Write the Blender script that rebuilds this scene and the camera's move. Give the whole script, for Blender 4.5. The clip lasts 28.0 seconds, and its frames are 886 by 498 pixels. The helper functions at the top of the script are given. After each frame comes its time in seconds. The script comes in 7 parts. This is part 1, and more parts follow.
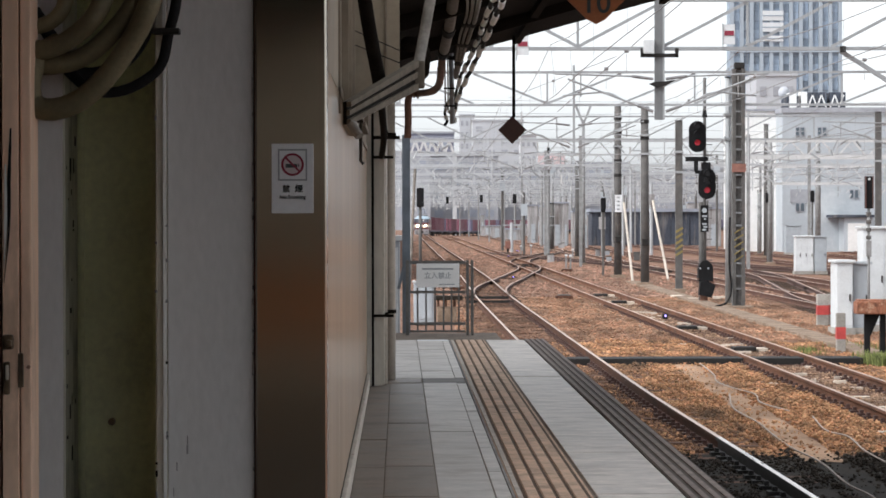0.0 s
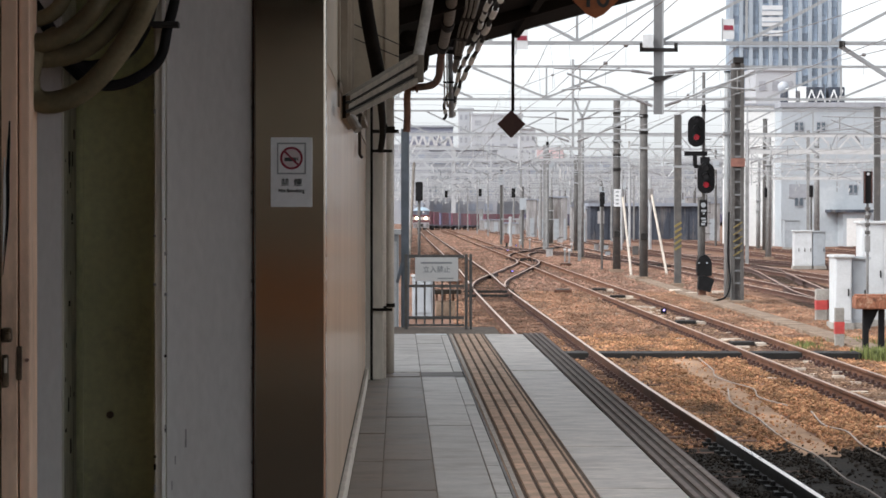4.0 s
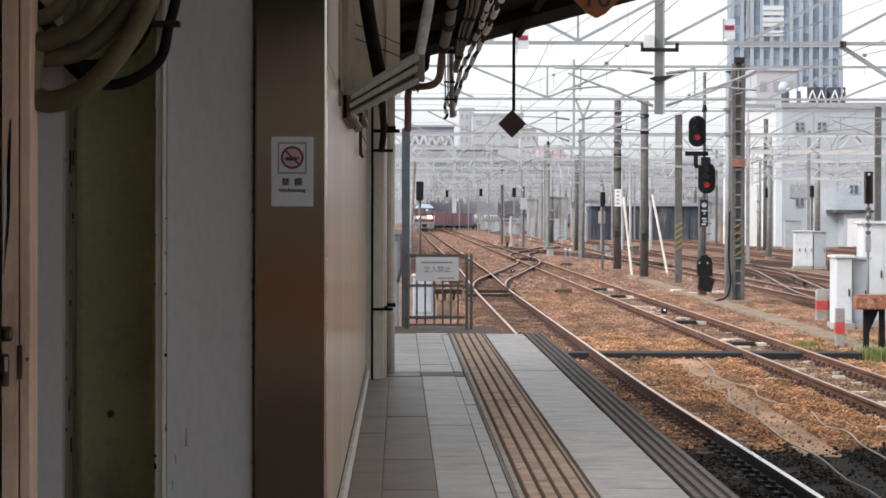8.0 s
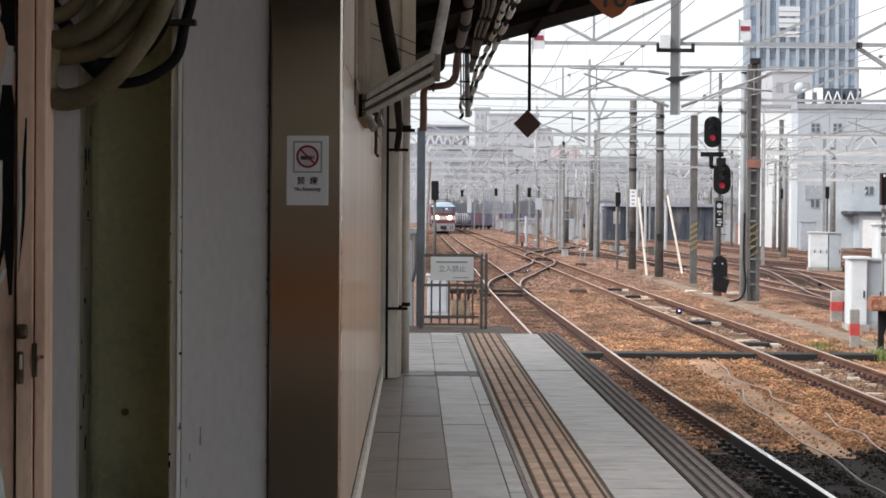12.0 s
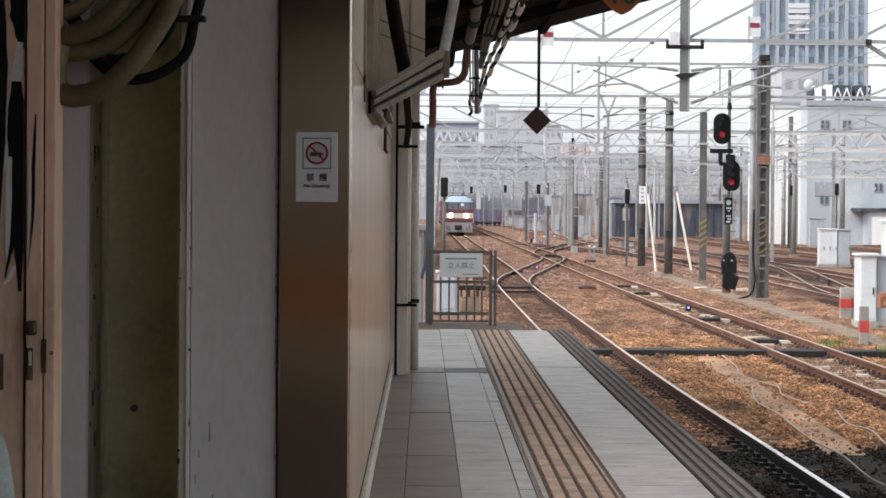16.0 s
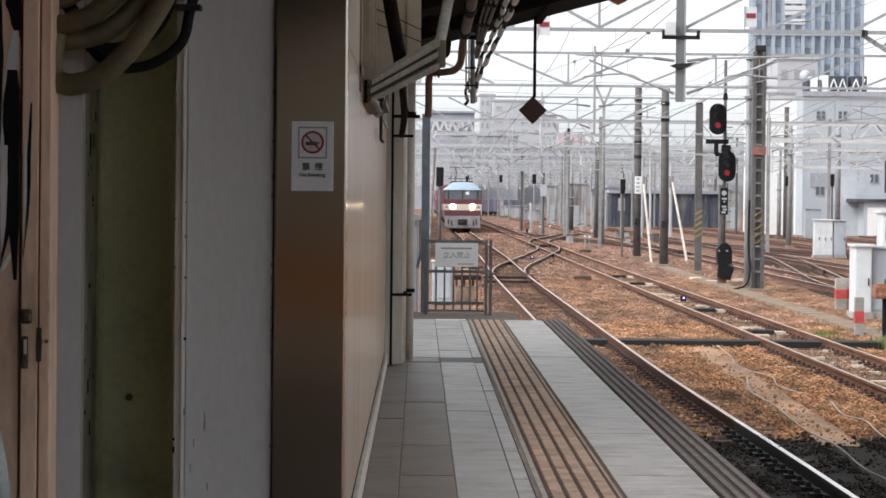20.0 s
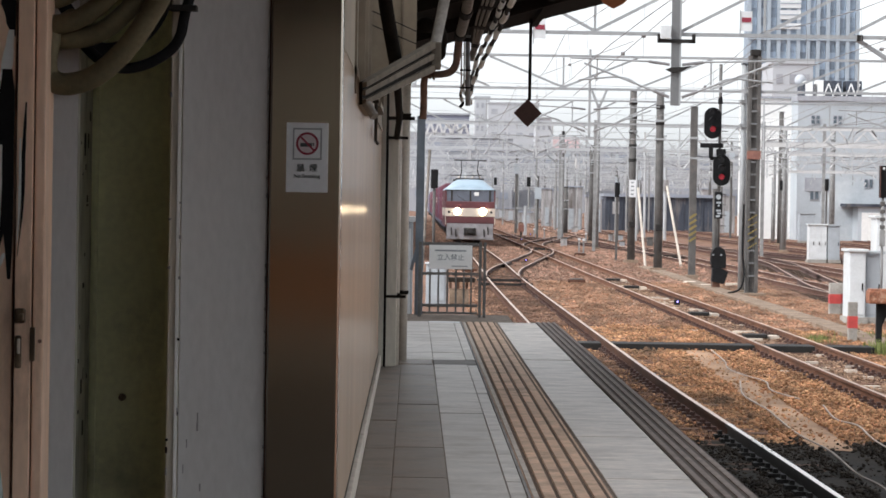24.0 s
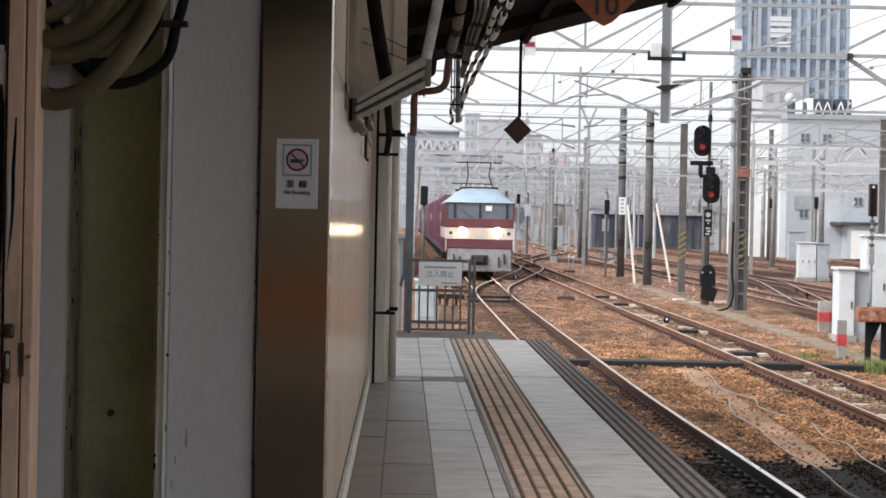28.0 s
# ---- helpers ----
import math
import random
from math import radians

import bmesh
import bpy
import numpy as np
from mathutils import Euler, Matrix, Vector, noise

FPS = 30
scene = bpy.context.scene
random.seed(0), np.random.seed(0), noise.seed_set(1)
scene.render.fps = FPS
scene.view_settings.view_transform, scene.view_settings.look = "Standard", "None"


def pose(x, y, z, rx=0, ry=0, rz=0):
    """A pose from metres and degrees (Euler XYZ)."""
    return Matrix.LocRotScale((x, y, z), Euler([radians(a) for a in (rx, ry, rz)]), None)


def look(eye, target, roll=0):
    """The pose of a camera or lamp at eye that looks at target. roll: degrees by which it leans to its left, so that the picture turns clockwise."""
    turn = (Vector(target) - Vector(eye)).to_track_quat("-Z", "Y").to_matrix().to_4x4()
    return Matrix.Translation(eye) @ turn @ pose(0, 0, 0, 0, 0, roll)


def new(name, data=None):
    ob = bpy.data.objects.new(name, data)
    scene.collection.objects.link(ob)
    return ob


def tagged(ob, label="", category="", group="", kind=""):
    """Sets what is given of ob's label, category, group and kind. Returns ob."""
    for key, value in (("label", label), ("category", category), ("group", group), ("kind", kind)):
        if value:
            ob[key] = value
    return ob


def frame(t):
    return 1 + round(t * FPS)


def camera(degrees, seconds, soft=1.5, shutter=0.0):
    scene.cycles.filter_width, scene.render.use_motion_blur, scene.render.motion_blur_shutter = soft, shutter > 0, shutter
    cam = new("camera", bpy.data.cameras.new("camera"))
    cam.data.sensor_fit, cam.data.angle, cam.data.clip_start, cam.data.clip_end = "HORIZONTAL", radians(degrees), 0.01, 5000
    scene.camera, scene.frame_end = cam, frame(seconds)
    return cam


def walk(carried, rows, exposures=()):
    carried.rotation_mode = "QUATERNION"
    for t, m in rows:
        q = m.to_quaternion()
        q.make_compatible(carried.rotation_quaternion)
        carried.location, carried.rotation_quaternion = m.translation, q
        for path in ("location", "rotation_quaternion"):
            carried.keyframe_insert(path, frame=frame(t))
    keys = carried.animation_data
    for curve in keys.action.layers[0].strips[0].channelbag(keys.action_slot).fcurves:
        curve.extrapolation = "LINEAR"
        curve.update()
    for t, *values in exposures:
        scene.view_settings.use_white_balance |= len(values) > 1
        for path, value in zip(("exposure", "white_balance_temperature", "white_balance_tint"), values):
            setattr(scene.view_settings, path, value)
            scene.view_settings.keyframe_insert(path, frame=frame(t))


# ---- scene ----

# camera: held by hand at one spot on the platform, turned a little; rows of seconds, yaw, pitch, roll in degrees
EYE = Vector((0.0, 0.0, 1.45))
PATH = [
    (0, -0.797, -0.548, -0.104), (0.5, -0.795, -0.583, -0.129), (1, -0.805, -0.595, -0.119),
    (1.5, -0.811, -0.603, -0.095), (2, -0.813, -0.613, -0.112), (2.5, -0.817, -0.627, -0.067),
    (3, -0.816, -0.638, 0.000), (3.5, -0.820, -0.652, 0.008), (5.5, -0.828, -0.665, 0.115),
    (6, -0.831, -0.665, 0.117), (6.5, -0.835, -0.660, 0.085), (7, -0.834, -0.660, 0.090),
    (7.5, -0.831, -0.661, 0.097), (8, -0.808, -0.666, 0.115), (8.5, -0.785, -0.678, 0.192),
    (9, -0.751, -0.688, 0.232), (9.5, -0.717, -0.687, 0.254), (10, -0.684, -0.686, 0.278),
    (10.5, -0.639, -0.673, 0.325), (11, -0.607, -0.674, 0.325), (11.5, -0.574, -0.674, 0.322),
    (12, -0.532, -0.675, 0.363), (12.5, -0.493, -0.673, 0.342), (14.5, -0.358, -0.671, 0.371),
    (15, -0.345, -0.687, 0.364), (15.5, -0.352, -0.716, 0.379), (16, -0.362, -0.739, 0.395),
    (16.5, -0.374, -0.765, 0.405), (17, -0.384, -0.792, 0.461), (17.5, -0.395, -0.819, 0.464),
    (18, -0.408, -0.842, 0.500), (18.5, -0.416, -0.870, 0.484), (19, -0.427, -0.893, 0.519),
    (19.5, -0.438, -0.919, 0.538), (20, -0.448, -0.931, 0.569), (20.5, -0.459, -0.937, 0.529),
    (21, -0.462, -0.934, 0.587), (21.5, -0.479, -0.956, 0.638), (23.5, -0.542, -0.927, 0.876),
    (24, -0.557, -0.889, 0.942), (24.5, -0.576, -0.844, 0.976), (25, -0.591, -0.800, 0.986),
    (25.5, -0.606, -0.754, 1.020), (26, -0.621, -0.713, 1.076), (26.5, -0.634, -0.667, 1.129),
    (27, -0.646, -0.621, 1.138), (27.5, -0.658, -0.579, 1.158), (28, -0.745, -0.576, 1.153),
]


def turned(yaw, pitch, roll):
    return (Matrix.Translation(EYE) @ Matrix.Rotation(radians(yaw), 4, "Z")
            @ Matrix.Rotation(radians(90 + pitch), 4, "X") @ Matrix.Rotation(radians(roll), 4, "Z"))


cam = camera(16.30, 28.0, soft=1.65)
walk(cam, [(t, turned(a, b, r)) for t, a, b, r in PATH], exposures=[(0.0, 1.335), (4.0, 1.34), (9.0, 1.36), (15.0, 1.385), (28.0, 1.385)])

# ---- light: a bright hazy sky and a weak, wide sun ----
world = bpy.data.worlds.new("hazy_sky")
scene.world = world
world.use_nodes = True
wn = world.node_tree
sky = wn.nodes.new("ShaderNodeTexSky")
sky.sky_type = "NISHITA"
sky.sun_disc = False
sky.sun_elevation, sky.sun_rotation = radians(46), radians(241)
sky.air_density, sky.dust_density, sky.ozone_density = 1.0, 1.5, 1.0
soft_sky = wn.nodes.new("ShaderNodeHueSaturation")
soft_sky.inputs["Saturation"].default_value = 0.08
wn.links.new(sky.outputs[0], soft_sky.inputs["Color"])
haze_tint = wn.nodes.new("ShaderNodeMixRGB")
haze_tint.blend_type = "MULTIPLY"
haze_tint.inputs["Fac"].default_value = 1.0
haze_tint.inputs["Color2"].default_value = (0.955, 0.995, 1.04, 1)
wn.links.new(soft_sky.outputs[0], haze_tint.inputs["Color1"])
wn.links.new(haze_tint.outputs[0], wn.nodes["Background"].inputs[0])
wn.nodes["Background"].inputs[1].default_value = 0.103
sun = new("sun", bpy.data.lights.new("sun", "SUN"))
sun.data.energy, sun.data.angle, sun.data.color = 1.25, radians(25), (1.0, 0.975, 0.94)
sun.matrix_world = look((-80, -45, 95), (0, 0, 0))


# ---- materials ----
def mat(name, color, rough=0.7, metal=0.0, scale=6.0, vary=0.25, bump=0.15, grain=60.0, stain=None, stain_amount=0.0,
        stretch=(1, 1, 1), random_tint=0.0, emit=0.0, island=False, gloss=0.5, alt=None, rough_spread=0.12):
    """A painted, stony or metal surface: base colour with coarse and fine variation, stains, roughness variation and relief."""
    m = bpy.data.materials.new(name)
    m.use_nodes = True
    n, l = m.node_tree.nodes, m.node_tree.links
    b = n["Principled BSDF"]
    geo = n.new("ShaderNodeNewGeometry")
    mp = n.new("ShaderNodeMapping")
    mp.inputs["Scale"].default_value = stretch
    l.new(geo.outputs["Position"], mp.inputs["Vector"])
    n1, n2 = n.new("ShaderNodeTexNoise"), n.new("ShaderNodeTexNoise")
    n1.inputs["Scale"].default_value, n1.inputs["Detail"].default_value = scale, 5
    n2.inputs["Scale"].default_value, n2.inputs["Detail"].default_value = grain, 3
    l.new(mp.outputs[0], n1.inputs["Vector"])
    l.new(mp.outputs[0], n2.inputs["Vector"])
    r1, r2 = n.new("ShaderNodeMapRange"), n.new("ShaderNodeMapRange")
    for r, s, v in ((r1, n1, vary), (r2, n2, vary * 0.6)):
        r.inputs["From Min"].default_value, r.inputs["From Max"].default_value = 0.3, 0.7
        r.inputs["To Min"].default_value, r.inputs["To Max"].default_value = 1 - v, 1 + v
        l.new(s.outputs["Fac"], r.inputs["Value"])
    mul = n.new("ShaderNodeMath")
    mul.operation = "MULTIPLY"
    l.new(r1.outputs[0], mul.inputs[0])
    l.new(r2.outputs[0], mul.inputs[1])
    tone = mul
    if random_tint:
        ri = n.new("ShaderNodeMapRange")
        ri.inputs["To Min"].default_value, ri.inputs["To Max"].default_value = 1 - random_tint, 1 + random_tint
        if island:
            l.new(geo.outputs["Random Per Island"], ri.inputs["Value"])
        else:
            oi = n.new("ShaderNodeObjectInfo")
            l.new(oi.outputs["Random"], ri.inputs["Value"])
        m3 = n.new("ShaderNodeMath")
        m3.operation = "MULTIPLY"
        l.new(mul.outputs[0], m3.inputs[0])
        l.new(ri.outputs[0], m3.inputs[1])
        tone = m3
    col = n.new("ShaderNodeVectorMath")
    col.operation = "SCALE"
    col.inputs[0].default_value = color
    if alt:
        pick = n.new("ShaderNodeMath")
        pick.operation = "MULTIPLY"
        pick.inputs[1].default_value = 7.13
        part_of = n.new("ShaderNodeMath")
        part_of.operation = "FRACT"
        l.new(geo.outputs["Random Per Island"], pick.inputs[0])
        l.new(pick.outputs[0], part_of.inputs[0])
        hue = n.new("ShaderNodeMixRGB")
        hue.inputs["Color1"].default_value, hue.inputs["Color2"].default_value = (*color, 1), (*alt, 1)
        l.new(part_of.outputs[0], hue.inputs["Fac"])
        l.new(hue.outputs[0], col.inputs[0])
    l.new(tone.outputs[0], col.inputs["Scale"])
    out = col.outputs[0]
    if stain:
        n3 = n.new("ShaderNodeTexNoise")
        n3.inputs["Scale"].default_value, n3.inputs["Detail"].default_value = scale * 0.6, 8
        n3.inputs["Roughness"].default_value = 0.7
        l.new(mp.outputs[0], n3.inputs["Vector"])
        r3 = n.new("ShaderNodeMapRange")
        r3.inputs["From Min"].default_value, r3.inputs["From Max"].default_value = 0.62 - 0.3 * stain_amount, 0.78 - 0.3 * stain_amount
        l.new(n3.outputs["Fac"], r3.inputs["Value"])
        mx = n.new("ShaderNodeMixRGB")
        mx.inputs["Color2"].default_value = (*stain, 1)
        l.new(r3.outputs[0], mx.inputs["Fac"])
        l.new(out, mx.inputs["Color1"])
        out = mx.outputs[0]
    l.new(out, b.inputs["Base Color"])
    rr = n.new("ShaderNodeMapRange")
    rr.inputs["To Min"].default_value, rr.inputs["To Max"].default_value = max(0.02, rough - rough_spread), min(1, rough + rough_spread)
    l.new(n1.outputs["Fac"], rr.inputs["Value"])
    l.new(rr.outputs[0], b.inputs["Roughness"])
    b.inputs["Metallic"].default_value = metal
    b.inputs["Specular IOR Level"].default_value = gloss
    if bump:
        bp = n.new("ShaderNodeBump")
        bp.inputs["Strength"].default_value, bp.inputs["Distance"].default_value = bump, 0.01
        l.new(n2.outputs["Fac"], bp.inputs["Height"])
        l.new(bp.outputs[0], b.inputs["Normal"])
    if emit:
        b.inputs["Emission Color"].default_value = (*color, 1)
        b.inputs["Emission Strength"].default_value = emit
    return m


def glass(name, color=(0.6, 0.7, 0.75), rough=0.05):
    m = mat(name, color, rough, 0.0, 2.0, 0.1, 0.0)
    m.node_tree.nodes["Principled BSDF"].inputs["Specular IOR Level"].default_value = 0.9
    return m


M_BALLAST = mat("ballast_bed", (0.21, 0.120, 0.086), 0.95, 0, 0.35, 0.35, 0.6, 9, (0.19, 0.11, 0.07), 0.4, gloss=0.15)
M_STONE = mat("ballast_stone", (0.465, 0.228, 0.128), 0.92, 0, 1.0, 0.5, 0.2, 60, (0.14, 0.095, 0.066), 0.45, stretch=(2.5, 0.7, 1), random_tint=0.48, island=True, gloss=0.15, alt=(0.39, 0.238, 0.128))
M_STONE_FAR = mat("far_ballast_stone", (0.378, 0.192, 0.120), 0.92, 0, 0.6, 0.45, 0.2, 60, (0.17, 0.115, 0.085), 0.45, stretch=(3, 0.5, 1), random_tint=0.3, island=True, gloss=0.15, alt=(0.28, 0.19, 0.13))
M_STONE_YARD = mat("yard_ballast_stone", (0.355, 0.196, 0.142), 0.92, 0, 0.6, 0.45, 0.2, 60, (0.17, 0.115, 0.09), 0.45, stretch=(3, 0.5, 1), random_tint=0.3, island=True, gloss=0.15, alt=(0.27, 0.185, 0.14))
# stones by the rails: grime and the rails' shade in one dark colour
M_STONE_DARK = mat("shaded_grimy_stone", (0.25, 0.142, 0.098), 0.92, 0, 0.6, 0.4, 0.2, 60, (0.09, 0.06, 0.045), 0.5, random_tint=0.4, island=True, gloss=0.15, alt=(0.17, 0.108, 0.078))
M_STONE_GREY = mat("grey_brown_stone", (0.37, 0.240, 0.160), 0.92, 0, 0.8, 0.35, 0.2, 60, (0.15, 0.11, 0.09), 0.5, random_tint=0.4, island=True, gloss=0.15, alt=(0.30, 0.20, 0.14))
M_TROUGH = mat("sandy_concrete", (0.27, 0.20, 0.15), 0.9, 0, 2, 0.3, 0.3, 20, (0.14, 0.10, 0.07), 0.4, gloss=0.15)
M_DIRT = mat("dirt", (0.37, 0.24, 0.16), 0.95, 0, 0.6, 0.35, 0.5, 14, gloss=0.15)
# crossover rails: the shadow beneath them put into a darker steel colour
M_RAIL = mat("rail_steel", (0.070, 0.034, 0.027), 0.8, 0.0, 3, 0.3, 0.25, 40)
M_RAIL_YARD = mat("dusty_rusty_rail", (0.125, 0.068, 0.052), 0.85, 0.0, 3, 0.4, 0.3, 40, gloss=0.2)
M_RAIL_SECOND = mat("orange_rusty_rail", (0.165, 0.080, 0.050), 0.85, 0.0, 3, 0.35, 0.3, 40, (0.09, 0.05, 0.035), 0.3, stretch=(1, 0.3, 1), gloss=0.2)
# near rail's rust, with the shade of its side put into the colour
M_RAIL_RUST = mat("shade_dark_rust", (0.092, 0.044, 0.029), 0.85, 0.0, 3, 0.35, 0.3, 40, (0.10, 0.06, 0.045), 0.3, stretch=(1, 0.3, 1), gloss=0.2)
M_RAILTOP = mat("rail_head_polished", (0.86, 0.79, 0.73), 0.30, 1.0, 4, 0.2, 0.03, 60, stretch=(1, 0.1, 1))
M_RAILTOP_WORN = mat("rail_head_worn", (0.72, 0.57, 0.47), 0.40, 0.95, 4, 0.2, 0.03, 60, stretch=(1, 0.1, 1))
M_RAIL_BLACK = mat("black_rail_steel", (0.018, 0.016, 0.015), 0.6, 0.2, 3, 0.3, 0.2, 40)
M_RAILTOP_DULL = mat("rail_head_brown", (0.60, 0.43, 0.345), 0.5, 0.8, 4, 0.2, 0.03, 60, stretch=(1, 0.1, 1))
M_BLACK_BED = mat("near_black_ballast", (0.032, 0.026, 0.021), 0.9, 0, 1.5, 0.4, 0.6, 22, gloss=0.15)
M_BLACK_STONE = mat("near_black_stone", (0.040, 0.032, 0.026), 0.85, 0, 3, 0.2, 0.2, 60, random_tint=0.7, island=True, gloss=0.15)
M_SLEEPER = mat("sleeper_wood", (0.135, 0.080, 0.058), 0.9, 0, 4, 0.35, 0.4, 40, random_tint=0.3, gloss=0.15)
M_SLEEPER_DUSTY = mat("dusty_sleeper_wood", (0.27, 0.165, 0.118), 0.9, 0, 3, 0.4, 0.4, 40, (0.12, 0.075, 0.055), 0.35, gloss=0.15)
M_TIMBER_DARK = mat("dark_crossing_timber", (0.075, 0.052, 0.040), 0.9, 0, 4, 0.35, 0.4, 40, gloss=0.15)
M_CONC_SLEEPER = mat("sleeper_concrete", (0.58, 0.50, 0.42), 0.9, 0, 4, 0.25, 0.3, 40, random_tint=0.25)
M_PLATE = mat("dark_iron", (0.02, 0.018, 0.017), 0.7, 0.3, 5, 0.3, 0.2)
M_FLOOR = mat("platform_slab", (0.60, 0.553, 0.505), 0.48, 0, 4.5, 0.19, 0.1, 30, (0.40, 0.35, 0.305), 0.52, stretch=(0.7, 1.1, 1), random_tint=0.08, gloss=0.55)
# wide slabs: light from the open sky put into a paler colour
M_FLOOR_WIDE = mat("platform_slab_skylit", (0.69, 0.617, 0.553), 0.48, 0, 5.5, 0.2, 0.1, 30, (0.47, 0.41, 0.36), 0.5, stretch=(0.7, 1.2, 1), random_tint=0.06, gloss=0.55)
# near lane slabs: the canopy's shade put into a darker copy of M_FLOOR
M_FLOOR_MID = mat("platform_slab_shaded", (0.52, 0.487, 0.45), 0.48, 0, 4.5, 0.17, 0.1, 30, (0.35, 0.315, 0.28), 0.45, stretch=(0.7, 0.9, 1), random_tint=0.08, gloss=0.55)
M_FLOOR_WARM = mat("platform_slab_dark_brown", (0.175, 0.128, 0.098), 0.48, 0, 4.0, 0.2, 0.1, 30, (0.105, 0.077, 0.058), 0.5, stretch=(0.8, 0.8, 1), random_tint=0.12, gloss=0.55)
M_JOINT = mat("joint_mortar", (0.22, 0.178, 0.146), 0.95, 0, 8, 0.3, 0.3, gloss=0.22)
M_PAVER_DARK = mat("dark_paver", (0.28, 0.265, 0.255), 0.8, 0, 4, 0.25, 0.3, gloss=0.22)
M_TACT = mat("tactile_block", (0.64, 0.435, 0.305), 0.75, 0, 5, 0.2, 0.2, 60, (0.36, 0.24, 0.165), 0.42, random_tint=0.1, gloss=0.45)
M_TACT_EDGE = mat("tactile_border", (0.52, 0.46, 0.40), 0.75, 0, 6, 0.2, 0.2, gloss=0.22)
M_GROOVE = mat("brown_groove_dirt", (0.13, 0.088, 0.064), 0.9, 0, 6, 0.3, 0.2, gloss=0.15)
M_EDGE = mat("platform_edge_rubber", (0.105, 0.083, 0.072), 0.8, 0, 6, 0.25, 0.2, gloss=0.22)
M_EDGE_RIB = mat("platform_edge_rib", (0.245, 0.20, 0.178), 0.75, 0, 6, 0.25, 0.2, gloss=0.22)
M_CONC = mat("concrete", (0.36, 0.34, 0.31), 0.9, 0, 1.5, 0.25, 0.35, 30, (0.2, 0.18, 0.16), 0.3)
M_PANEL = mat("glossy_wall_panel", (0.42, 0.308, 0.222), 0.15, 0, 0.6, 0.05, 0.01, 7, (0.35, 0.28, 0.225), 0.2, stretch=(1, 1, 0.12), rough_spread=0.025, random_tint=0.05, gloss=0.002)
M_UPPER = mat("beige_upper_wall", (0.25, 0.205, 0.155), 0.6, 0, 1.5, 0.12, 0.05, 20, (0.2, 0.17, 0.14), 0.25, gloss=0.1)
M_WING = mat("tan_wing_wall", (0.27, 0.222, 0.165), 0.7, 0, 2, 0.12, 0.05, 20, (0.22, 0.18, 0.13), 0.25, gloss=0.15)
M_WALLGREY = mat("grey_painted_wall", (0.625, 0.612, 0.608), 0.6, 0, 1.4, 0.08, 0.08, 50, (0.30, 0.29, 0.28), 0.08, stretch=(1, 1, 0.35))
M_GREEN = mat("green_painted_panel", (0.66, 0.665, 0.40), 0.55, 0, 2, 0.14, 0.08, 40, (0.22, 0.22, 0.16), 0.2)
M_JAMB = mat("cream_painted_steel", (0.66, 0.60, 0.51), 0.45, 0, 5, 0.12, 0.12, 30, (0.14, 0.10, 0.07), 0.12, stretch=(1, 1, 0.25))
M_SKIRT = mat("pale_skirting_paint", (0.52, 0.46, 0.39), 0.7, 0, 4, 0.15, 0.1, 30, (0.25, 0.2, 0.16), 0.2, gloss=0.05)
M_DARKWALL = mat("olive_wall", (0.52, 0.455, 0.365), 0.8, 0, 1.5, 0.2, 0.1)
M_GREEN_DIRT = mat("scuff_grime", (0.32, 0.31, 0.315), 0.9, 0, 6, 0.3, 0.1)
M_ORANGE = mat("orange_brown_board", (0.70, 0.26, 0.09), 0.6, 0, 3, 0.12, 0.05)
M_REFLECTOR = mat("cream_reflector_paint", (0.82, 0.77, 0.65), 0.6, 0, 0.8, 0.1, 0.05, 20)
M_JAMB_CHIP = mat("chipped_cream_paint", (0.62, 0.58, 0.50), 0.45, 0, 9, 0.14, 0.12, 30, (0.14, 0.12, 0.09), 0.12, stretch=(1, 1, 0.3))
M_GREEN_CHIP = mat("chipped_green_paint", (0.44, 0.43, 0.36), 0.5, 0, 9, 0.14, 0.12, 30, (0.05, 0.045, 0.033), 0.35, stretch=(1, 1, 0.3))
# the browner stain tint imitates reflections in the steel
M_STEEL = mat("brushed_steel_cladding", (0.44, 0.39, 0.33), 0.10, 1.0, 1.3, 0.06, 0.0, 10, (0.46, 0.36, 0.28), 0.2, stretch=(0.12, 0.12, 1), rough_spread=0.02)
M_DOOR = mat("beige_door_paint", (0.86, 0.60, 0.44), 0.5, 0, 3, 0.12, 0.08, 40, (0.40, 0.27, 0.19), 0.2, stretch=(1, 1, 0.3))
M_OLD_BRASS = mat("tarnished_brass", (0.13, 0.092, 0.06), 0.5, 0.6, 9, 0.35, 0.15, 40, (0.05, 0.035, 0.025), 0.3)
M_SACK = mat("grey_green_sack", (0.36, 0.41, 0.39), 0.7, 0, 6, 0.2, 0.3)
M_HOSE = mat("beige_corrugated_hose", (0.185, 0.156, 0.090), 0.65, 0, 8, 0.2, 0.2, 60)
M_BLACK = mat("black_paint", (0.012, 0.012, 0.013), 0.7, 0, 6, 0.3, 0.1, gloss=0.15)
M_BLACK_GLOSS = mat("black_signal_paint", (0.009, 0.009, 0.010), 0.5, 0, 6, 0.3, 0.05, gloss=0.15)
M_RED_LAMP = mat("red_signal_lamp", (0.6, 0.03, 0.055), 0.3, 0, 5, 0.05, 0, emit=0.07)
M_LENS = mat("unlit_lens", (0.02, 0.02, 0.025), 0.15, 0, 5, 0.1, 0)
M_WHITE = mat("white_enamel", (0.78, 0.78, 0.77), 0.45, 0, 4, 0.05, 0.04)
M_WRAP = mat("white_cable_wrap", (0.90, 0.89, 0.86), 0.35, 0, 5, 0.08, 0.05)
M_SIGN_PLATE = mat("dulled_white_plate", (0.74, 0.75, 0.77), 0.5, 0, 4, 0.06, 0.04)
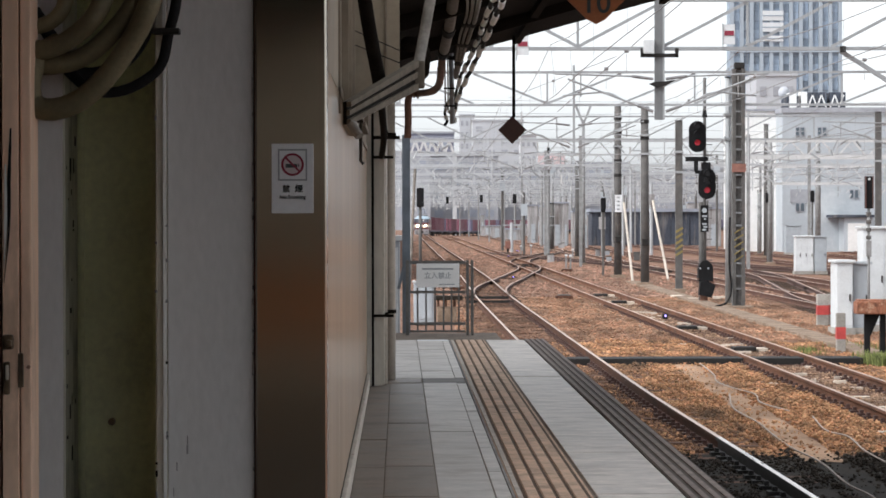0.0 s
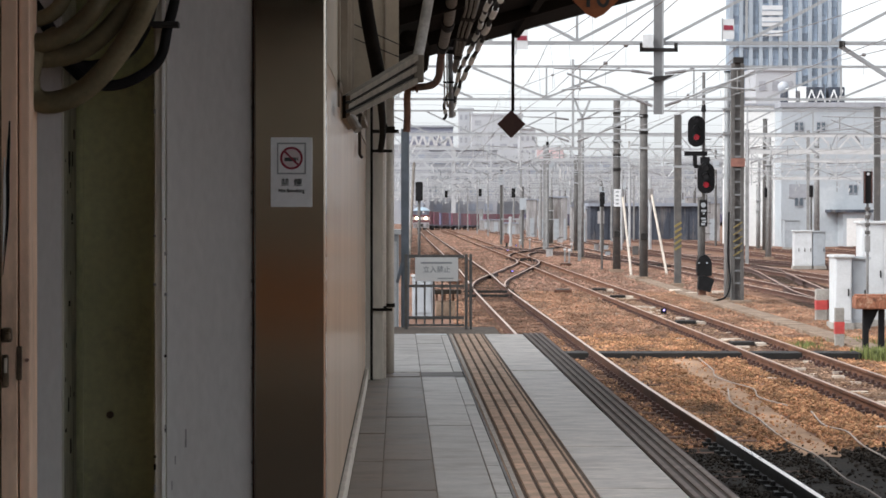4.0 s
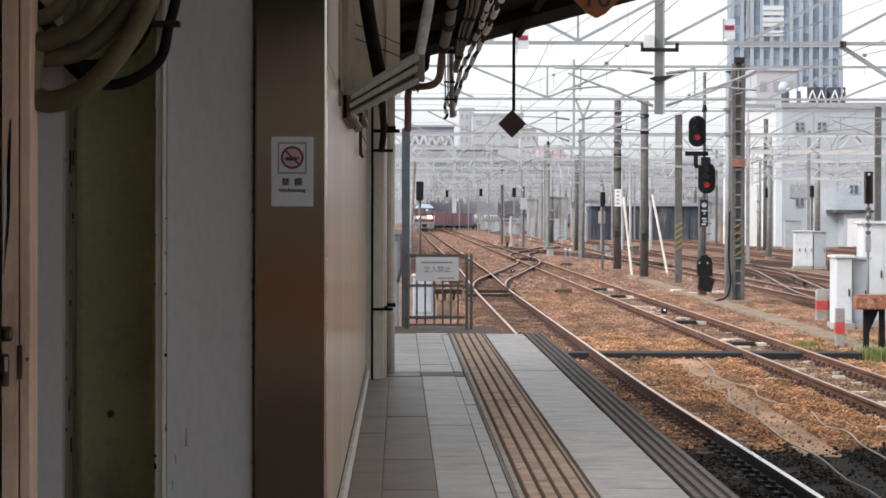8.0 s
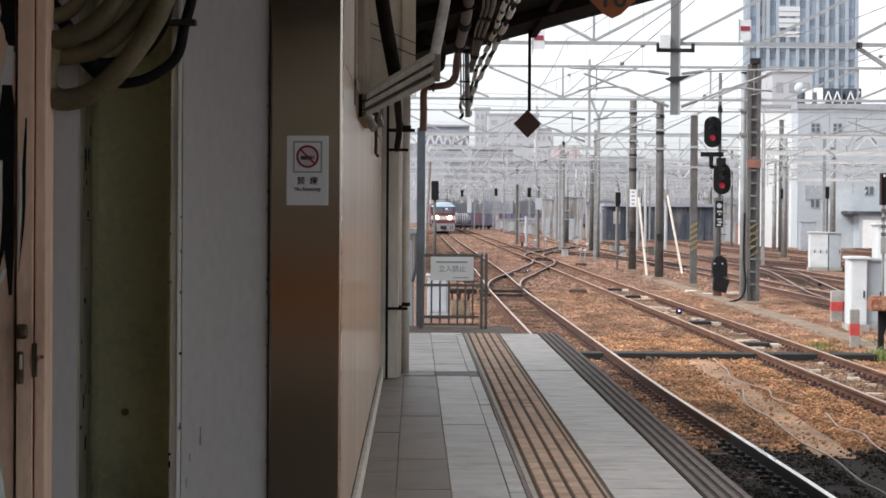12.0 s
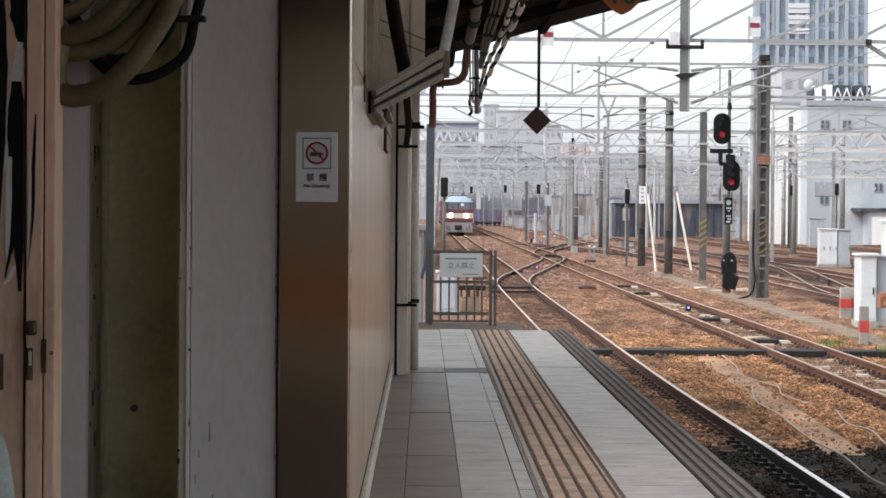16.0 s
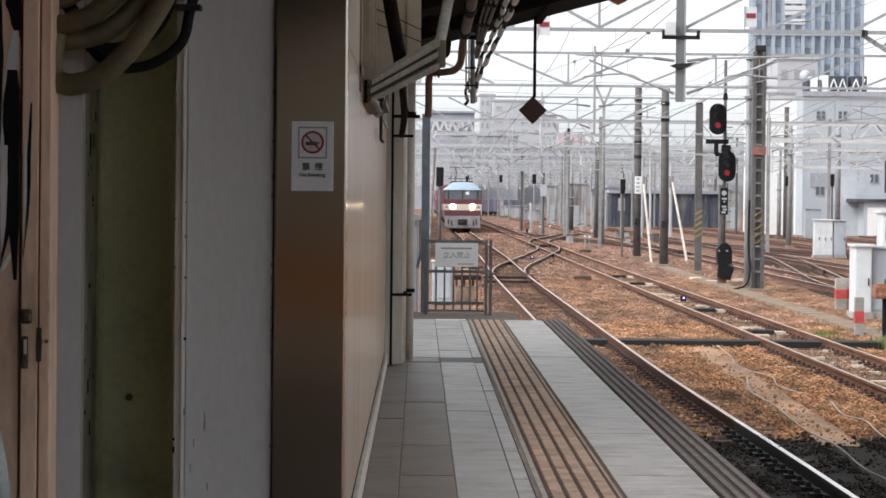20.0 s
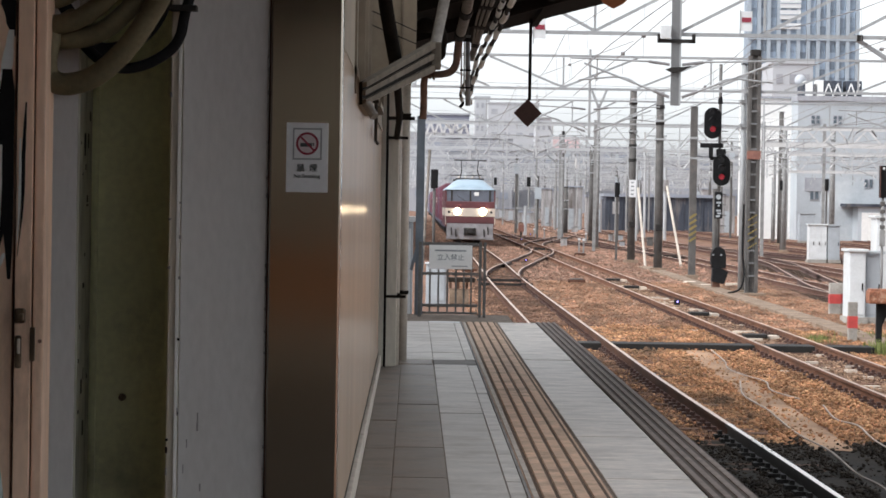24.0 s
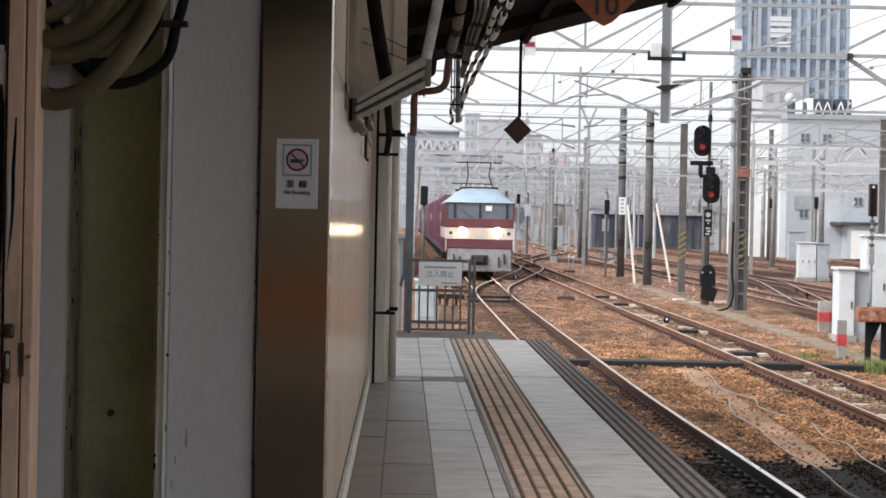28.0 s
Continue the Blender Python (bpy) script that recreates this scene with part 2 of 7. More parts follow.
M_SIGN_RED = mat("sign_red", (0.24, 0.022, 0.045), 0.5, 0, 6, 0.1, 0.02)
M_SIGN_PINK = mat("faded_pink_print", (0.58, 0.49, 0.51), 0.5, 0, 6, 0.08, 0.02)
M_SIGN_DARK = mat("sign_dark_text", (0.05, 0.06, 0.06), 0.6, 0, 6, 0.1, 0.02)
M_SIGN_GREY = mat("sign_grey_line", (0.30, 0.32, 0.33), 0.6, 0, 6, 0.1, 0.02)
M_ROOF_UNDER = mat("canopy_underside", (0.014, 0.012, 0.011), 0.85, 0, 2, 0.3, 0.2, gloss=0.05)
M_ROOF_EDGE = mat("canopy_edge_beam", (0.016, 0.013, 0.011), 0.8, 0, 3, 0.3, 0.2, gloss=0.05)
M_RUST_SIGN = mat("orange_enamel_sign", (0.42, 0.14, 0.05), 0.55, 0, 6, 0.15, 0.05)
M_BROWN_SIGN = mat("brown_enamel_sign", (0.075, 0.03, 0.022), 0.55, 0, 6, 0.2, 0.05)
M_PIPE = mat("pale_grey_pipe", (0.225, 0.205, 0.18), 0.6, 0, 9, 0.28, 0.15, 40, (0.11, 0.09, 0.075), 0.35)
M_PIPE_WHITE = mat("cream_pipe", (0.56, 0.50, 0.43), 0.45, 0, 5, 0.12, 0.1, 40, (0.35, 0.3, 0.24), 0.12)
M_RUSTPIPE = mat("rusty_pipe", (0.20, 0.105, 0.075), 0.8, 0, 8, 0.3, 0.3)
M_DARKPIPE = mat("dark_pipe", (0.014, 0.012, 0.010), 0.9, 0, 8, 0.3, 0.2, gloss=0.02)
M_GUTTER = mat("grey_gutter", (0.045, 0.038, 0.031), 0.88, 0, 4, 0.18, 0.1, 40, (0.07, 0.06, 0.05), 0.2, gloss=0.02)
M_GUTTER_LIP = mat("pale_gutter_edge", (0.145, 0.123, 0.098), 0.85, 0, 5, 0.2, 0.1, gloss=0.03)
M_GALV = mat("galvanised_steel", (0.34, 0.352, 0.362), 0.55, 0.25, 3, 0.12, 0.08)
M_GALV_DARK = mat("dull_galvanised_steel", (0.17, 0.175, 0.18), 0.6, 0.2, 3, 0.15, 0.08)
# far steel: distance haze put into a paler colour than M_GALV
M_GALV_FAR = mat("hazed_galvanised_steel", (0.44, 0.45, 0.465), 0.6, 0.1, 2, 0.12, 0.05)
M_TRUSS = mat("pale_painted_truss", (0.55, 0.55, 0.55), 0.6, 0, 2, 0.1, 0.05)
M_POLE = mat("weathered_pole", (0.095, 0.091, 0.088), 0.85, 0, 4, 0.2, 0.3, 30, (0.15, 0.13, 0.12), 0.3)
M_POLE_PALE = mat("pale_concrete_pole", (0.25, 0.25, 0.25), 0.85, 0, 4, 0.2, 0.3)
M_WIRE = mat("wire_copper_dark", (0.26, 0.25, 0.245), 0.6, 0.3, 3, 0.2, 0)
M_WIRE_PALE = mat("pale_cable", (0.40, 0.33, 0.28), 0.7, 0, 3, 0.2, 0.05)
M_INSUL = mat("grey_porcelain", (0.22, 0.215, 0.22), 0.3, 0, 5, 0.2, 0)
M_CABINET = mat("white_cabinet", (0.62, 0.64, 0.655), 0.5, 0, 3, 0.08, 0.05, 30, (0.5, 0.46, 0.42), 0.1)
M_CABGREY = mat("grey_cabinet", (0.36, 0.39, 0.42), 0.55, 0, 3, 0.1, 0.05)
M_REDBAND = mat("red_band", (0.48, 0.06, 0.055), 0.6, 0, 5, 0.2, 0.1)
M_REDDULL = mat("dull_red_paint", (0.24, 0.11, 0.085), 0.8, 0, 6, 0.2, 0.1)
M_RUST = mat("rusted_iron", (0.26, 0.105, 0.06), 0.9, 0, 14, 0.45, 0.6, 40, (0.5, 0.32, 0.22), 0.3)
M_GRASS = mat("weeds", (0.15, 0.175, 0.05), 0.8, 0, 5, 0.4, 0, island=True, random_tint=0.4)
M_FENCE = mat("grey_fence_paint", (0.12, 0.115, 0.11), 0.7, 0, 8, 0.25, 0.2, 40, (0.16, 0.09, 0.06), 0.25)
M_YELLOW = mat("yellow_band", (0.23, 0.175, 0.06), 0.7, 0, 5, 0.2, 0.1)
M_BLUEPOLE = mat("blue_grey_post", (0.15, 0.175, 0.205), 0.7, 0, 5, 0.2, 0.15)
M_LOCO_RED = mat("loco_maroon", (0.115, 0.036, 0.042), 0.4, 0, 2, 0.12, 0.03)
M_LOCO_WHITE = mat("loco_cream", (0.56, 0.50, 0.44), 0.45, 0, 2, 0.08, 0.03)
M_LOCO_ROOF = mat("loco_pale_blue", (0.33, 0.42, 0.50), 0.45, 0, 2, 0.1, 0.03)
M_LOCO_GREY = mat("loco_skirt_grey", (0.28, 0.27, 0.285), 0.6, 0, 3, 0.2, 0.05, 40, (0.2, 0.17, 0.15), 0.25)
M_LOCO_UNDER = mat("underframe_black", (0.03, 0.028, 0.028), 0.8, 0, 4, 0.3, 0.1)
M_HEADLIGHT = mat("headlight_glow", (1.0, 0.76, 0.46), 0.3, 0, 2, 0.0, 0, emit=28.0)
M_LOCO_GLASS = glass("cab_glass", (0.13, 0.145, 0.185), 0.1)
# maroon shifted to purple: the haze over the train put into the colour
M_CONTAINER = mat("container_hazed_maroon", (0.18, 0.065, 0.092), 0.6, 0, 1.5, 0.15, 0.1, random_tint=0.25)
M_CONT_BLUE = mat("container_blue", (0.14, 0.13, 0.21), 0.6, 0, 1.5, 0.15, 0.1, random_tint=0.3)
M_CONT_WHITE = mat("container_white", (0.62, 0.62, 0.64), 0.6, 0, 1.5, 0.12, 0.1)
M_WAGON = mat("wagon_frame_grey", (0.10, 0.10, 0.14), 0.7, 0, 2, 0.2, 0.1)
M_BLD_WHITE = mat("white_rendered_wall", (0.42, 0.455, 0.49), 0.8, 0, 0.4, 0.06, 0.05, 6, (0.55, 0.58, 0.6), 0.15)
M_BLD_PALE = mat("pale_grey_wall", (0.325, 0.335, 0.365), 0.8, 0, 0.15, 0.14, 0.05, 3, (0.24, 0.25, 0.28), 0.3)
M_BLD_BLUE = mat("blue_grey_wall", (0.28, 0.305, 0.36), 0.8, 0, 0.15, 0.1, 0.05, 3)
M_TOWER = mat("tower_cladding", (0.27, 0.33, 0.40), 0.5, 0.1, 0.06, 0.08, 0, 1)
M_TOWER_FIN = mat("tower_fin", (0.35, 0.405, 0.465), 0.5, 0.1, 0.06, 0.06, 0, 1)
M_TOWER_GLASS = mat("tower_window_glass", (0.25, 0.315, 0.40), 0.12, 0, 0.1, 0.15, 0, 1, random_tint=0.35)
M_DARKWIN = mat("dark_window", (0.09, 0.115, 0.14), 0.15, 0, 0.5, 0.1, 0)
M_SHED = mat("dark_blue_shed", (0.066, 0.074, 0.094), 0.85, 0, 0.8, 0.35, 0.1, 10, (0.2, 0.19, 0.19), 0.3, stretch=(2.5, 2.5, 0.4), gloss=0.1)
M_HUT = mat("weathered_hut_sheeting", (0.335, 0.325, 0.325), 0.85, 0, 1.2, 0.35, 0.1, 14, (0.15, 0.13, 0.125), 0.42, stretch=(2.5, 2.5, 0.35), gloss=0.1)
M_BLD_SLATE = mat("slate_blue_cladding", (0.175, 0.182, 0.235), 0.8, 0, 0.15, 0.12, 0.05, 3)
# far blocks: haze painted in as a pale wall colour
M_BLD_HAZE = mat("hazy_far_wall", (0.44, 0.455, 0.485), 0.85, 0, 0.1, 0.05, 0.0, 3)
M_PINK = mat("faded_red_board", (0.60, 0.45, 0.46), 0.7, 0, 1, 0.1, 0)

# ---- shape helpers ----
ORIGIN = {}


def thing(name, loc, label="", category="", group="", kind=""):
    ob = new(name)
    ob.location = loc
    ob.empty_display_size = 0.2
    ORIGIN[ob.name] = Vector(loc)
    return tagged(ob, label, category, group, kind)


def part(name, bm, material, parent, label="", smooth=False):
    """One mesh under a thing or part; bm is in world coordinates of the thing's first place."""
    org = ORIGIN[parent.name]
    bmesh.ops.translate(bm, verts=bm.verts, vec=-org)
    me = bpy.data.meshes.new(name)
    bm.to_mesh(me)
    bm.free()
    me.materials.append(material)
    if smooth:
        me.shade_smooth()
    ob = new(name, me)
    ob.parent = parent
    ORIGIN[ob.name] = org
    return tagged(ob, label)


def solo(name, bm, material, label="", category="", group="", kind="", smooth=False):
    """A thing of one mesh, its origin at the middle of its base."""
    xs, ys, zs = zip(*(v.co for v in bm.verts))
    org = Vector(((min(xs) + max(xs)) / 2, (min(ys) + max(ys)) / 2, min(zs)))
    bmesh.ops.translate(bm, verts=bm.verts, vec=-org)
    me = bpy.data.meshes.new(name)
    bm.to_mesh(me)
    bm.free()
    me.materials.append(material)
    if smooth:
        me.shade_smooth()
    ob = new(name, me)
    ob.location = org
    ORIGIN[ob.name] = org
    return tagged(ob, label, category, group, kind)


def box(bm, x0, x1, y0, y1, z0, z1, bevel=0.0):
    vs = [bm.verts.new((x, y, z)) for x in (x0, x1) for y in (y0, y1) for z in (z0, z1)]
    fs = [bm.faces.new([vs[i] for i in q]) for q in ((0, 1, 3, 2), (4, 6, 7, 5), (0, 4, 5, 1), (2, 3, 7, 6), (0, 2, 6, 4), (1, 5, 7, 3))]
    if bevel:
        es = {e for f in fs for e in f.edges}
        bmesh.ops.bevel(bm, geom=list(es), offset=bevel, segments=2, affect="EDGES", profile=0.6)
    return bm


def bx(*a, **k):
    return box(bmesh.new(), *a, **k)


def tube(bm, a, b, r, n=8, r2=None, cap=True):
    a, b = Vector(a), Vector(b)
    ax = (b - a).normalized()
    u = ax.orthogonal().normalized()
    w = ax.cross(u)
    r2 = r if r2 is None else r2
    ra, rb = [], []
    for i in range(n):
        c, s = math.cos(2 * math.pi * i / n), math.sin(2 * math.pi * i / n)
        ra.append(bm.verts.new(a + r * (c * u + s * w)))
        rb.append(bm.verts.new(b + r2 * (c * u + s * w)))
    for i in range(n):
        bm.faces.new((ra[i], ra[(i + 1) % n], rb[(i + 1) % n], rb[i]))
    if cap:
        bm.faces.new(ra[::-1])
        bm.faces.new(rb)
    return bm


def tb(*a, **k):
    return tube(bmesh.new(), *a, **k)


def bar(bm, a, b, w, h=None):
    """A square bar between two points."""
    a, b = Vector(a), Vector(b)
    h = w if h is None else h
    ax = (b - a).normalized()
    side = ax.cross(Vector((0, 0, 1)))
    side = Vector((1, 0, 0)) if side.length < 1e-4 else side.normalized()
    up = side.cross(ax).normalized()
    q = [s * side * w / 2 + t * up * h / 2 for s, t in ((-1, -1), (1, -1), (1, 1), (-1, 1))]
    va, vb = [bm.verts.new(a + o) for o in q], [bm.verts.new(b + o) for o in q]
    for i in range(4):
        bm.faces.new((va[i], va[(i + 1) % 4], vb[(i + 1) % 4], vb[i]))
    bm.faces.new(va[::-1])
    bm.faces.new(vb)
    return bm


def sweep(bm, pts, r, n=8, ribs=0.0, per=0):
    """A round tube along points; ribs: a corrugated hose."""
    pts = [Vector(p) for p in pts]
    rings, u = [], None
    for i, p in enumerate(pts):
        ax = (pts[min(i + 1, len(pts) - 1)] - pts[max(i - 1, 0)]).normalized()
        u = ax.orthogonal().normalized() if u is None else (u - ax * u.dot(ax)).normalized()
        w = ax.cross(u)
        rr = r + (ribs if per and i % 2 else 0)
        rings.append([bm.verts.new(p + rr * (math.cos(2 * math.pi * k / n) * u + math.sin(2 * math.pi * k / n) * w)) for k in range(n)])
    for ra, rb in zip(rings, rings[1:]):
        for k in range(n):
            bm.faces.new((ra[k], ra[(k + 1) % n], rb[(k + 1) % n], rb[k]))
    bm.faces.new(rings[0][::-1])
    bm.faces.new(rings[-1])
    return bm


def spline(pts, step=8):
    """Points on a smooth curve through the given ones."""
    pts = [Vector(p) for p in pts]
    ext = [2 * pts[0] - pts[1]] + pts + [2 * pts[-1] - pts[-2]]
    out = []
    for i in range(1, len(ext) - 2):
        p0, p1, p2, p3 = ext[i - 1:i + 3]
        for k in range(step):
            t = k / step
            out.append(0.5 * (2 * p1 + (p2 - p0) * t + (2 * p0 - 5 * p1 + 4 * p2 - p3) * t * t + (3 * p1 - p0 - 3 * p2 + p3) * t ** 3))
    return out + [pts[-1]]


def prism(bm, outline, y0, y1):
    """An outline of (x, z) drawn out from y0 to y1."""
    a, b = [bm.verts.new((x, y0, z)) for x, z in outline], [bm.verts.new((x, y1, z)) for x, z in outline]
    n = len(outline)
    for i in range(n):
        bm.faces.new((a[i], a[(i + 1) % n], b[(i + 1) % n], b[i]))
    bm.faces.new(a[::-1])
    bm.faces.new(b)
    bmesh.ops.recalc_face_normals(bm, faces=bm.faces)
    return bm


def lettering(name, text, size, loc, material, parent, label=""):
    """Flat lettering that faces -y, as a mesh under its thing."""
    cu = bpy.data.curves.new(name, "FONT")
    cu.body, cu.size, cu.align_x, cu.align_y, cu.extrude = text, size, "CENTER", "CENTER", 0.0008
    cu.offset = size * 0.012
    tmp = bpy.data.objects.new(name, cu)
    scene.collection.objects.link(tmp)
    me = bpy.data.meshes.new_from_object(tmp.evaluated_get(bpy.context.evaluated_depsgraph_get()))
    bpy.data.objects.remove(tmp)
    me.transform(Matrix.Translation(Vector(loc) - ORIGIN[parent.name]) @ Matrix.Rotation(radians(90), 4, "X"))
    me.materials.clear()
    me.materials.append(material)
    ob = new(name, me)
    ob.parent = parent
    ORIGIN[ob.name] = ORIGIN[parent.name]
    return tagged(ob, label)


# ---- plan: x across, y along the platform away from the eye, z up; the platform floor is z = 0 ----
RAIL = -0.95
BED = -1.06
TRACKS = (3.17, 6.69, 12.3, 16.1, 21.6, 25.4, 28.9, 33.0)
TRACK_END = (1080, 780, 480, 480, 296, 296, 212, 228)


HALF = 0.545                                     # half the distance between the rails
# how far the two nearest tracks stand off their line, along y
NEAR_BOW = ((-60, -0.06), (22, -0.13), (46, -0.29), (88, -0.28), (135, -0.04), (180, 0.0))
SECOND_BOW = ((-60, -0.08), (60, -0.08), (110, -0.13), (185, 0.0))


def track_x(x0, y):
    """All tracks drift a little to the right, then bend that way."""
    if y > 180:
        return x0 + 4.6e-6 * (y - 180) ** 2 + (max(0.0, y - 545) ** 2 / 1850)
    bow = NEAR_BOW if x0 == TRACKS[0] else SECOND_BOW if x0 == TRACKS[1] else ()
    for (ya, a), (yb, b) in zip(bow, bow[1:]):
        if ya <= y < yb:
            u = (y - ya) / (yb - ya)
            return x0 + a + (b - a) * u * u * (3 - 2 * u)
    return x0


def dip(y):
    """How far the line has sunk at y: it falls gently beyond the yard."""
    u = min(1.0, max(0.0, (y - 430) / 300))
    return 1.25 * u * u * (3 - 2 * u)


# ---- ground ----
def ground():
    bm = bmesh.new()
    xs = [-900, -200, -60, -20, -8, 0, 4, 8, 12, 20, 30, 50, 90, 200, 500, 1200]
    ys = [-200, -60, 0, 20, 30, 40, 50, 60, 80, 100, 140, 200, 300, 430, 460, 490, 520, 550, 580, 610, 640, 670, 700, 730, 1200, 3200]
    grid = [[bm.verts.new((x, y, BED - dip(y) - 0.065 + 0.015 * noise.noise((x * 0.3, y * 0.2, 0)))) for x in xs] for y in ys]
    for i in range(len(ys) - 1):
        for j in range(len(xs) - 1):
            bm.faces.new((grid[i][j], grid[i][j + 1], grid[i + 1][j + 1], grid[i + 1][j]))
    solo("ground", bm, M_BALLAST, "rust-brown gravel ground of the rail yard", "ground", kind="structure")


def rail_mesh(path, head):
    """One rail along (x, y) points: foot, web and head; head=True gives the polished running band alone."""
    bm = bmesh.new()
    if head:
        prof = [(-0.026, 0.0015), (0.027, 0.0015), (0.027, -0.004), (-0.026, -0.004)]
    else:
        prof = [(-0.032, 0), (0.032, 0), (0.034, -0.035), (0.010, -0.05), (0.010, -0.125), (0.062, -0.14), (0.062, -0.152),
                (-0.062, -0.152), (-0.062, -0.14), (-0.010, -0.125), (-0.010, -0.05), (-0.034, -0.035)]
    rings = [[bm.verts.new((x + a, y, RAIL - dip(y) + b)) for a, b in prof] for x, y in path]
    k = len(prof)
    for ra, rb in zip(rings, rings[1:]):
        for i in range(k):
            bm.faces.new((ra[i], rb[i], rb[(i + 1) % k], ra[(i + 1) % k]))
    bmesh.ops.recalc_face_normals(bm, faces=bm.faces)
    return bm


def ys_along(y0, y1):
    ys = [y0]
    while ys[-1] < y1:
        ys.append(min(y1, ys[-1] + (4 if ys[-1] < 80 else 12 if ys[-1] < 460 else 18)))
    return ys


def lay_track(x0, y0, y1, near, label, concrete=False):
    th = thing("railway_track", (x0, y0, BED), label, "track", "railway tracks of the yard", "structure")
    for s in (-HALF, HALF):
        dark_end = 34.0 if x0 == TRACKS[0] else y0
        if dark_end > y0:
            path = [(track_x(x0, y) + s, y) for y in ys_along(y0, dark_end)]
            part("rail", rail_mesh(path, False), M_RAIL_BLACK, th, "near-black rail beside the platform")
        path = [(track_x(x0, y) + s, y) for y in ys_along(dark_end, y1)]
        r = part("rail", rail_mesh(path, False), M_RAIL_RUST if x0 == TRACKS[0] else M_RAIL_SECOND if x0 == TRACKS[1] else M_RAIL_YARD, th)
        if dark_end > y0:
            path = [(track_x(x0, y) + s, y) for y in ys_along(y0, dark_end)]
            part("running_band", rail_mesh(path, True), M_RAILTOP, r, "polished top of the rail")
        path = [(track_x(x0, y) + s, y) for y in ys_along(dark_end, y1)]
        part("running_band", rail_mesh(path, True), M_RAILTOP_DULL if x0 == TRACKS[1] else M_RAILTOP_WORN, r)
    # sleepers: single ones where the eye passes nearest, the rest joined
    me = None
    y = y0 + 0.3
    rest = bmesh.new()
    rnd = random.Random(int(x0 * 10))
    while y < min(y1, 480):
        light = concrete and rnd.random() < 0.10
        if y < near:
            if me is None:
                me = bpy.data.meshes.new("sleeper")
                b = bx(-1.05, 1.05, -0.11, 0.11, -0.14, 0.0, bevel=0.012)
                b.to_mesh(me)
                b.free()
                me.materials.append(M_SLEEPER)
                me2 = me.copy()
                me2.materials.clear()
                me2.materials.append(M_CONC_SLEEPER)
            ob = new("sleeper", me2 if light else me)
            ob.parent = th
            ob.location = (track_x(x0, y) - x0 + rnd.uniform(-0.04, 0.04), y - y0, RAIL - 0.15 - BED + rnd.uniform(-0.012, 0.006) + (0.016 if light else 0))
            ob.rotation_euler = (0, 0, rnd.uniform(-0.02, 0.02))
            if concrete and 20 < y < 84 and rnd.random() < 0.55:
                a, w = rnd.choice((-0.44, -0.2, 0.12, 0.3, -0.95, 0.68)), rnd.uniform(0.12, 0.26)
                z = RAIL - 0.135
                part("pale_tie_end", bx(track_x(x0, y) + a, track_x(x0, y) + a + w, y - rnd.uniform(0.06, 0.1), y + rnd.uniform(0.06, 0.1), z - 0.05, z + 0.022, bevel=0.006), M_CONC_SLEEPER, th, "pale exposed sleeper piece")
        else:
            c = track_x(x0, y)
            box(rest, c - 1.05, c + 1.05, y - 0.11, y + 0.11, RAIL - dip(y) - 0.29, RAIL - dip(y) - 0.155)
        y += 0.6
    if rest.verts:
        tagged(part("sleeper_row", rest, M_SLEEPER if x0 < 8 else M_SLEEPER_DUSTY, th), kind="stuff")
    else:
        rest.free()
    return th


def fastenings(x0, off, y0, y1, material):
    """Rail fastenings and tie plates beside one rail."""
    th = thing("rail_fastening_row", (x0 + off, y0, BED), "dark iron rail fastenings beside the rail", "fastenings", kind="stuff")
    bm = bmesh.new()
    y = y0
    while y < y1:
        x = track_x(x0, y) + off
        for s in (-1, 1):
            box(bm, x + s * 0.066, x + s * 0.17, y - 0.10, y + 0.10, RAIL - 0.155, RAIL - 0.112)
            box(bm, x + s * 0.08, x + s * 0.125, y - 0.05, y + 0.05, RAIL - 0.112, RAIL - 0.07)
        y += 0.6
    part("clip_row", bm, material, th)


def swing(u):
    """Share of a crossover's swing at u: straight between two short curves."""
    r = 0.30
    u = min(1, max(0, u))
    if u < r:
        a = u * u / (2 * r)
    elif u < 1 - r:
        a = u - r / 2
    else:
        a = 1 - r - (1 - u) ** 2 / (2 * r)
    return a / (1 - r)


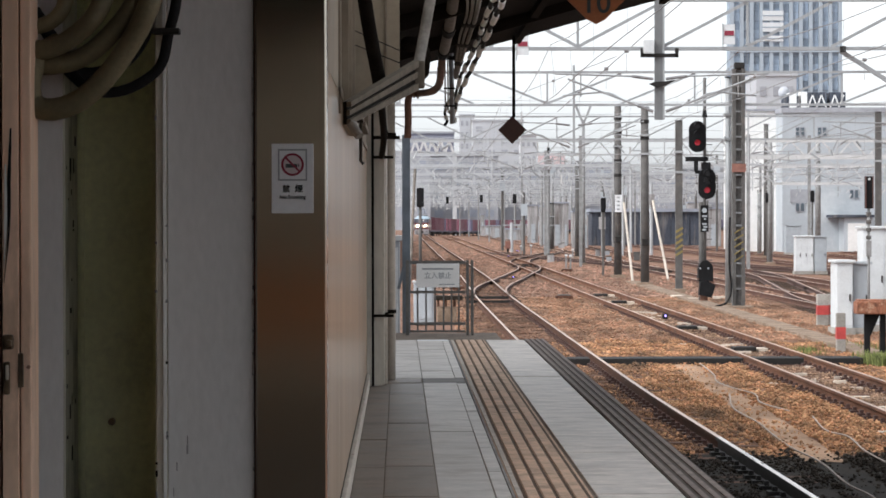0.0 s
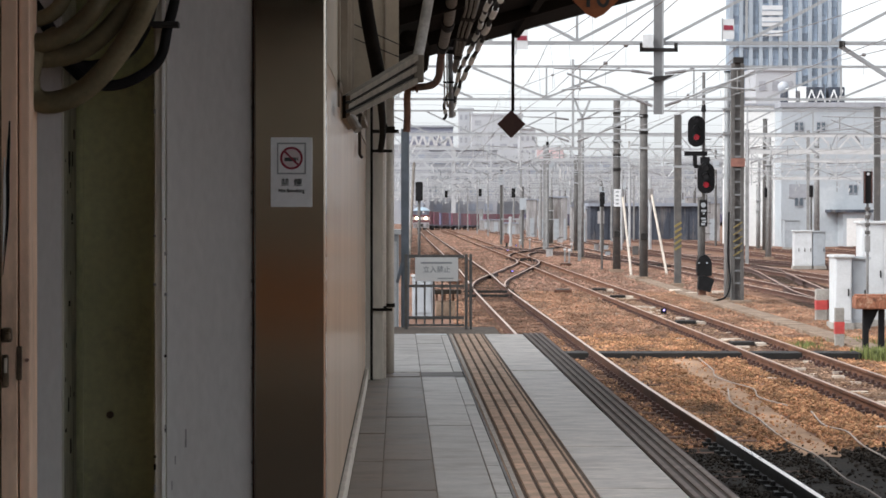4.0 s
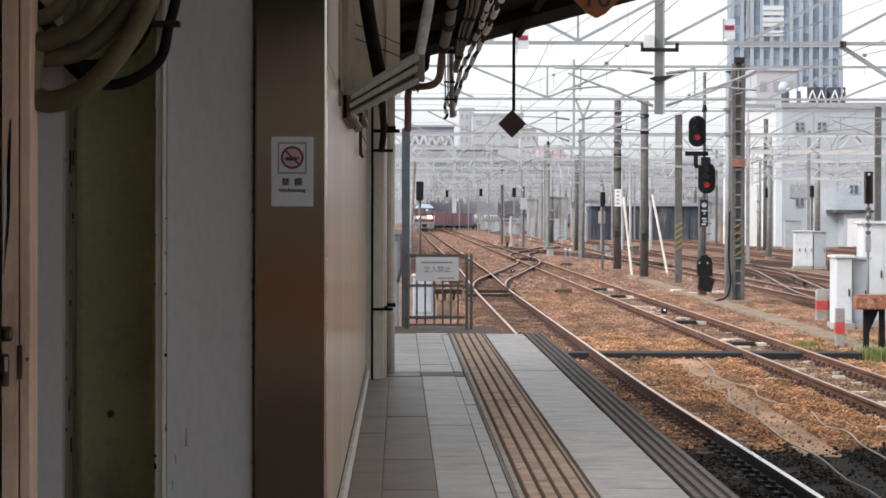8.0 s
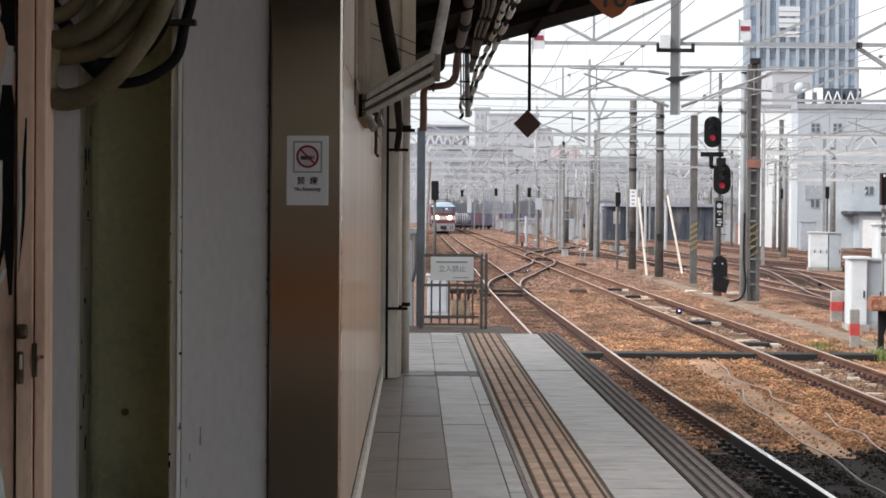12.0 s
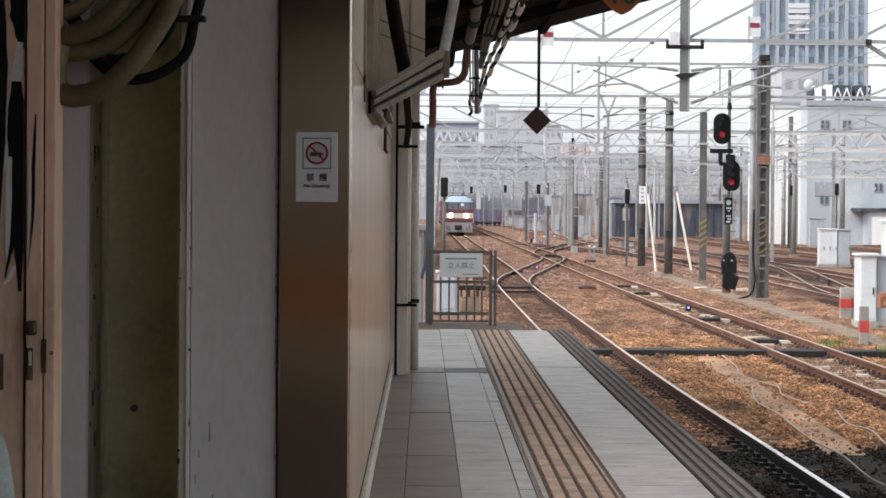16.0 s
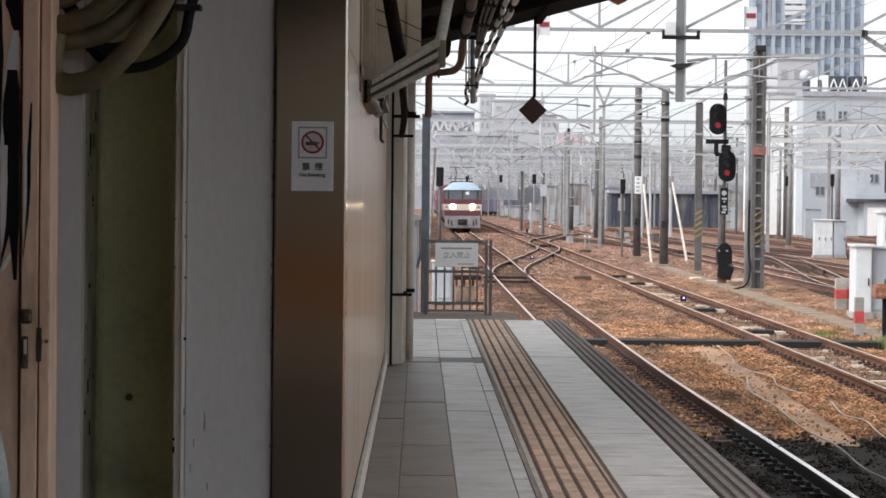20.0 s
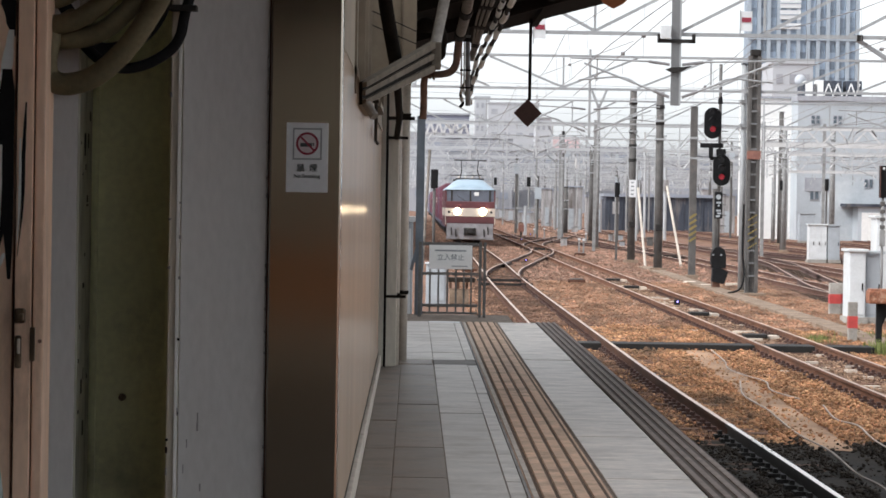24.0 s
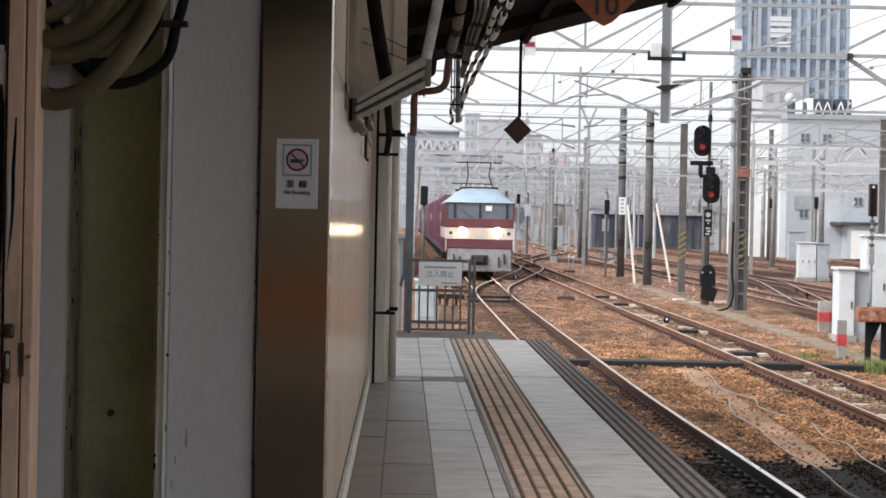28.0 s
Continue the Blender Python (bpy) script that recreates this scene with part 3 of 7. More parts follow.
def crossover(x0, x1, y0, y1, label):
    """A connecting track that swings from one track to its neighbour."""
    th = thing("crossover_track", (x0, y0, BED), label, "track", "railway tracks of the yard", "structure")
    n = 44

    def middle(u):
        y = y0 + (y1 - y0) * u
        a, b = track_x(x0, y), track_x(x1, y)
        return a + (b - a) * swing(u), y

    for s in (-HALF, HALF):
        path = [(middle(i / n)[0] + s, middle(i / n)[1]) for i in range(n + 1)]
        r = part("rail", rail_mesh(path, False), M_RAIL, th)
        part("running_band", rail_mesh(path, True), M_RAILTOP_DULL, r)
    bm = bmesh.new()
    i = 0
    while y0 + i * 0.62 < y1:
        c, y = middle(i * 0.62 / (y1 - y0))
        box(bm, c - 1.15, c + 1.15, y - 0.11, y + 0.11, RAIL - 0.29, RAIL - 0.150)
        i += 1
    tagged(part("sleeper_row", bm, M_TIMBER_DARK, th), kind="stuff")
    for k in range(2):
        y = y0 - 4.5 + k * 5.0
        c = track_x(x0, y)
        part("switch_rod", bx(c - 0.85, c + 0.75, y - 0.07, y + 0.07, RAIL - 0.13, RAIL - 0.05), M_PLATE, th, "dark switch rod between the rails")
    # check rails beside the crossing, and dark slide plates under the blades
    for u, s in ((0.5, -0.45), (0.5, 0.45), (0.62, 0.45), (0.38, -0.45)):
        path = [(middle(u + d * 0.05)[0] + s, middle(u + d * 0.05)[1]) for d in (-1, -0.5, 0, 0.5, 1)]
        part("check_rail", rail_mesh(path, False), M_RAIL, th, "rusty check rail beside the crossing")
    for e, yy in ((x0, y0 - 3.0), (x1, y1 - 12.0)):
        for k in range(10):
            y = yy + 1.2 * k
            c = track_x(e, y)
            for s in (-HALF, HALF):
                part("slide_plate", bx(c + s - 0.26, c + s + 0.26, y - 0.13, y + 0.13, RAIL - 0.152, RAIL - 0.125), M_RAIL, th)


# ---- platform ----
def platform():
    th = thing("platform", (0, 12, BED), "long grey paved station platform", "platform", kind="structure")
    part("platform_body", bx(-9, 1.72, -16, 37.3, -1.3, -0.02), M_CONC, th)
    part("coping_wall", bx(1.50, 1.75, -16, 37.35, -0.16, -0.012), M_CONC, th, "grey concrete platform coping")
    rnd = random.Random(5)

    def slabs(name, x0, x1, cuts, m, dz=0.0):
        for a, b in zip(cuts, cuts[1:]):
            part(name, bx(x0 + 0.0025, x1 - 0.0025, a + 0.006, b - 0.006, -0.03, dz + rnd.uniform(-0.002, 0.002), bevel=0.003), m, th)

    def cuts(a, b, step, jit):
        out, y = [a], a
        while y + step * 1.4 < b:
            y += step * rnd.uniform(1 - jit, 1 + jit)
            out.append(y)
        return out + [b]

    part("joint_bed", bx(-9, 1.70, -16, 37.25, -0.03, -0.008), M_JOINT, th)
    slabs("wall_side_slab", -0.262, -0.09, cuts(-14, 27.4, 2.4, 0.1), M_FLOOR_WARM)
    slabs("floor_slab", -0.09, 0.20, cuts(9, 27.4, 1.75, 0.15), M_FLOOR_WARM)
    slabs("floor_slab", -0.30, 0.20, [28.25, 32.0, 37.0], M_FLOOR)
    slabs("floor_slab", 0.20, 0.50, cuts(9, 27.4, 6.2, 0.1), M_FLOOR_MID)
    slabs("floor_slab", 0.20, 0.50, [28.25, 29.6, 31.0, 33.0, 34.5, 36.9], M_FLOOR)
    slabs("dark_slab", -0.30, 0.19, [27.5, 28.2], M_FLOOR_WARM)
    slabs("dark_slab", 0.20, 0.58, [27.45, 28.25], M_PAVER_DARK)
    slabs("narrow_paver", 0.50, 0.585, cuts(9, 27.4, 1.8, 0.06), M_FLOOR_MID)
    slabs("narrow_paver", 0.50, 0.585, cuts(28.3, 36.8, 1.8, 0.06), M_FLOOR)
    slabs("wide_slab", 1.03, 1.49, [9, 13.1, 16.3, 19.2, 22.5, 25.4, 28.5, 30.9, 33.2, 35.4, 37.2], M_FLOOR_WIDE)
    # unseen floor round the eye, its shade put into the dark mortar colour
    slabs("floor_slab", -9, 1.49, [-14, -8, -2, 4, 9], M_JOINT)
    slabs("coping_stone", -0.3, 0.19, [37.0, 37.25], M_FLOOR)
    slabs("coping_stone", 0.20, 0.58, [36.92, 37.25], M_WHITE)
    # tactile strip: border, four bars between grooves, in blocks
    for a, b in zip(cuts(9, 37.1, 0.9, 0.0), cuts(9, 37.1, 0.9, 0.0)[1:]):
        blk = part("tactile_block", bx(0.605, 1.008, a + 0.001, b - 0.001, -0.03, 0.0), M_TACT, th)
        for k in range(4):
            x = 0.695 + 0.083 * k
            bm = bx(x - 0.030, x + 0.030, a + 0.004, b - 0.004, -0.001, 0.006, bevel=0.0025)
            part("raised_bar", bm, M_TACT, blk)
    part("border_strip", bx(0.612, 0.640, 9, 37.1, -0.02, 0.005), M_TACT_EDGE, th, "pale border of the tactile strip")
    part("border_groove", bx(0.587, 0.603, 9, 37.1, -0.02, 0.002), M_PAVER_DARK, th)
    for k in range(5):
        x = 0.652 + 0.083 * k
        part("groove_line", bx(x - 0.009, x + 0.009, 9, 37.1, -0.02, 0.0025), M_GROOVE, th, "dark groove of the tactile strip")
    # ribbed edge
    part("edge_strip", bx(1.495, 1.74, 9, 37.3, -0.05, 0.001), M_EDGE, th, "dark non-slip platform edge")
    for k in range(4):
        x = 1.522 + 0.062 * k
        part("edge_rib", bx(x - 0.017, x + 0.017, 9, 37.3, -0.02, 0.009, bevel=0.003), M_EDGE_RIB, th)
    # ledge behind the platform end that carries the fence
    part("end_ledge", bx(-3, 1.25, 37.35, 40.4, -1.2, -0.03), M_JOINT, th, "rough concrete ledge at the platform end")


# ---- platform building beside the passage ----
def building():
    th = thing("platform_building", (-2, 18, 0), "platform building with glossy cream panel wall", "building", kind="structure")
    part("core", bx(-6.5, -0.32, 10.62, 26.6, 0.0, 3.6), M_CONC, th)
    # long glossy panels of the side wall
    edges = [9.95, 12.2, 14.5, 16.8, 19.1, 21.4, 23.7, 26.6]
    for a, b in zip(edges, edges[1:]):
        part("wall_panel", bx(-0.318, -0.285, a + 0.004, b - 0.004, 0.138, 2.05, bevel=0.003), M_PANEL, th)
        part("upper_panel", bx(-0.318, -0.287, a + 0.004, b - 0.004, 2.058, 3.3, bevel=0.003), M_WING if a < 12.5 else M_UPPER, th)
    part("skirting", bx(-0.318, -0.262, 9.95, 26.6, 0.0, 0.115, bevel=0.004), M_SKIRT, th, "pale skirting along the wall foot")
    part("skirting_gap", bx(-0.318, -0.2835, 9.95, 26.6, 0.117, 0.135), M_GUTTER, th, "dark gap above the skirting")
    part("sill_band", bx(-0.318, -0.275, 14.5, 26.6, 2.035, 2.075), M_UPPER, th)
    part("wing_wall", bx(-0.284, 0.0, 17.45, 17.6, 2.16, 3.3, bevel=0.004), M_WING, th, "tan wing wall above the passage")
    part("wing_trim", bx(-0.079, -0.071, 17.43, 17.45, 2.16, 3.3), M_UPPER, th)
    part("wing_trim", bx(-0.284, 0.0, 17.43, 17.45, 2.14, 2.16), M_UPPER, th)
    for z0, z1 in ((2.52, 2.40), (2.44, 2.33)):
        part("wing_wire", tb((-0.27, 17.4, z0), (0.0, 17.4, z1), 0.003, 5), M_BLACK, th)
    part("end_pier", bx(-0.30, -0.135, 27.0, 27.7, 0.0, 3.3, bevel=0.005), M_JAMB, th, "cream end pier of the wall")
    part("pier_gap", bx(-0.318, -0.301, 26.6, 27.7, 0.0, 3.3), M_BLACK, th)
    # upper frames
    for y, zb in ((15.2, 1.92), (19.2, 2.12), (22.2, 2.12)):
        w = part("window_frame", bx(-0.286, -0.245, y, y + 2.2, zb, zb + 0.04), M_UPPER, th)
        for yy in (y, y + 1.08, y + 2.16):
            part("mullion", bx(-0.286, -0.25, yy, yy + 0.04, zb + 0.04, 3.1), M_UPPER, w)
        part("pane", bx(-0.2865, -0.281, y + 0.04, y + 2.16, zb + 0.04, 3.1), M_UPPER, w)
    part("frame_seam", bx(-0.2865, -0.272, 16.3, 16.5, 1.95, 3.3), M_DARKPIPE, th, "dark seam of the window frame")
    part("frame_edge", bx(-0.2865, -0.276, 14.5, 14.62, 1.95, 3.3), M_UPPER, th)
    # end wall that faces back along the platform
    part("end_wall", bx(-0.735, -0.464, 9.80, 10.62, 0, 3.6, bevel=0.004), M_WALLGREY, th, "plain grey painted end wall")
    part("end_wall_seam", bx(-0.464, -0.458, 9.82, 10.62, 0, 3.6), M_GUTTER, th)
    part("end_wall", bx(-1.30, -1.078, 9.90, 10.62, 0, 3.6), M_WALLGREY, th)
    part("end_wall", bx(-6.5, -1.30, 9.96, 10.62, 0, 3.6), M_WALLGREY, th)
    part("door_jamb", bx(-0.772, -0.737, 9.79, 10.6, 0, 3.0, bevel=0.004), M_JAMB_CHIP, th, "chipped cream door jamb")
    part("jamb_stop", bx(-0.790, -0.772, 9.90, 10.6, 0, 3.0), M_GREEN, th)
    part("door_jamb", bx(-1.078, -1.072, 9.92, 10.30, 0, 3.0), M_GREEN_CHIP, th, "chipped green door jamb")
    # thin white strip paints the highlight along the jamb
    part("jamb_highlight", bx(-0.748, -0.738, 9.78, 9.79, 0, 3.0), M_WHITE, th, "white strip standing in for the highlight on the jamb")
    rnd = random.Random(21)
    for k in range(14):
        z, h, w = rnd.uniform(0.35, 2.1), rnd.uniform(0.006, 0.024), rnd.uniform(0.0015, 0.004)
        x = -0.7375 if k % 2 else -0.7705
        part("paint_chip", bx(x - w, x + w, 9.7775, 9.7905, z, z + h), M_GREEN_DIRT if k % 3 else M_DARKPIPE, th)
    for k in range(16):
        z, h = rnd.uniform(0.3, 1.9), rnd.uniform(0.005, 0.016)
        part("paint_chip", bx(-0.468, -0.4625, 9.797, 9.8005, z, z + h), M_GREEN_DIRT, th)
    for k in range(22):
        z, h = rnd.uniform(0.3, 1.75), rnd.uniform(0.006, 0.05)
        y = rnd.uniform(9.93, 10.25)
        part("paint_chip", bx(-1.0725, -1.0712, y, y + rnd.uniform(0.01, 0.05), z, z + h), M_BLACK, th)
    for k in range(7):
        x, z = rnd.uniform(-0.72, -0.66), rnd.uniform(0.42, 0.75)
        part("scuff_mark", bx(x, x + rnd.uniform(0.003, 0.007), 9.7985, 9.8005, z, z + rnd.uniform(0.01, 0.035)), M_GREEN_DIRT, th, "dark scuff on the wall")
    panel = part("recessed_door", bx(-1.078, -0.77, 10.30, 10.36, 0, 3.0), M_GREEN, th, "dull green recessed steel door")
    part("door_knob_plug", tb((-0.959, 10.30, 0.78), (-0.959, 10.28, 0.78), 0.012, 12), M_OLD_BRASS, panel)
    part("door_edge_bead", bx(-1.060, -1.048, 10.28, 10.30, 0, 3.0), M_GREEN, panel)
    return th


def steel_column():
    th = thing("steel_clad_column", (-0.345, 9.9, 0), "brushed steel clad column at the building corner", "column", kind="structure")
    part("cladding", bx(-0.457, -0.231, 9.78, 9.945, 0.0, 3.6, bevel=0.006), M_STEEL, th)
    part("clad_seam", bx(-0.461, -0.4575, 9.80, 9.94, 0.0, 3.6), M_RUSTPIPE, th)


def no_smoking_sign():
    th = thing("no_smoking_sign", (-0.338, 9.77, 1.47), "white no-smoking notice fixed on the steel column", "sign")
    x0, x1, z0, z1 = -0.4045, -0.2725, 1.470, 1.690
    part("plate", bx(x0, x1, 9.768, 9.779, z0, z1, bevel=0.002), M_SIGN_PLATE, th)
    fr = bmesh.new()
    a, b, c, d = x0 + 0.02, x1 - 0.02, 1.573, 1.673
    for q in ((a, b, c, c + 0.005), (a, b, d - 0.005, d), (a, a + 0.005, c + 0.005, d - 0.005), (b - 0.005, b, c + 0.005, d - 0.005)):
        box(fr, q[0], q[1], 9.7665, 9.768, q[2], q[3])
    part("pictogram_frame", fr, M_SIGN_GREY, th)
    cx, cz, r = -0.3385, 1.624, 0.036
    ring = bmesh.new()
    n = 32
    o = [(cx + r * math.cos(2 * math.pi * k / n), cz + r * math.sin(2 * math.pi * k / n)) for k in range(n)]
    i = [(cx + (r - 0.007) * math.cos(2 * math.pi * k / n), cz + (r - 0.007) * math.sin(2 * math.pi * k / n)) for k in range(n)]
    vo, vi = [ring.verts.new((x, 9.7655, z)) for x, z in o], [ring.verts.new((x, 9.7655, z)) for x, z in i]
    for k in range(n):
        ring.faces.new((vo[k], vo[(k + 1) % n], vi[(k + 1) % n], vi[k]))
    bar(ring, (cx - 0.021, 9.7658, cz + 0.021), (cx + 0.021, 9.7658, cz - 0.021), 0.0008, 0.006)
    part("prohibition_ring", ring, M_SIGN_RED, th, "red prohibition ring")
    part("pictogram_disc", tb((cx, 9.768, cz), (cx, 9.7672, cz), r - 0.006, 28), M_SIGN_PINK, th, "dull pink disc of the pictogram")
    cg = bx(cx - 0.022, cx + 0.015, 9.7662, 9.768, cz - 0.010, cz + 0.002)
    box(cg, cx + 0.017, cx + 0.021, 9.7662, 9.768, cz - 0.007, cz + 0.002)
    part("cigarette", cg, M_SIGN_DARK, th)
    lettering("lettering", "禁  煙", 0.026, (cx, 9.7664, 1.546), M_SIGN_DARK, th)
    lettering("lettering", "No Smoking", 0.0165, (cx, 9.7664, 1.521), M_SIGN_DARK, th)


def side_door():
    """The beige double door leaves that stand open in front of the end wall."""
    th = thing("open_door", (-1.18, 9.5, 0), "beige steel door leaf standing open, with lock and hinge", "door", kind="structure")
    part("door_leaf", bx(-1.209, -1.160, 9.42, 9.60, 0.0, 3.0, bevel=0.003), M_DOOR, th)
    part("door_edge", bx(-1.155, -1.122, 9.43, 9.62, 0.0, 3.0, bevel=0.005), M_DOOR, th)
    part("edge_gap", bx(-1.160, -1.155, 9.45, 9.60, 0.0, 3.0), M_RUSTPIPE, th)
    hd = part("lever_handle", bx(-1.207, -1.173, 9.385, 9.42, 1.058, 1.103, bevel=0.008), M_OLD_BRASS, th, "tarnished lever handle")
    part("handle_grip", bx(-1.192, -1.175, 9.36, 9.386, 1.068, 1.088, bevel=0.004), M_OLD_BRASS, hd)
    lk = part("lock_plate", bx(-1.206, -1.186, 9.412, 9.42, 0.920, 1.020, bevel=0.006), M_OLD_BRASS, th, "tarnished oval lock plate")
    part("keyhole_cover", bx(-1.199, -1.189, 9.405, 9.412, 0.965, 1.010, bevel=0.003), M_PIPE_WHITE, lk, "bright keyhole cover")
    part("hinge", bx(-1.161, -1.146, 9.415, 9.43, 0.942, 1.045, bevel=0.002), M_OLD_BRASS, th, "rusty brown hinge")
    part("bolt", tb((-1.131, 9.43, 1.003), (-1.131, 9.418, 1.003), 0.006, 8), M_RUSTPIPE, th)
    tp = thing("taped_door", (-1.40, 9.5, 0), "beige steel door leaf covered with torn black and white tape", "door", kind="structure")
    part("door_leaf", bx(-1.70, -1.219, 9.44, 9.60, 0.0, 3.0, bevel=0.003), M_DOOR, tp)
    part("dark_gap", bx(-1.219, -1.209, 9.50, 9.60, 0.0, 3.0), M_BLACK, tp)
    part("hinge", bx(-1.296, -1.278, 9.43, 9.44, 0.89, 1.0), M_OLD_BRASS, tp)
    strips = (((-1.236, 2.20), (-1.226, 2.05), (-1.222, 1.93), 0.062, M_BLACK), ((-1.232, 1.95), (-1.250, 1.80), (-1.280, 1.55), 0.034, M_WHITE),
              ((-1.243, 1.83), (-1.240, 1.62), (-1.230, 1.19), 0.042, M_BLACK), ((-1.262, 1.60), (-1.262, 1.45), (-1.268, 1.26), 0.028, M_WHITE),
              ((-1.250, 1.60), (-1.249, 1.38), (-1.275, 1.23), 0.012, M_BLACK), ((-1.245, 1.27), (-1.262, 1.23), (-1.28, 1.21), 0.016, M_WHITE),
              ((-1.300, 2.2), (-1.290, 1.8), (-1.300, 1.3), 0.030, M_BLACK), ((-1.182, 1.73), (-1.190, 1.53), (-1.202, 1.32), 0.008, M_BLACK),
              ((-1.198, 1.62), (-1.198, 1.45), (-1.204, 1.30), 0.009, M_WHITE), ((-1.185, 1.65), (-1.187, 1.44), (-1.203, 1.26), 0.005, M_BLACK))
    rnd = random.Random(3)
    for k, (a, b, c, w, mt) in enumerate(strips):
        on, face, edge = (tp, 9.4385, -1.2195) if k < 7 else (th, 9.4185, -1.162)
        mid = spline([(a[0], 0, a[1]), (b[0], 0, b[1]), (c[0], 0, c[1])], 6)
        left, right = [], []
        for i, p in enumerate(mid):
            u = i / (len(mid) - 1)
            ww = (1.35 if mt is M_BLACK else 1.0) * w * (0.2 + 0.8 * math.sin(math.pi * min(1, 0.12 + 0.88 * u))) * rnd.uniform(0.85, 1.1)
            left.append((p[0] - ww / 2, p[2]))
            right.append((min(edge, p[0] + ww / 2), p[2]))
        part("tape_strip", prism(bmesh.new(), left + right[::-1], face - 0.0015 * (k % 7), face + 0.001 - 0.0015 * (k % 7)), mt, on, "torn tape strip")


def grey_sack():
    th = thing("grey_sack", (-1.32, 9.38, 0), "grey-green sack leaning against the door", "sack")
    bm = bmesh.new()
    bmesh.ops.create_uvsphere(bm, u_segments=24, v_segments=14, radius=0.5)
    for v in bm.verts:
        z = v.co.z + 0.5
        v.co = Vector((-1.315 + v.co.x * 0.19, 9.35 + v.co.y * 0.12, max(0.0, z * 0.80 + 0.02 * noise.noise(v.co * 6))))
    part("sack_body", bm, M_SACK, th, smooth=True)


def hose_coil():
    th = thing("hose_coil", P(150, 200, 9.6), "coil of thick beige corrugated hoses hung on the wall", "hose")

    def run(points, y, r, rib, step, name, m, label=""):
        pts = spline([P(a, b, y + dy) for a, b, dy in points], step)
        part(name, sweep(bmesh.new(), pts, r, 14, rib, 1), m, th, label, smooth=True)

    run(((104, 68, 0.1), (68, 93, 0.04), (54, 130, 0), (58, 171, 0), (88, 185, 0), (140, 169, 0), (190, 124, 0), (236, 58, 0), (266, -8, 0), (282, -90, 0.1)), 9.56, 0.0325, 0.0036, 44, "hose_turn", M_HOSE)
    run(((20, 100, 0.02), (90, 106, 0), (150, 90, 0), (205, 42, 0), (240, -10, 0), (262, -90, 0.05)), 9.6, 0.029, 0.0034, 50, "hose_turn", M_HOSE)
    run(((20, 78, 0.02), (85, 78, 0), (135, 52, 0), (175, 8, 0), (198, -60, 0.05)), 9.57, 0.029, 0.0034, 50, "hose_turn", M_HOSE)
    run(((20, 40, 0.02), (75, 36, 0), (110, 10, 0), (125, -50, 0.05)), 9.63, 0.024, 0.001, 40, "hose_turn", M_HOSE)
    run(((317, -60, 0), (310, 5, 0), (297, 55, 0), (289, 95, 0), (271, 122, 0), (230, 147, 0), (188, 155, 0), (153, 145, 0), (120, 116, 0.05)), 9.7, 0.017, 0.0, 8, "black_hose", M_BLACK, "thin black hose")
    run(((60, 10, 0), (110, 84, 0.05), (150, 122, 0.08), (215, 104, 0.08), (258, 46, 0.05), (280, -60, 0.05)), 9.74, 0.022, 0.0, 8, "back_cable", M_BLACK, "black cable behind the hoses")
    a, b = P(270, 52, 9.66), P(318, 42, 9.66)
    part("pipe_clamp", bx(a.x, b.x, 9.62, 9.7, a.z, b.z, bevel=0.003), M_PLATE, th)
    part("clamp_stem", bx(a.x + 0.03, a.x + 0.05, 9.66, 9.9, a.z, b.z), M_PLATE, th)
    part("hook", tb(P(200, -70, 9.95), P(200, -70, 9.5), 0.03, 10), M_PLATE, th)


def canopy():
    th = thing("platform_canopy", (0, 8, 2.9), "dark sloping canopy roof over the platform", "roof", kind="structure")

    def zc(x):
        return 2.90 + 0.272 * x

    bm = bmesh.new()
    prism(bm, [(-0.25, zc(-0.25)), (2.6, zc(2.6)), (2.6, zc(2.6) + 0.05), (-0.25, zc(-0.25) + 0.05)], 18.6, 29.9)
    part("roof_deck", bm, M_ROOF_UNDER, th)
    # unseen near deck; the open bay up to 18.6 lets sky light in
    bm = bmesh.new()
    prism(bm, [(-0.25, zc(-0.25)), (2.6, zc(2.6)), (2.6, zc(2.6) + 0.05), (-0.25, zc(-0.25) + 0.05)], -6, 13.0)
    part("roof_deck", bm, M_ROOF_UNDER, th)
    # unseen beam added to shade the upper wall
    part("shade_beam", bx(2.5, 2.62, 0.5, 13.0, zc(2.6) - 0.22, zc(2.5)), M_ROOF_EDGE, th, "unseen dark beam added to shade the upper wall")
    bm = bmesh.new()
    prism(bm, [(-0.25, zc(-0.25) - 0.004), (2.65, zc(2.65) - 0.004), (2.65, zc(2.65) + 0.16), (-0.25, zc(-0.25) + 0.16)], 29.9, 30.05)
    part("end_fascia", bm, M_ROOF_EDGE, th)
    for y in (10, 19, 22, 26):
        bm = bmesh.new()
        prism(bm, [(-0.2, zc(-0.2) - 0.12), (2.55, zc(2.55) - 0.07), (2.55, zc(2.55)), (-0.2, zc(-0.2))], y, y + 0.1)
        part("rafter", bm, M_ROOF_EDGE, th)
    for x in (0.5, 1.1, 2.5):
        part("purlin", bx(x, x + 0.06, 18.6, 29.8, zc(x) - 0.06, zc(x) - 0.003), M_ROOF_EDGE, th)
    # unseen roof added to darken the top of the end wall
    part("shade_roof", bx(-9, -0.2, -7.3, 9.95, 3.06, 3.12), M_ROOF_UNDER, th)


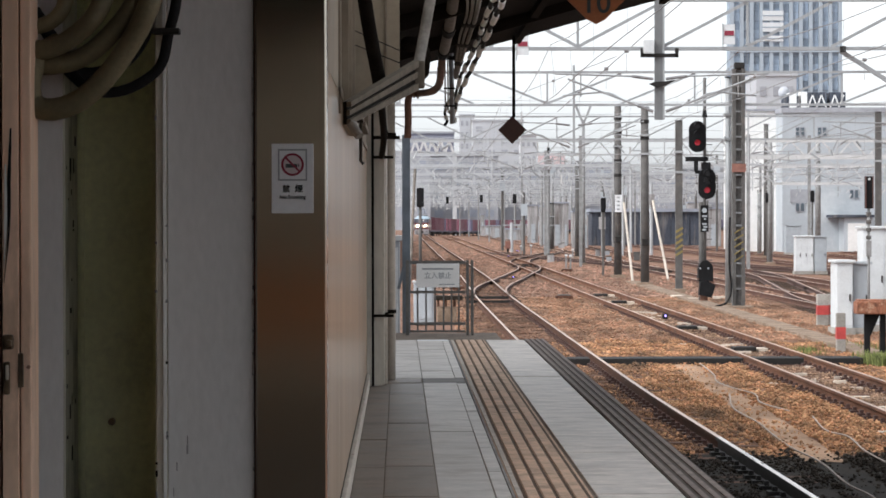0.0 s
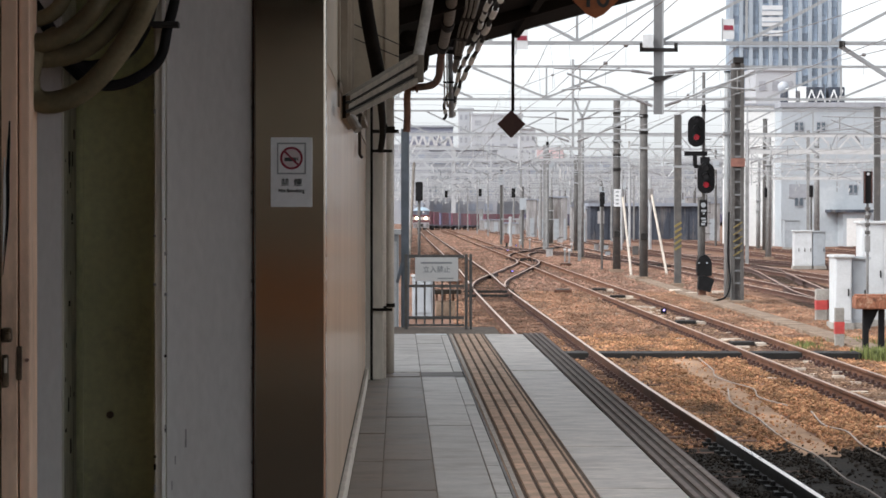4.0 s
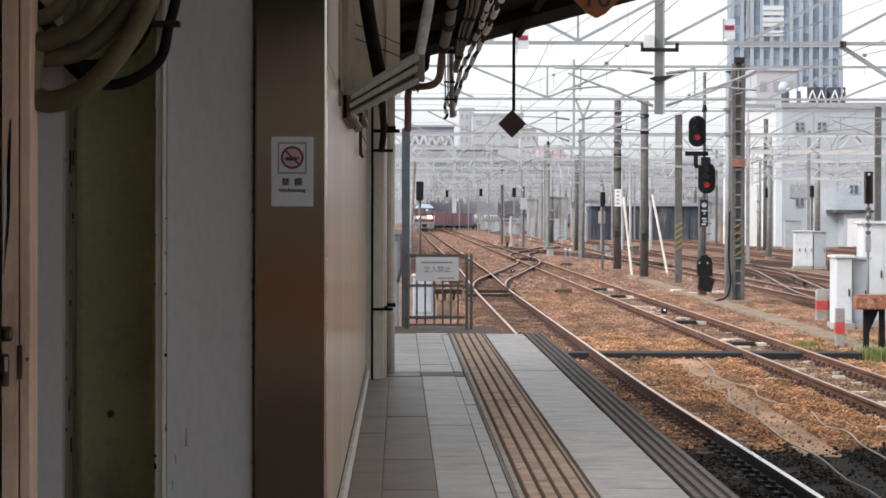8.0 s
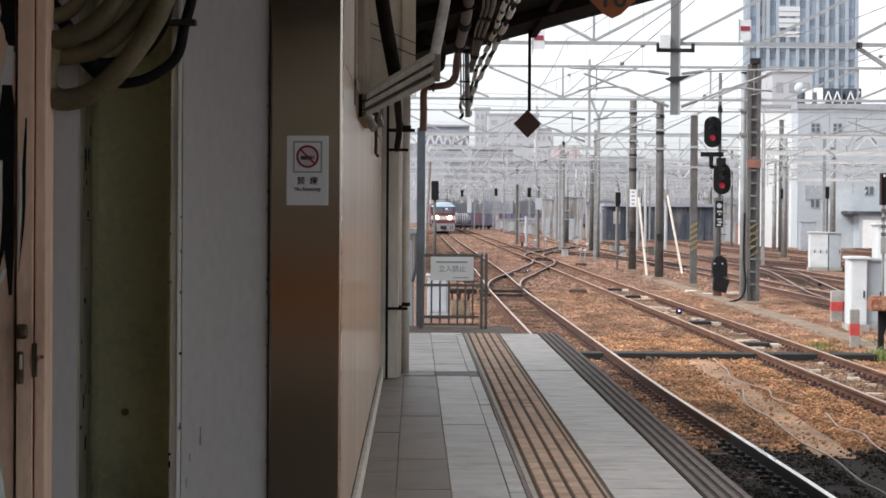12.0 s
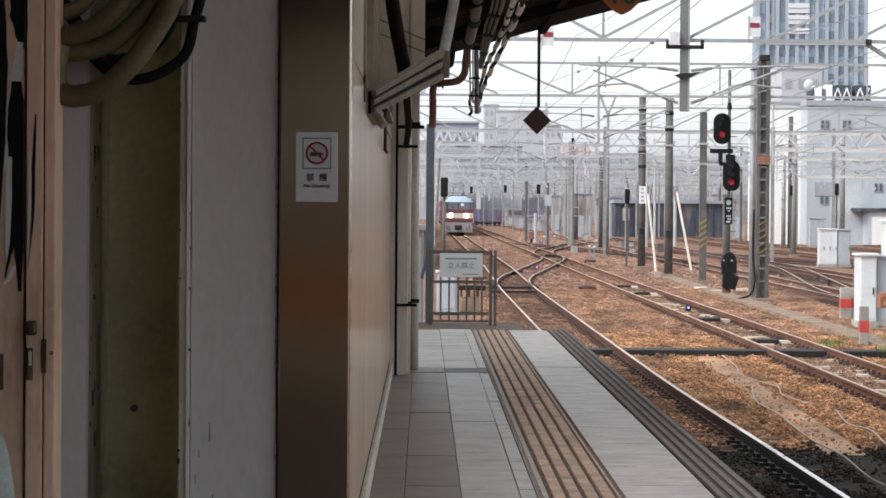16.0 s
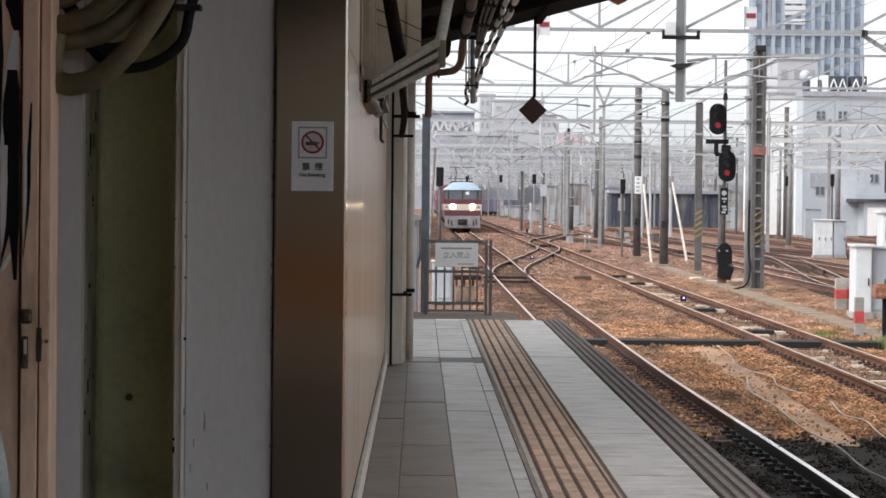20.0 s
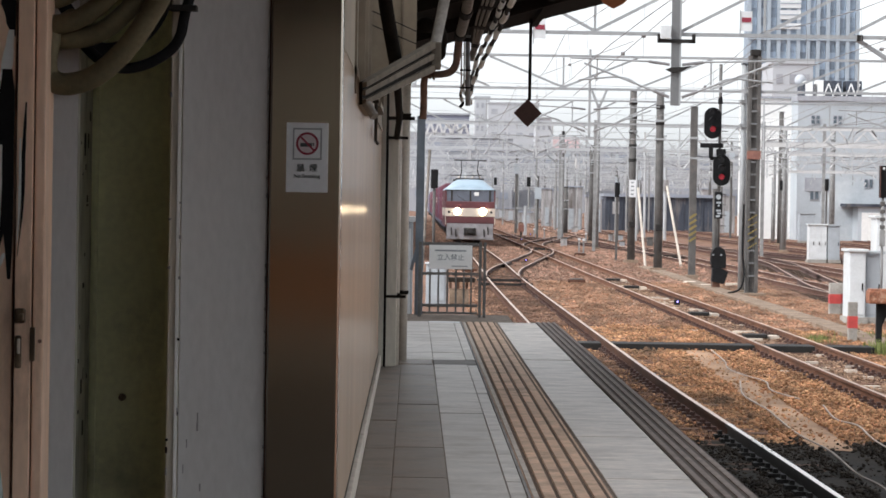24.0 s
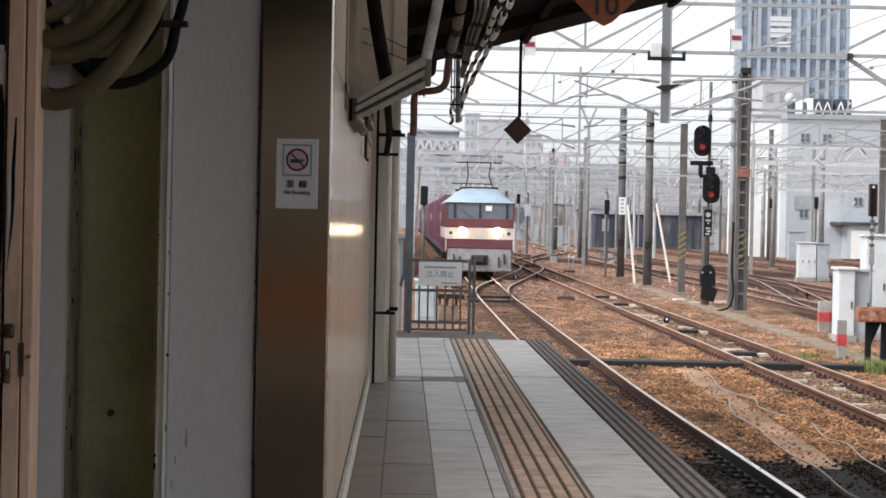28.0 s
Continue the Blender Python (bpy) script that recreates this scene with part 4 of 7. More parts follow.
def unseen_walls():
    """Unseen plain walls that close the platform behind the eye and beside it, added to shape light."""
    th = thing("unseen_closing_wall", (-4, -7, 0), "unseen plain walls added to close the platform behind", "wall", kind="structure")
    part("back_wall", bx(-9, -2.4, -7.3, -7.0, 0, 3.05), M_DARKWALL, th)
    part("back_wall", bx(-2.4, 0.0, -7.3, -7.0, 0, 3.05), M_DARKWALL, th)
    # unseen boards added only to be mirrored in the steel column
    part("reflected_board", bx(-2.4, 0.2, -7.0, -6.96, 0.42, 1.0), M_ORANGE, th, "unseen orange-brown board added for the column's reflection")
    part("reflector_board", bx(-2.4, 0.2, -7.0, -6.96, 1.75, 3.05), M_REFLECTOR, th, "unseen cream board added to brighten the column's reflection")
    part("back_wall", bx(0.0, 1.7, -7.3, -7.0, 0, 3.05), M_DARKWALL, th)
    part("side_wall", bx(-6.8, -6.5, -7.0, 10.0, 0, 3.6), M_CONC, th)
    # hidden block added to keep sun and sky off the platform end
    part("shade_block", bx(-7, -1.3, 26.7, 46, BED, 6.5), M_CONC, th)


def hanging_signs():
    th = thing("hanging_sign", (0.99 + 0.10, 29.4, 2.17), "brown diamond-shaped sign on a rod under the canopy", "sign")
    s = 29.4 / 5474
    cx, cz, r = 199 * s, 1.45 + 158 * s, 25 * s
    part("plate", prism(bmesh.new(), [(cx, cz - r), (cx + r, cz), (cx, cz + r), (cx - r, cz)], 29.39, 29.41), M_BROWN_SIGN, th)
    part("rod", bx(cx + 0.001, cx + 0.03, 29.385, 29.415, cz + r * 0.9, 2.90 + 0.272 * cx), M_DARKPIPE, th)
    s, y = 22.0 / 5474, 22.0
    cx, cz, r = 348 * s, 1.45 + 417 * s, 80 * s
    th = thing("track_number_sign", (cx, y, cz), "orange-brown diamond track number sign under the canopy", "sign")
    part("plate", prism(bmesh.new(), [(cx - 0.2 * r, cz - 0.8 * r), (cx, cz - r * 0.9), (cx + 0.2 * r, cz - 0.8 * r), (cx + r, cz), (cx, cz + r * 0.6), (cx - r, cz)], y - 0.01, y + 0.01), M_RUST_SIGN, th)
    lettering("lettering", "10", 0.21, (cx, y - 0.014, 1.45 + 381 * s), M_SIGN_DARK, th)
    part("bracket", bx(cx - 0.02, cx + 0.02, y + 0.011, y + 0.04, cz, 2.9 + 0.272 * cx), M_DARKPIPE, th)


def P(px, py, y):
    """Where a line of sight from the eye, given by its slopes in units of 1/5474, meets the distance y."""
    return Vector(((px - 706) * y / 5474, y, 1.45 + (380 - py) * y / 5474))


def wall_services():
    """Gutter, pipes and cables along the building and canopy."""
    g = thing("slanting_gutter", P(610, 200, 13.2), "grey-brown box gutter slanting up from the wall to the canopy", "gutter")

    def slant(name, l0, l1, r0, r1, out, m, label=""):
        """A strip of the gutter between its lower and upper line at the wall end and the canopy end."""
        bm = bmesh.new()
        ring = []
        for px, py, y in ((612, l1, 13.1), (612, l0, 13.1), (735, r0, 17.0), (735, r1, 17.0)):
            ring.append(P(px, py, y))
        near = [bm.verts.new(p + Vector((out, -out, 0))) for p in ring]
        back = [bm.verts.new(p + Vector((-0.015, 0.02, 0))) for p in ring]
        for k in range(4):
            bm.faces.new((near[k], near[(k + 1) % 4], back[(k + 1) % 4], back[k]))
        bm.faces.new(near[::-1])
        bm.faces.new(back)
        part(name, bm, m, g, label)

    # shade inside the gutter is put in as a near-black strip
    slant("channel", 172, 212, 100, 151, 0.0, M_DARKPIPE, "near-black strip for the shade in the gutter's hollow")
    slant("lip", 172, 181, 98, 110, 0.020, M_GUTTER_LIP, "paler top plate of the gutter")
    slant("lip", 187, 196, 118, 129, 0.014, M_GUTTER_LIP, "paler folded lip")
    slant("lip", 203, 212, 139, 151, 0.018, M_GUTTER_LIP, "paler bottom lip")
    a = Vector((-0.225, 13.1, 1.885))
    q = P(739, 125, 17.0)
    part("end_box", bx(q.x - 0.03, q.x + 0.035, 16.94, 17.06, P(0, 148, 17).z, P(0, 100, 17).z, bevel=0.01), M_GUTTER_LIP, g, "box at the gutter head")
    part("spout", tb(a + Vector((0.02, -0.02, -0.03)), a + Vector((0.055, -0.05, -0.085)), 0.02, 10), M_PIPE, g)
    part("outlet_pipe", sweep(bmesh.new(), spline([P(738, 118, 17.0), P(742, 92, 17.05), P(750, 50, 17.1), P(766, -40, 17.1)], 6), 0.030, 10), M_PIPE, g, smooth=True)
    for px, top, low, r, kink in ((637, 108, 276, 0.011, 5), (653, 196, 300, 0.008, 3), (668, 196, 322, 0.010, -6)):
        y = -0.262 * 5474 / (px - 706)
        a, b = P(px, top, y), P(px, low, y)
        c = thing("wall_conduit", b, "thin dark conduit on the wall", "pipe", "conduits on the wall")
        part("conduit_run", sweep(bmesh.new(), [a, a.lerp(b, 0.5), b, P(px + kink, low + 6, y)], r, 8), M_GUTTER, c)
        part("saddle", bx(-0.29, -0.245, y - 0.03, y + 0.03, a.lerp(b, 0.6).z, a.lerp(b, 0.6).z + 0.03), M_GUTTER, c)
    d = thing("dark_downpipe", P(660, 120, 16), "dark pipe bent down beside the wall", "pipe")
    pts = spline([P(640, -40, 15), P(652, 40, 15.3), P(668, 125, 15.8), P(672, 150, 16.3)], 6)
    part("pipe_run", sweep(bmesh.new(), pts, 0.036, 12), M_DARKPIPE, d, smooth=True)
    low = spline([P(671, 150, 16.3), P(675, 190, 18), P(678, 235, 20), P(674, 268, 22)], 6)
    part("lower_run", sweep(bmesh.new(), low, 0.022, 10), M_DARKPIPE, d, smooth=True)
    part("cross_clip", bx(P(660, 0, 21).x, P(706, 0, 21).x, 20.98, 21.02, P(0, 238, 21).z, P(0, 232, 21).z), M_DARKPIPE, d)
    for pts, r, m, lab in (
            ([P(804, -30, 21), P(794, 40, 23), P(783, 88, 25.5)], 0.042, M_PIPE, "stout pale conduit with black bands"),
            ([P(783, 84, 25.4), P(779, 115, 26.5), P(776, 140, 27.2), P(764, 153, 27.6), P(740, 157, 28), P(726, 158, 28), P(721, 170, 28), P(721, 205, 28), P(720, 236, 28)], 0.033, M_RUSTPIPE, "rusty pipe bent down to the wall end"),
            ([P(720, 70, 20), P(740, 72, 20.5), P(748, 90, 21), P(746, 120, 21.5)], 0.05, M_DARKPIPE, "dark elbow under the canopy")):
        c = thing("conduit", pts[0], lab, "pipe")
        part("pipe_run", sweep(bmesh.new(), spline(pts, 6), r, 10), m, c, smooth=True)
        if r == 0.042:
            for u in (0.52, 0.97):
                k = int(u * 12)
                run = spline(pts, 6)
                part("black_band", sweep(bmesh.new(), run[k:k + 2], r + 0.008, 12), M_BLACK, c)
        if m is M_RUSTPIPE:
            part("flange", tb(P(736, 157, 28), P(740, 157, 28), 0.05, 12), m, c)
            part("flange", tb(P(730, 157, 28), P(733, 157, 28), 0.042, 12), m, c)
    x = (658 - 706) * 26.9 / 5474
    c = thing("wall_end_conduit", (x, 26.9, 0), "thin dark conduit standing at the wall end", "pipe")
    part("conduit_run", tb((x, 26.9, 0), (x, 26.9, 3.2), 0.011, 8), M_DARKPIPE, c)
    for z in (0.60, 1.98):
        part("clip_bar", bx(x - 0.01, x + 0.18, 26.9, 26.92, z, z + 0.025), M_DARKPIPE, c)
    # two cables wrapped in white pieces with dark gaps, grey conduits beside them, and what hangs from their far end
    c = thing("wrapped_cable_bundle", P(890, 0, 18.6), "bundle of dark cables with white wrapping under the canopy", "cables")
    rows = ((((898, -25, 17.3), (880, 12, 18.3), (862, 52, 19.8), (846, 88, 21.6), (828, 124, 23.8), (811, 160, 26.3), (801, 196, 28.6)), 0.0205, 0),
            (((882, -30, 17.2), (866, 5, 18.2), (853, 38, 19.6), (842, 68, 21.0), (829, 98, 22.8), (814, 128, 25.0), (801, 176, 28.3)), 0.0185, 3))
    for pts, r, start in rows:
        run = spline([P(*q) for q in pts], 8)
        run = [p + Vector((0.004 * math.sin(i * 1.3 + start), 0, 0.004 * math.cos(i * 1.7 + start))) for i, p in enumerate(run)]
        part("cable", sweep(bmesh.new(), run, r * 0.74, 8), M_BLACK, c, smooth=True)
        i = start
        while i < len(run) - 3:
            n = 2 + (i * 5 + start) % 2
            part("white_wrap", sweep(bmesh.new(), run[i:i + n + 1], r, 8), M_WRAP, c)
            i += n + 2 + (i // 3) % 2
    for ox, r in ((0, 0.014), (-9, 0.010), (-17, 0.008)):
        run = spline([P(850 + ox * 1.4, -25, 17.8), P(842 + ox, 18, 19.2), P(830 + ox, 55, 21.5), P(818 + ox * 0.6, 90, 24.0), P(806 + ox * 0.3, 130, 26.8)], 8)
        cd = part("conduit", sweep(bmesh.new(), run, r, 8), M_PIPE, c, "thin grey conduit beside the cables", smooth=True)
        for k in (11, 19, 26):
            part("black_band", sweep(bmesh.new(), run[k:k + 2], r + 0.006, 8), M_BLACK, cd)
    part("cable_drop", sweep(bmesh.new(), spline([P(801, 186, 28.5), P(799, 166, 28.6), P(791, 174, 28.7), P(786, 192, 28.7), P(790, 206, 28.7), P(785, 214, 28.7)], 5), 0.014, 8), M_BLACK, c, smooth=True)
    part("cable_drop", sweep(bmesh.new(), spline([P(803, 190, 28.5), P(795, 188, 28.6), P(800, 202, 28.6), P(806, 208, 28.6)], 5), 0.012, 8), M_BLACK, c, smooth=True)
    for px, py in ((797, 172), (790, 182), (788, 200), (804, 204)):
        a = P(px, py, 28.55)
        part("tie_tag", bx(a.x - 0.016, a.x + 0.014, 28.5, 28.55, a.z - 0.022, a.z + 0.018), M_WRAP, c, "white cable tag")
    d = thing("hanging_conduit", P(797, 95, 26), "grey conduit hanging from the canopy edge with thin white tubes", "pipe")
    part("conduit_run", tb(P(797, 86, 26), P(799, 211, 26), 0.021, 10), M_GALV, d, smooth=True)
    part("bracket", bx(P(776, 0, 26).x, P(803, 0, 26).x, 25.96, 26.02, P(0, 98, 26).z, P(0, 91, 26).z), M_BLACK, d)
    for px in (786, 791):
        part("thin_tube", tb(P(px, 92, 26.05), P(px + 1, 192, 26.05), 0.0065, 8), M_PIPE_WHITE, d, "thin white tube")
    for py in (147, 178):
        part("strap", bx(P(784, 0, 26).x, P(804, 0, 26).x, 25.96, 25.99, P(0, py + 3, 26).z, P(0, py, 26).z), M_BLACK, d)
    for px, r, m, lab, top, foot in ((690, 0.041, M_PIPE_WHITE, "cream downpipe standing at the wall end", 150, 28.0), (678, 0.03, M_PIPE_WHITE, "thin cream pipe at the wall end", 120, 27.2),):
        x = (px - 706) * foot / 5474
        d = thing("downpipe", (x, foot, 0), lab, "pipe")
        part("pipe_run", tb((x, foot, 0), (x, foot, 2.9), r, 14), m, d, smooth=True)
        for z in (0.60, 2.2):
            part("pipe_clip", tb((x, foot, z), (x, foot, z + 0.035), r + 0.008, 14), M_DARKPIPE, d)
            part("clip_arm", bx(x - 0.16, x, foot - 0.012, foot + 0.012, z + 0.005, z + 0.03), M_DARKPIPE, d)


def end_fence():
    y, s = 39.5, 39.5 / 5474
    th = thing("end_fence", ((775 - 706) * s, y, -0.03), "low grey steel fence across the platform end", "fence")
    X = lambda px: (px - 706) * s
    Z = lambda py: 1.45 + (380 - py) * s
    for px0, px1 in ((716, 722), (823, 828), (831, 836)):
        part("post", bx(X(px0), X(px1), y - 0.03, y + 0.03, -0.03, Z(452), bevel=0.004), M_FENCE, th)
    for py0, py1 in ((453, 459), (506, 511), (562, 567), (576, 580)):
        part("rail", bx(X(723), X(822), y - 0.02, y + 0.02, Z(py1), Z(py0)), M_FENCE, th)
    for px in (737, 752, 768, 783, 797, 810):
        part("bar", bx(X(px - 1.6), X(px + 1.6), y - 0.012, y + 0.012, Z(576), Z(459)), M_FENCE, th)
    sg = thing("no_entry_notice", (X(773), y - 0.04, Z(503)), "white no-entry notice board hung on the fence", "sign")
    part("plate", bx(X(735), X(811), y - 0.045, y - 0.032, Z(500), Z(458), bevel=0.003), M_WHITE, sg)
    lettering("lettering", "立入禁止", 0.088, (X(773), y - 0.048, Z(480)), M_SIGN_GREY, sg)
    part("text_bar", bx(X(745), X(800), y - 0.047, y - 0.044, Z(469), Z(466)), M_SIGN_GREY, sg)
    part("text_bar", bx(X(775), X(803), y - 0.047, y - 0.044, Z(496), Z(494)), M_SIGN_GREY, sg)
    p = thing("blue_grey_post", (X(717), 41.0, -0.03), "tall blue-grey steel post behind the fence", "post")
    part("shaft", bx(0.03, 0.135, 40.15, 40.25, -0.03, 2.55, bevel=0.008), M_BLUEPOLE, p)
    part("brace_pipe", bar(bmesh.new(), (-0.02, 40.1, 0.55), (0.08, 40.1, 0.95), 0.04), M_BLUEPOLE, p)
    w = thing("leaning_pole", P(735, 420, 60), "thin white leaning pole beside the track", "pole")
    part("shaft", tb(P(722, 520, 60), P(733, 290, 60), 0.026, 8), M_PIPE, w)
    a, b = P(730, 0, 75), P(766, 492, 75)
    e = thing("electrical_box", (b.x, 75, BED), "pale blue-grey track-side box seen through the fence", "box")
    part("body", bx(a.x, b.x, 75, 75.5, BED - 0.05, b.z, bevel=0.02), M_CABGREY, e)
    part("lid", bx(a.x - 0.03, b.x + 0.03, 74.97, 75.53, b.z, b.z + 0.04), M_CABINET, e)
    part("door", bx(a.x + 0.04, b.x - 0.04, 74.98, 75.0, BED + 0.1, b.z - 0.08, bevel=0.005), M_CABGREY, e)
    t = thing("timber_trestle", (1.17, 77, BED), "low trestle of pale timber with a dark top beyond the fence", "trestle")
    part("timber_block", bx(0.93, 1.41, 77, 77.5, BED - 0.05, -0.73, bevel=0.015), M_TROUGH, t)
    part("dark_top", bx(0.86, 1.56, 76.9, 77.6, -0.56, -0.45, bevel=0.015), M_BLACK_BED, t)
    for x in (0.95, 1.14, 1.36):
        part("prop", bx(x - 0.03, x + 0.03, 77.1, 77.3, -0.73, -0.56), M_SLEEPER, t)


# ---- the yard: overhead line gantries, masts, signals ----
LOW, HIGH = 4.70, 5.63


def gantry(y, masts, x0, x1, centre, panel, material):
    """A lattice beam across the tracks on masts."""
    th = thing("overhead_line_gantry", (x0, y, BED), "galvanised steel lattice gantry across the tracks", "gantry", "gantries over the yard")
    for z in (LOW, HIGH):
        part("chord", bx(x0, x1, y - 0.05, y + 0.05, z - 0.035, z + 0.035), material, th)
    w = panel
    for i in range(-int((centre - x0) / w), int((x1 - centre) / w)):
        a = centre + i * w
        if i % 2 == 0:
            part("vertical", bx(a - 0.025, a + 0.025, y - 0.025, y + 0.025, LOW + 0.045, HIGH - 0.045), material, th)
        up = 1 if i >= 0 else 0
        z = (LOW + 0.04, HIGH - 0.04)
        part("brace", bar(bmesh.new(), (a, y, z[1 - up]), (a + w, y, z[up]), 0.06), material, th)
    for x in masts:
        part("mast", bx(x - 0.13, x + 0.13, y - 0.13, y + 0.13, BED - 0.05, HIGH + 0.25), material, th)
    return th


def warren(y, x0, x1, low, high, w, masts, material, t=0.05):
    th = thing("overhead_line_gantry", (x0, y, BED), "pale steel gantry with a zigzag lattice beam", "gantry", "gantries over the yard")
    for z in (low, high):
        part("chord", bx(x0, x1, y - 0.06, y + 0.06, z - t, z + t), material, th)
    n = int((x1 - x0) / w)
    for i in range(n):
        a = x0 + i * w
        part("brace", bar(bmesh.new(), (a, y, low), (a + w / 2, y, high), 0.07), material, th)
        part("brace", bar(bmesh.new(), (a + w / 2, y, high), (a + w, y, low), 0.07), material, th)
    for x in masts:
        part("mast", bx(x - 0.08, x + 0.08, y - 0.08, y + 0.08, BED - 0.05 - dip(y), high + 0.3), M_POLE_PALE, th)
    return th


def drop_post(x, y, reach, bottom, material, slim=True):
    """A post hung from a gantry that carries the cantilevers of the tracks on both sides."""
    th = thing("cantilever_post", (x, y, bottom), "hanging steel post with cantilever arms for the overhead wires", "catenary support", "cantilever posts")
    w = 0.035 if slim else 0.095
    part("shaft", bx(x - w, x + w, y - 0.13, y - 0.06, bottom, HIGH + 0.2, bevel=0.01), material if slim else M_GALV_DARK, th)
    if not slim:
        part("clamp_bar", bx(x - 0.33, x + 0.33, y - 0.16, y - 0.05, LOW - 0.17, LOW - 0.10), M_PLATE, th, "dark clamp bar")
        part("wing_plate", prism(bmesh.new(), [(x - 0.21, 4.02), (x - 0.06, 3.95), (x + 0.12, 3.99), (x + 0.31, 4.10), (x + 0.08, 4.07), (x - 0.10, 4.06)], y - 0.19, y - 0.14), M_PLATE, th, "dark wing plate")
        part("shaft_flange", bx(x + 0.06, x + 0.095, y - 0.135, y - 0.128, bottom, HIGH + 0.2), M_GALV, th)
    for s in (-1, 1):
        if not slim:
            part("clamp_horn", bx(x + s * 0.33 - 0.03, x + s * 0.33 + 0.03, y - 0.16, y - 0.05, LOW - 0.17, LOW + 0.0), M_PLATE, th)
        e = x + s * reach
        part("insulator", tb((x + s * 0.12, y - 0.1, 4.12), (x + s * 0.52, y - 0.1, 4.17), 0.03, 10), M_INSUL, th)
        part("top_arm", tb((x + s * 0.5, y - 0.1, 4.17), (e + s * 0.25, y - 0.1, 4.22), 0.018, 8), M_GALV, th)
        part("stay_arm", tb((x + s * 0.12, y - 0.1, 3.50), (e, y - 0.1, 4.12), 0.02, 8), M_GALV, th)
        part("insulator", tb((x + s * 0.12, y - 0.1, 3.50), (x + s * 0.42, y - 0.1, 3.61), 0.03, 10), M_INSUL, th)
        part("register_arm", sweep(bmesh.new(), spline([(x + s * 0.7, y - 0.1, 3.72), (x + s * reach * 0.6, y - 0.1, 3.86), (e + s * 0.1, y - 0.1, 3.80)], 6), 0.018, 6), M_GALV, th)
        part("hanger", tb((e - s * 0.25, y - 0.1, 4.2), (e - s * 0.25, y - 0.1, 3.78), 0.012, 6), M_WIRE, th)
    return th


def cross_span(y, x0, x1, seed):
    """Wires slung across the tracks below a gantry, with insulators and fittings."""
    rnd = random.Random(seed)
    th = thing("cross_span_wires", (x0, y, 3.9), "wires with insulators slung across the yard tracks", "wires", "cross-span wires")
    for z in (3.95, 4.3, 5.95, 6.4):
        n = 14
        pts = [(x0 + (x1 - x0) * i / n, y + 0.25, z - 0.25 * math.sin(math.pi * i / n) * rnd.uniform(0.6, 1.2)) for i in range(n + 1)]
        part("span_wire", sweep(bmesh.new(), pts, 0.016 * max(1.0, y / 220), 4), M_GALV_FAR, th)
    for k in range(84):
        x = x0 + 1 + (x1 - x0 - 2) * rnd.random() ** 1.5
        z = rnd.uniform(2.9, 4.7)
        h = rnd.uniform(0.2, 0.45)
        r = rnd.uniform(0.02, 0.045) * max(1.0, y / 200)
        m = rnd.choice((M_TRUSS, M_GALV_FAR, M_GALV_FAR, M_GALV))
        if k % 3:
            part("fitting", tb((x, y + 0.2, z), (x + rnd.uniform(-0.4, 0.4), y + 0.2, z + h), r, 5), m, th)
        else:
            part("insulator", tb((x, y + 0.2, z), (x, y + 0.2, z + h), r, 6), m, th)


def overhead_wire(x0, y0, y1, dropper_end):
    """Messenger wire, contact wire and droppers above one track."""
    th = thing("overhead_wire", (x0, y0, 3.9), "overhead contact wire hung from a messenger wire", "wire", "overhead wires")
    sup = [20, 59, 88, 126, 166, 206, 246, 290, 340, 390, 450, 520, 600]
    pts, cps = [], []
    for a, b in zip(sup, sup[1:]):
        for k in range(6):
            u = k / 6
            y = a + (b - a) * u
            if y0 <= y <= y1:
                sag = 1 - 4 * u * (1 - u)
                pts.append((track_x(x0, y), y, 4.36 + 0.42 * sag))
                cps.append((track_x(x0, y) + 0.1 * (1 if int(y / 40) % 2 else -1) * sag, y, 3.82))
    part("messenger_wire", sweep(bmesh.new(), pts, 0.0065, 5), M_WIRE, th)
    part("contact_wire", sweep(bmesh.new(), cps, 0.0065, 5), M_WIRE, th)
    for p, c in zip(pts, cps):
        if p[1] < dropper_end:
            part("dropper", tb(c, p, 0.0035, 4), M_WIRE, th)


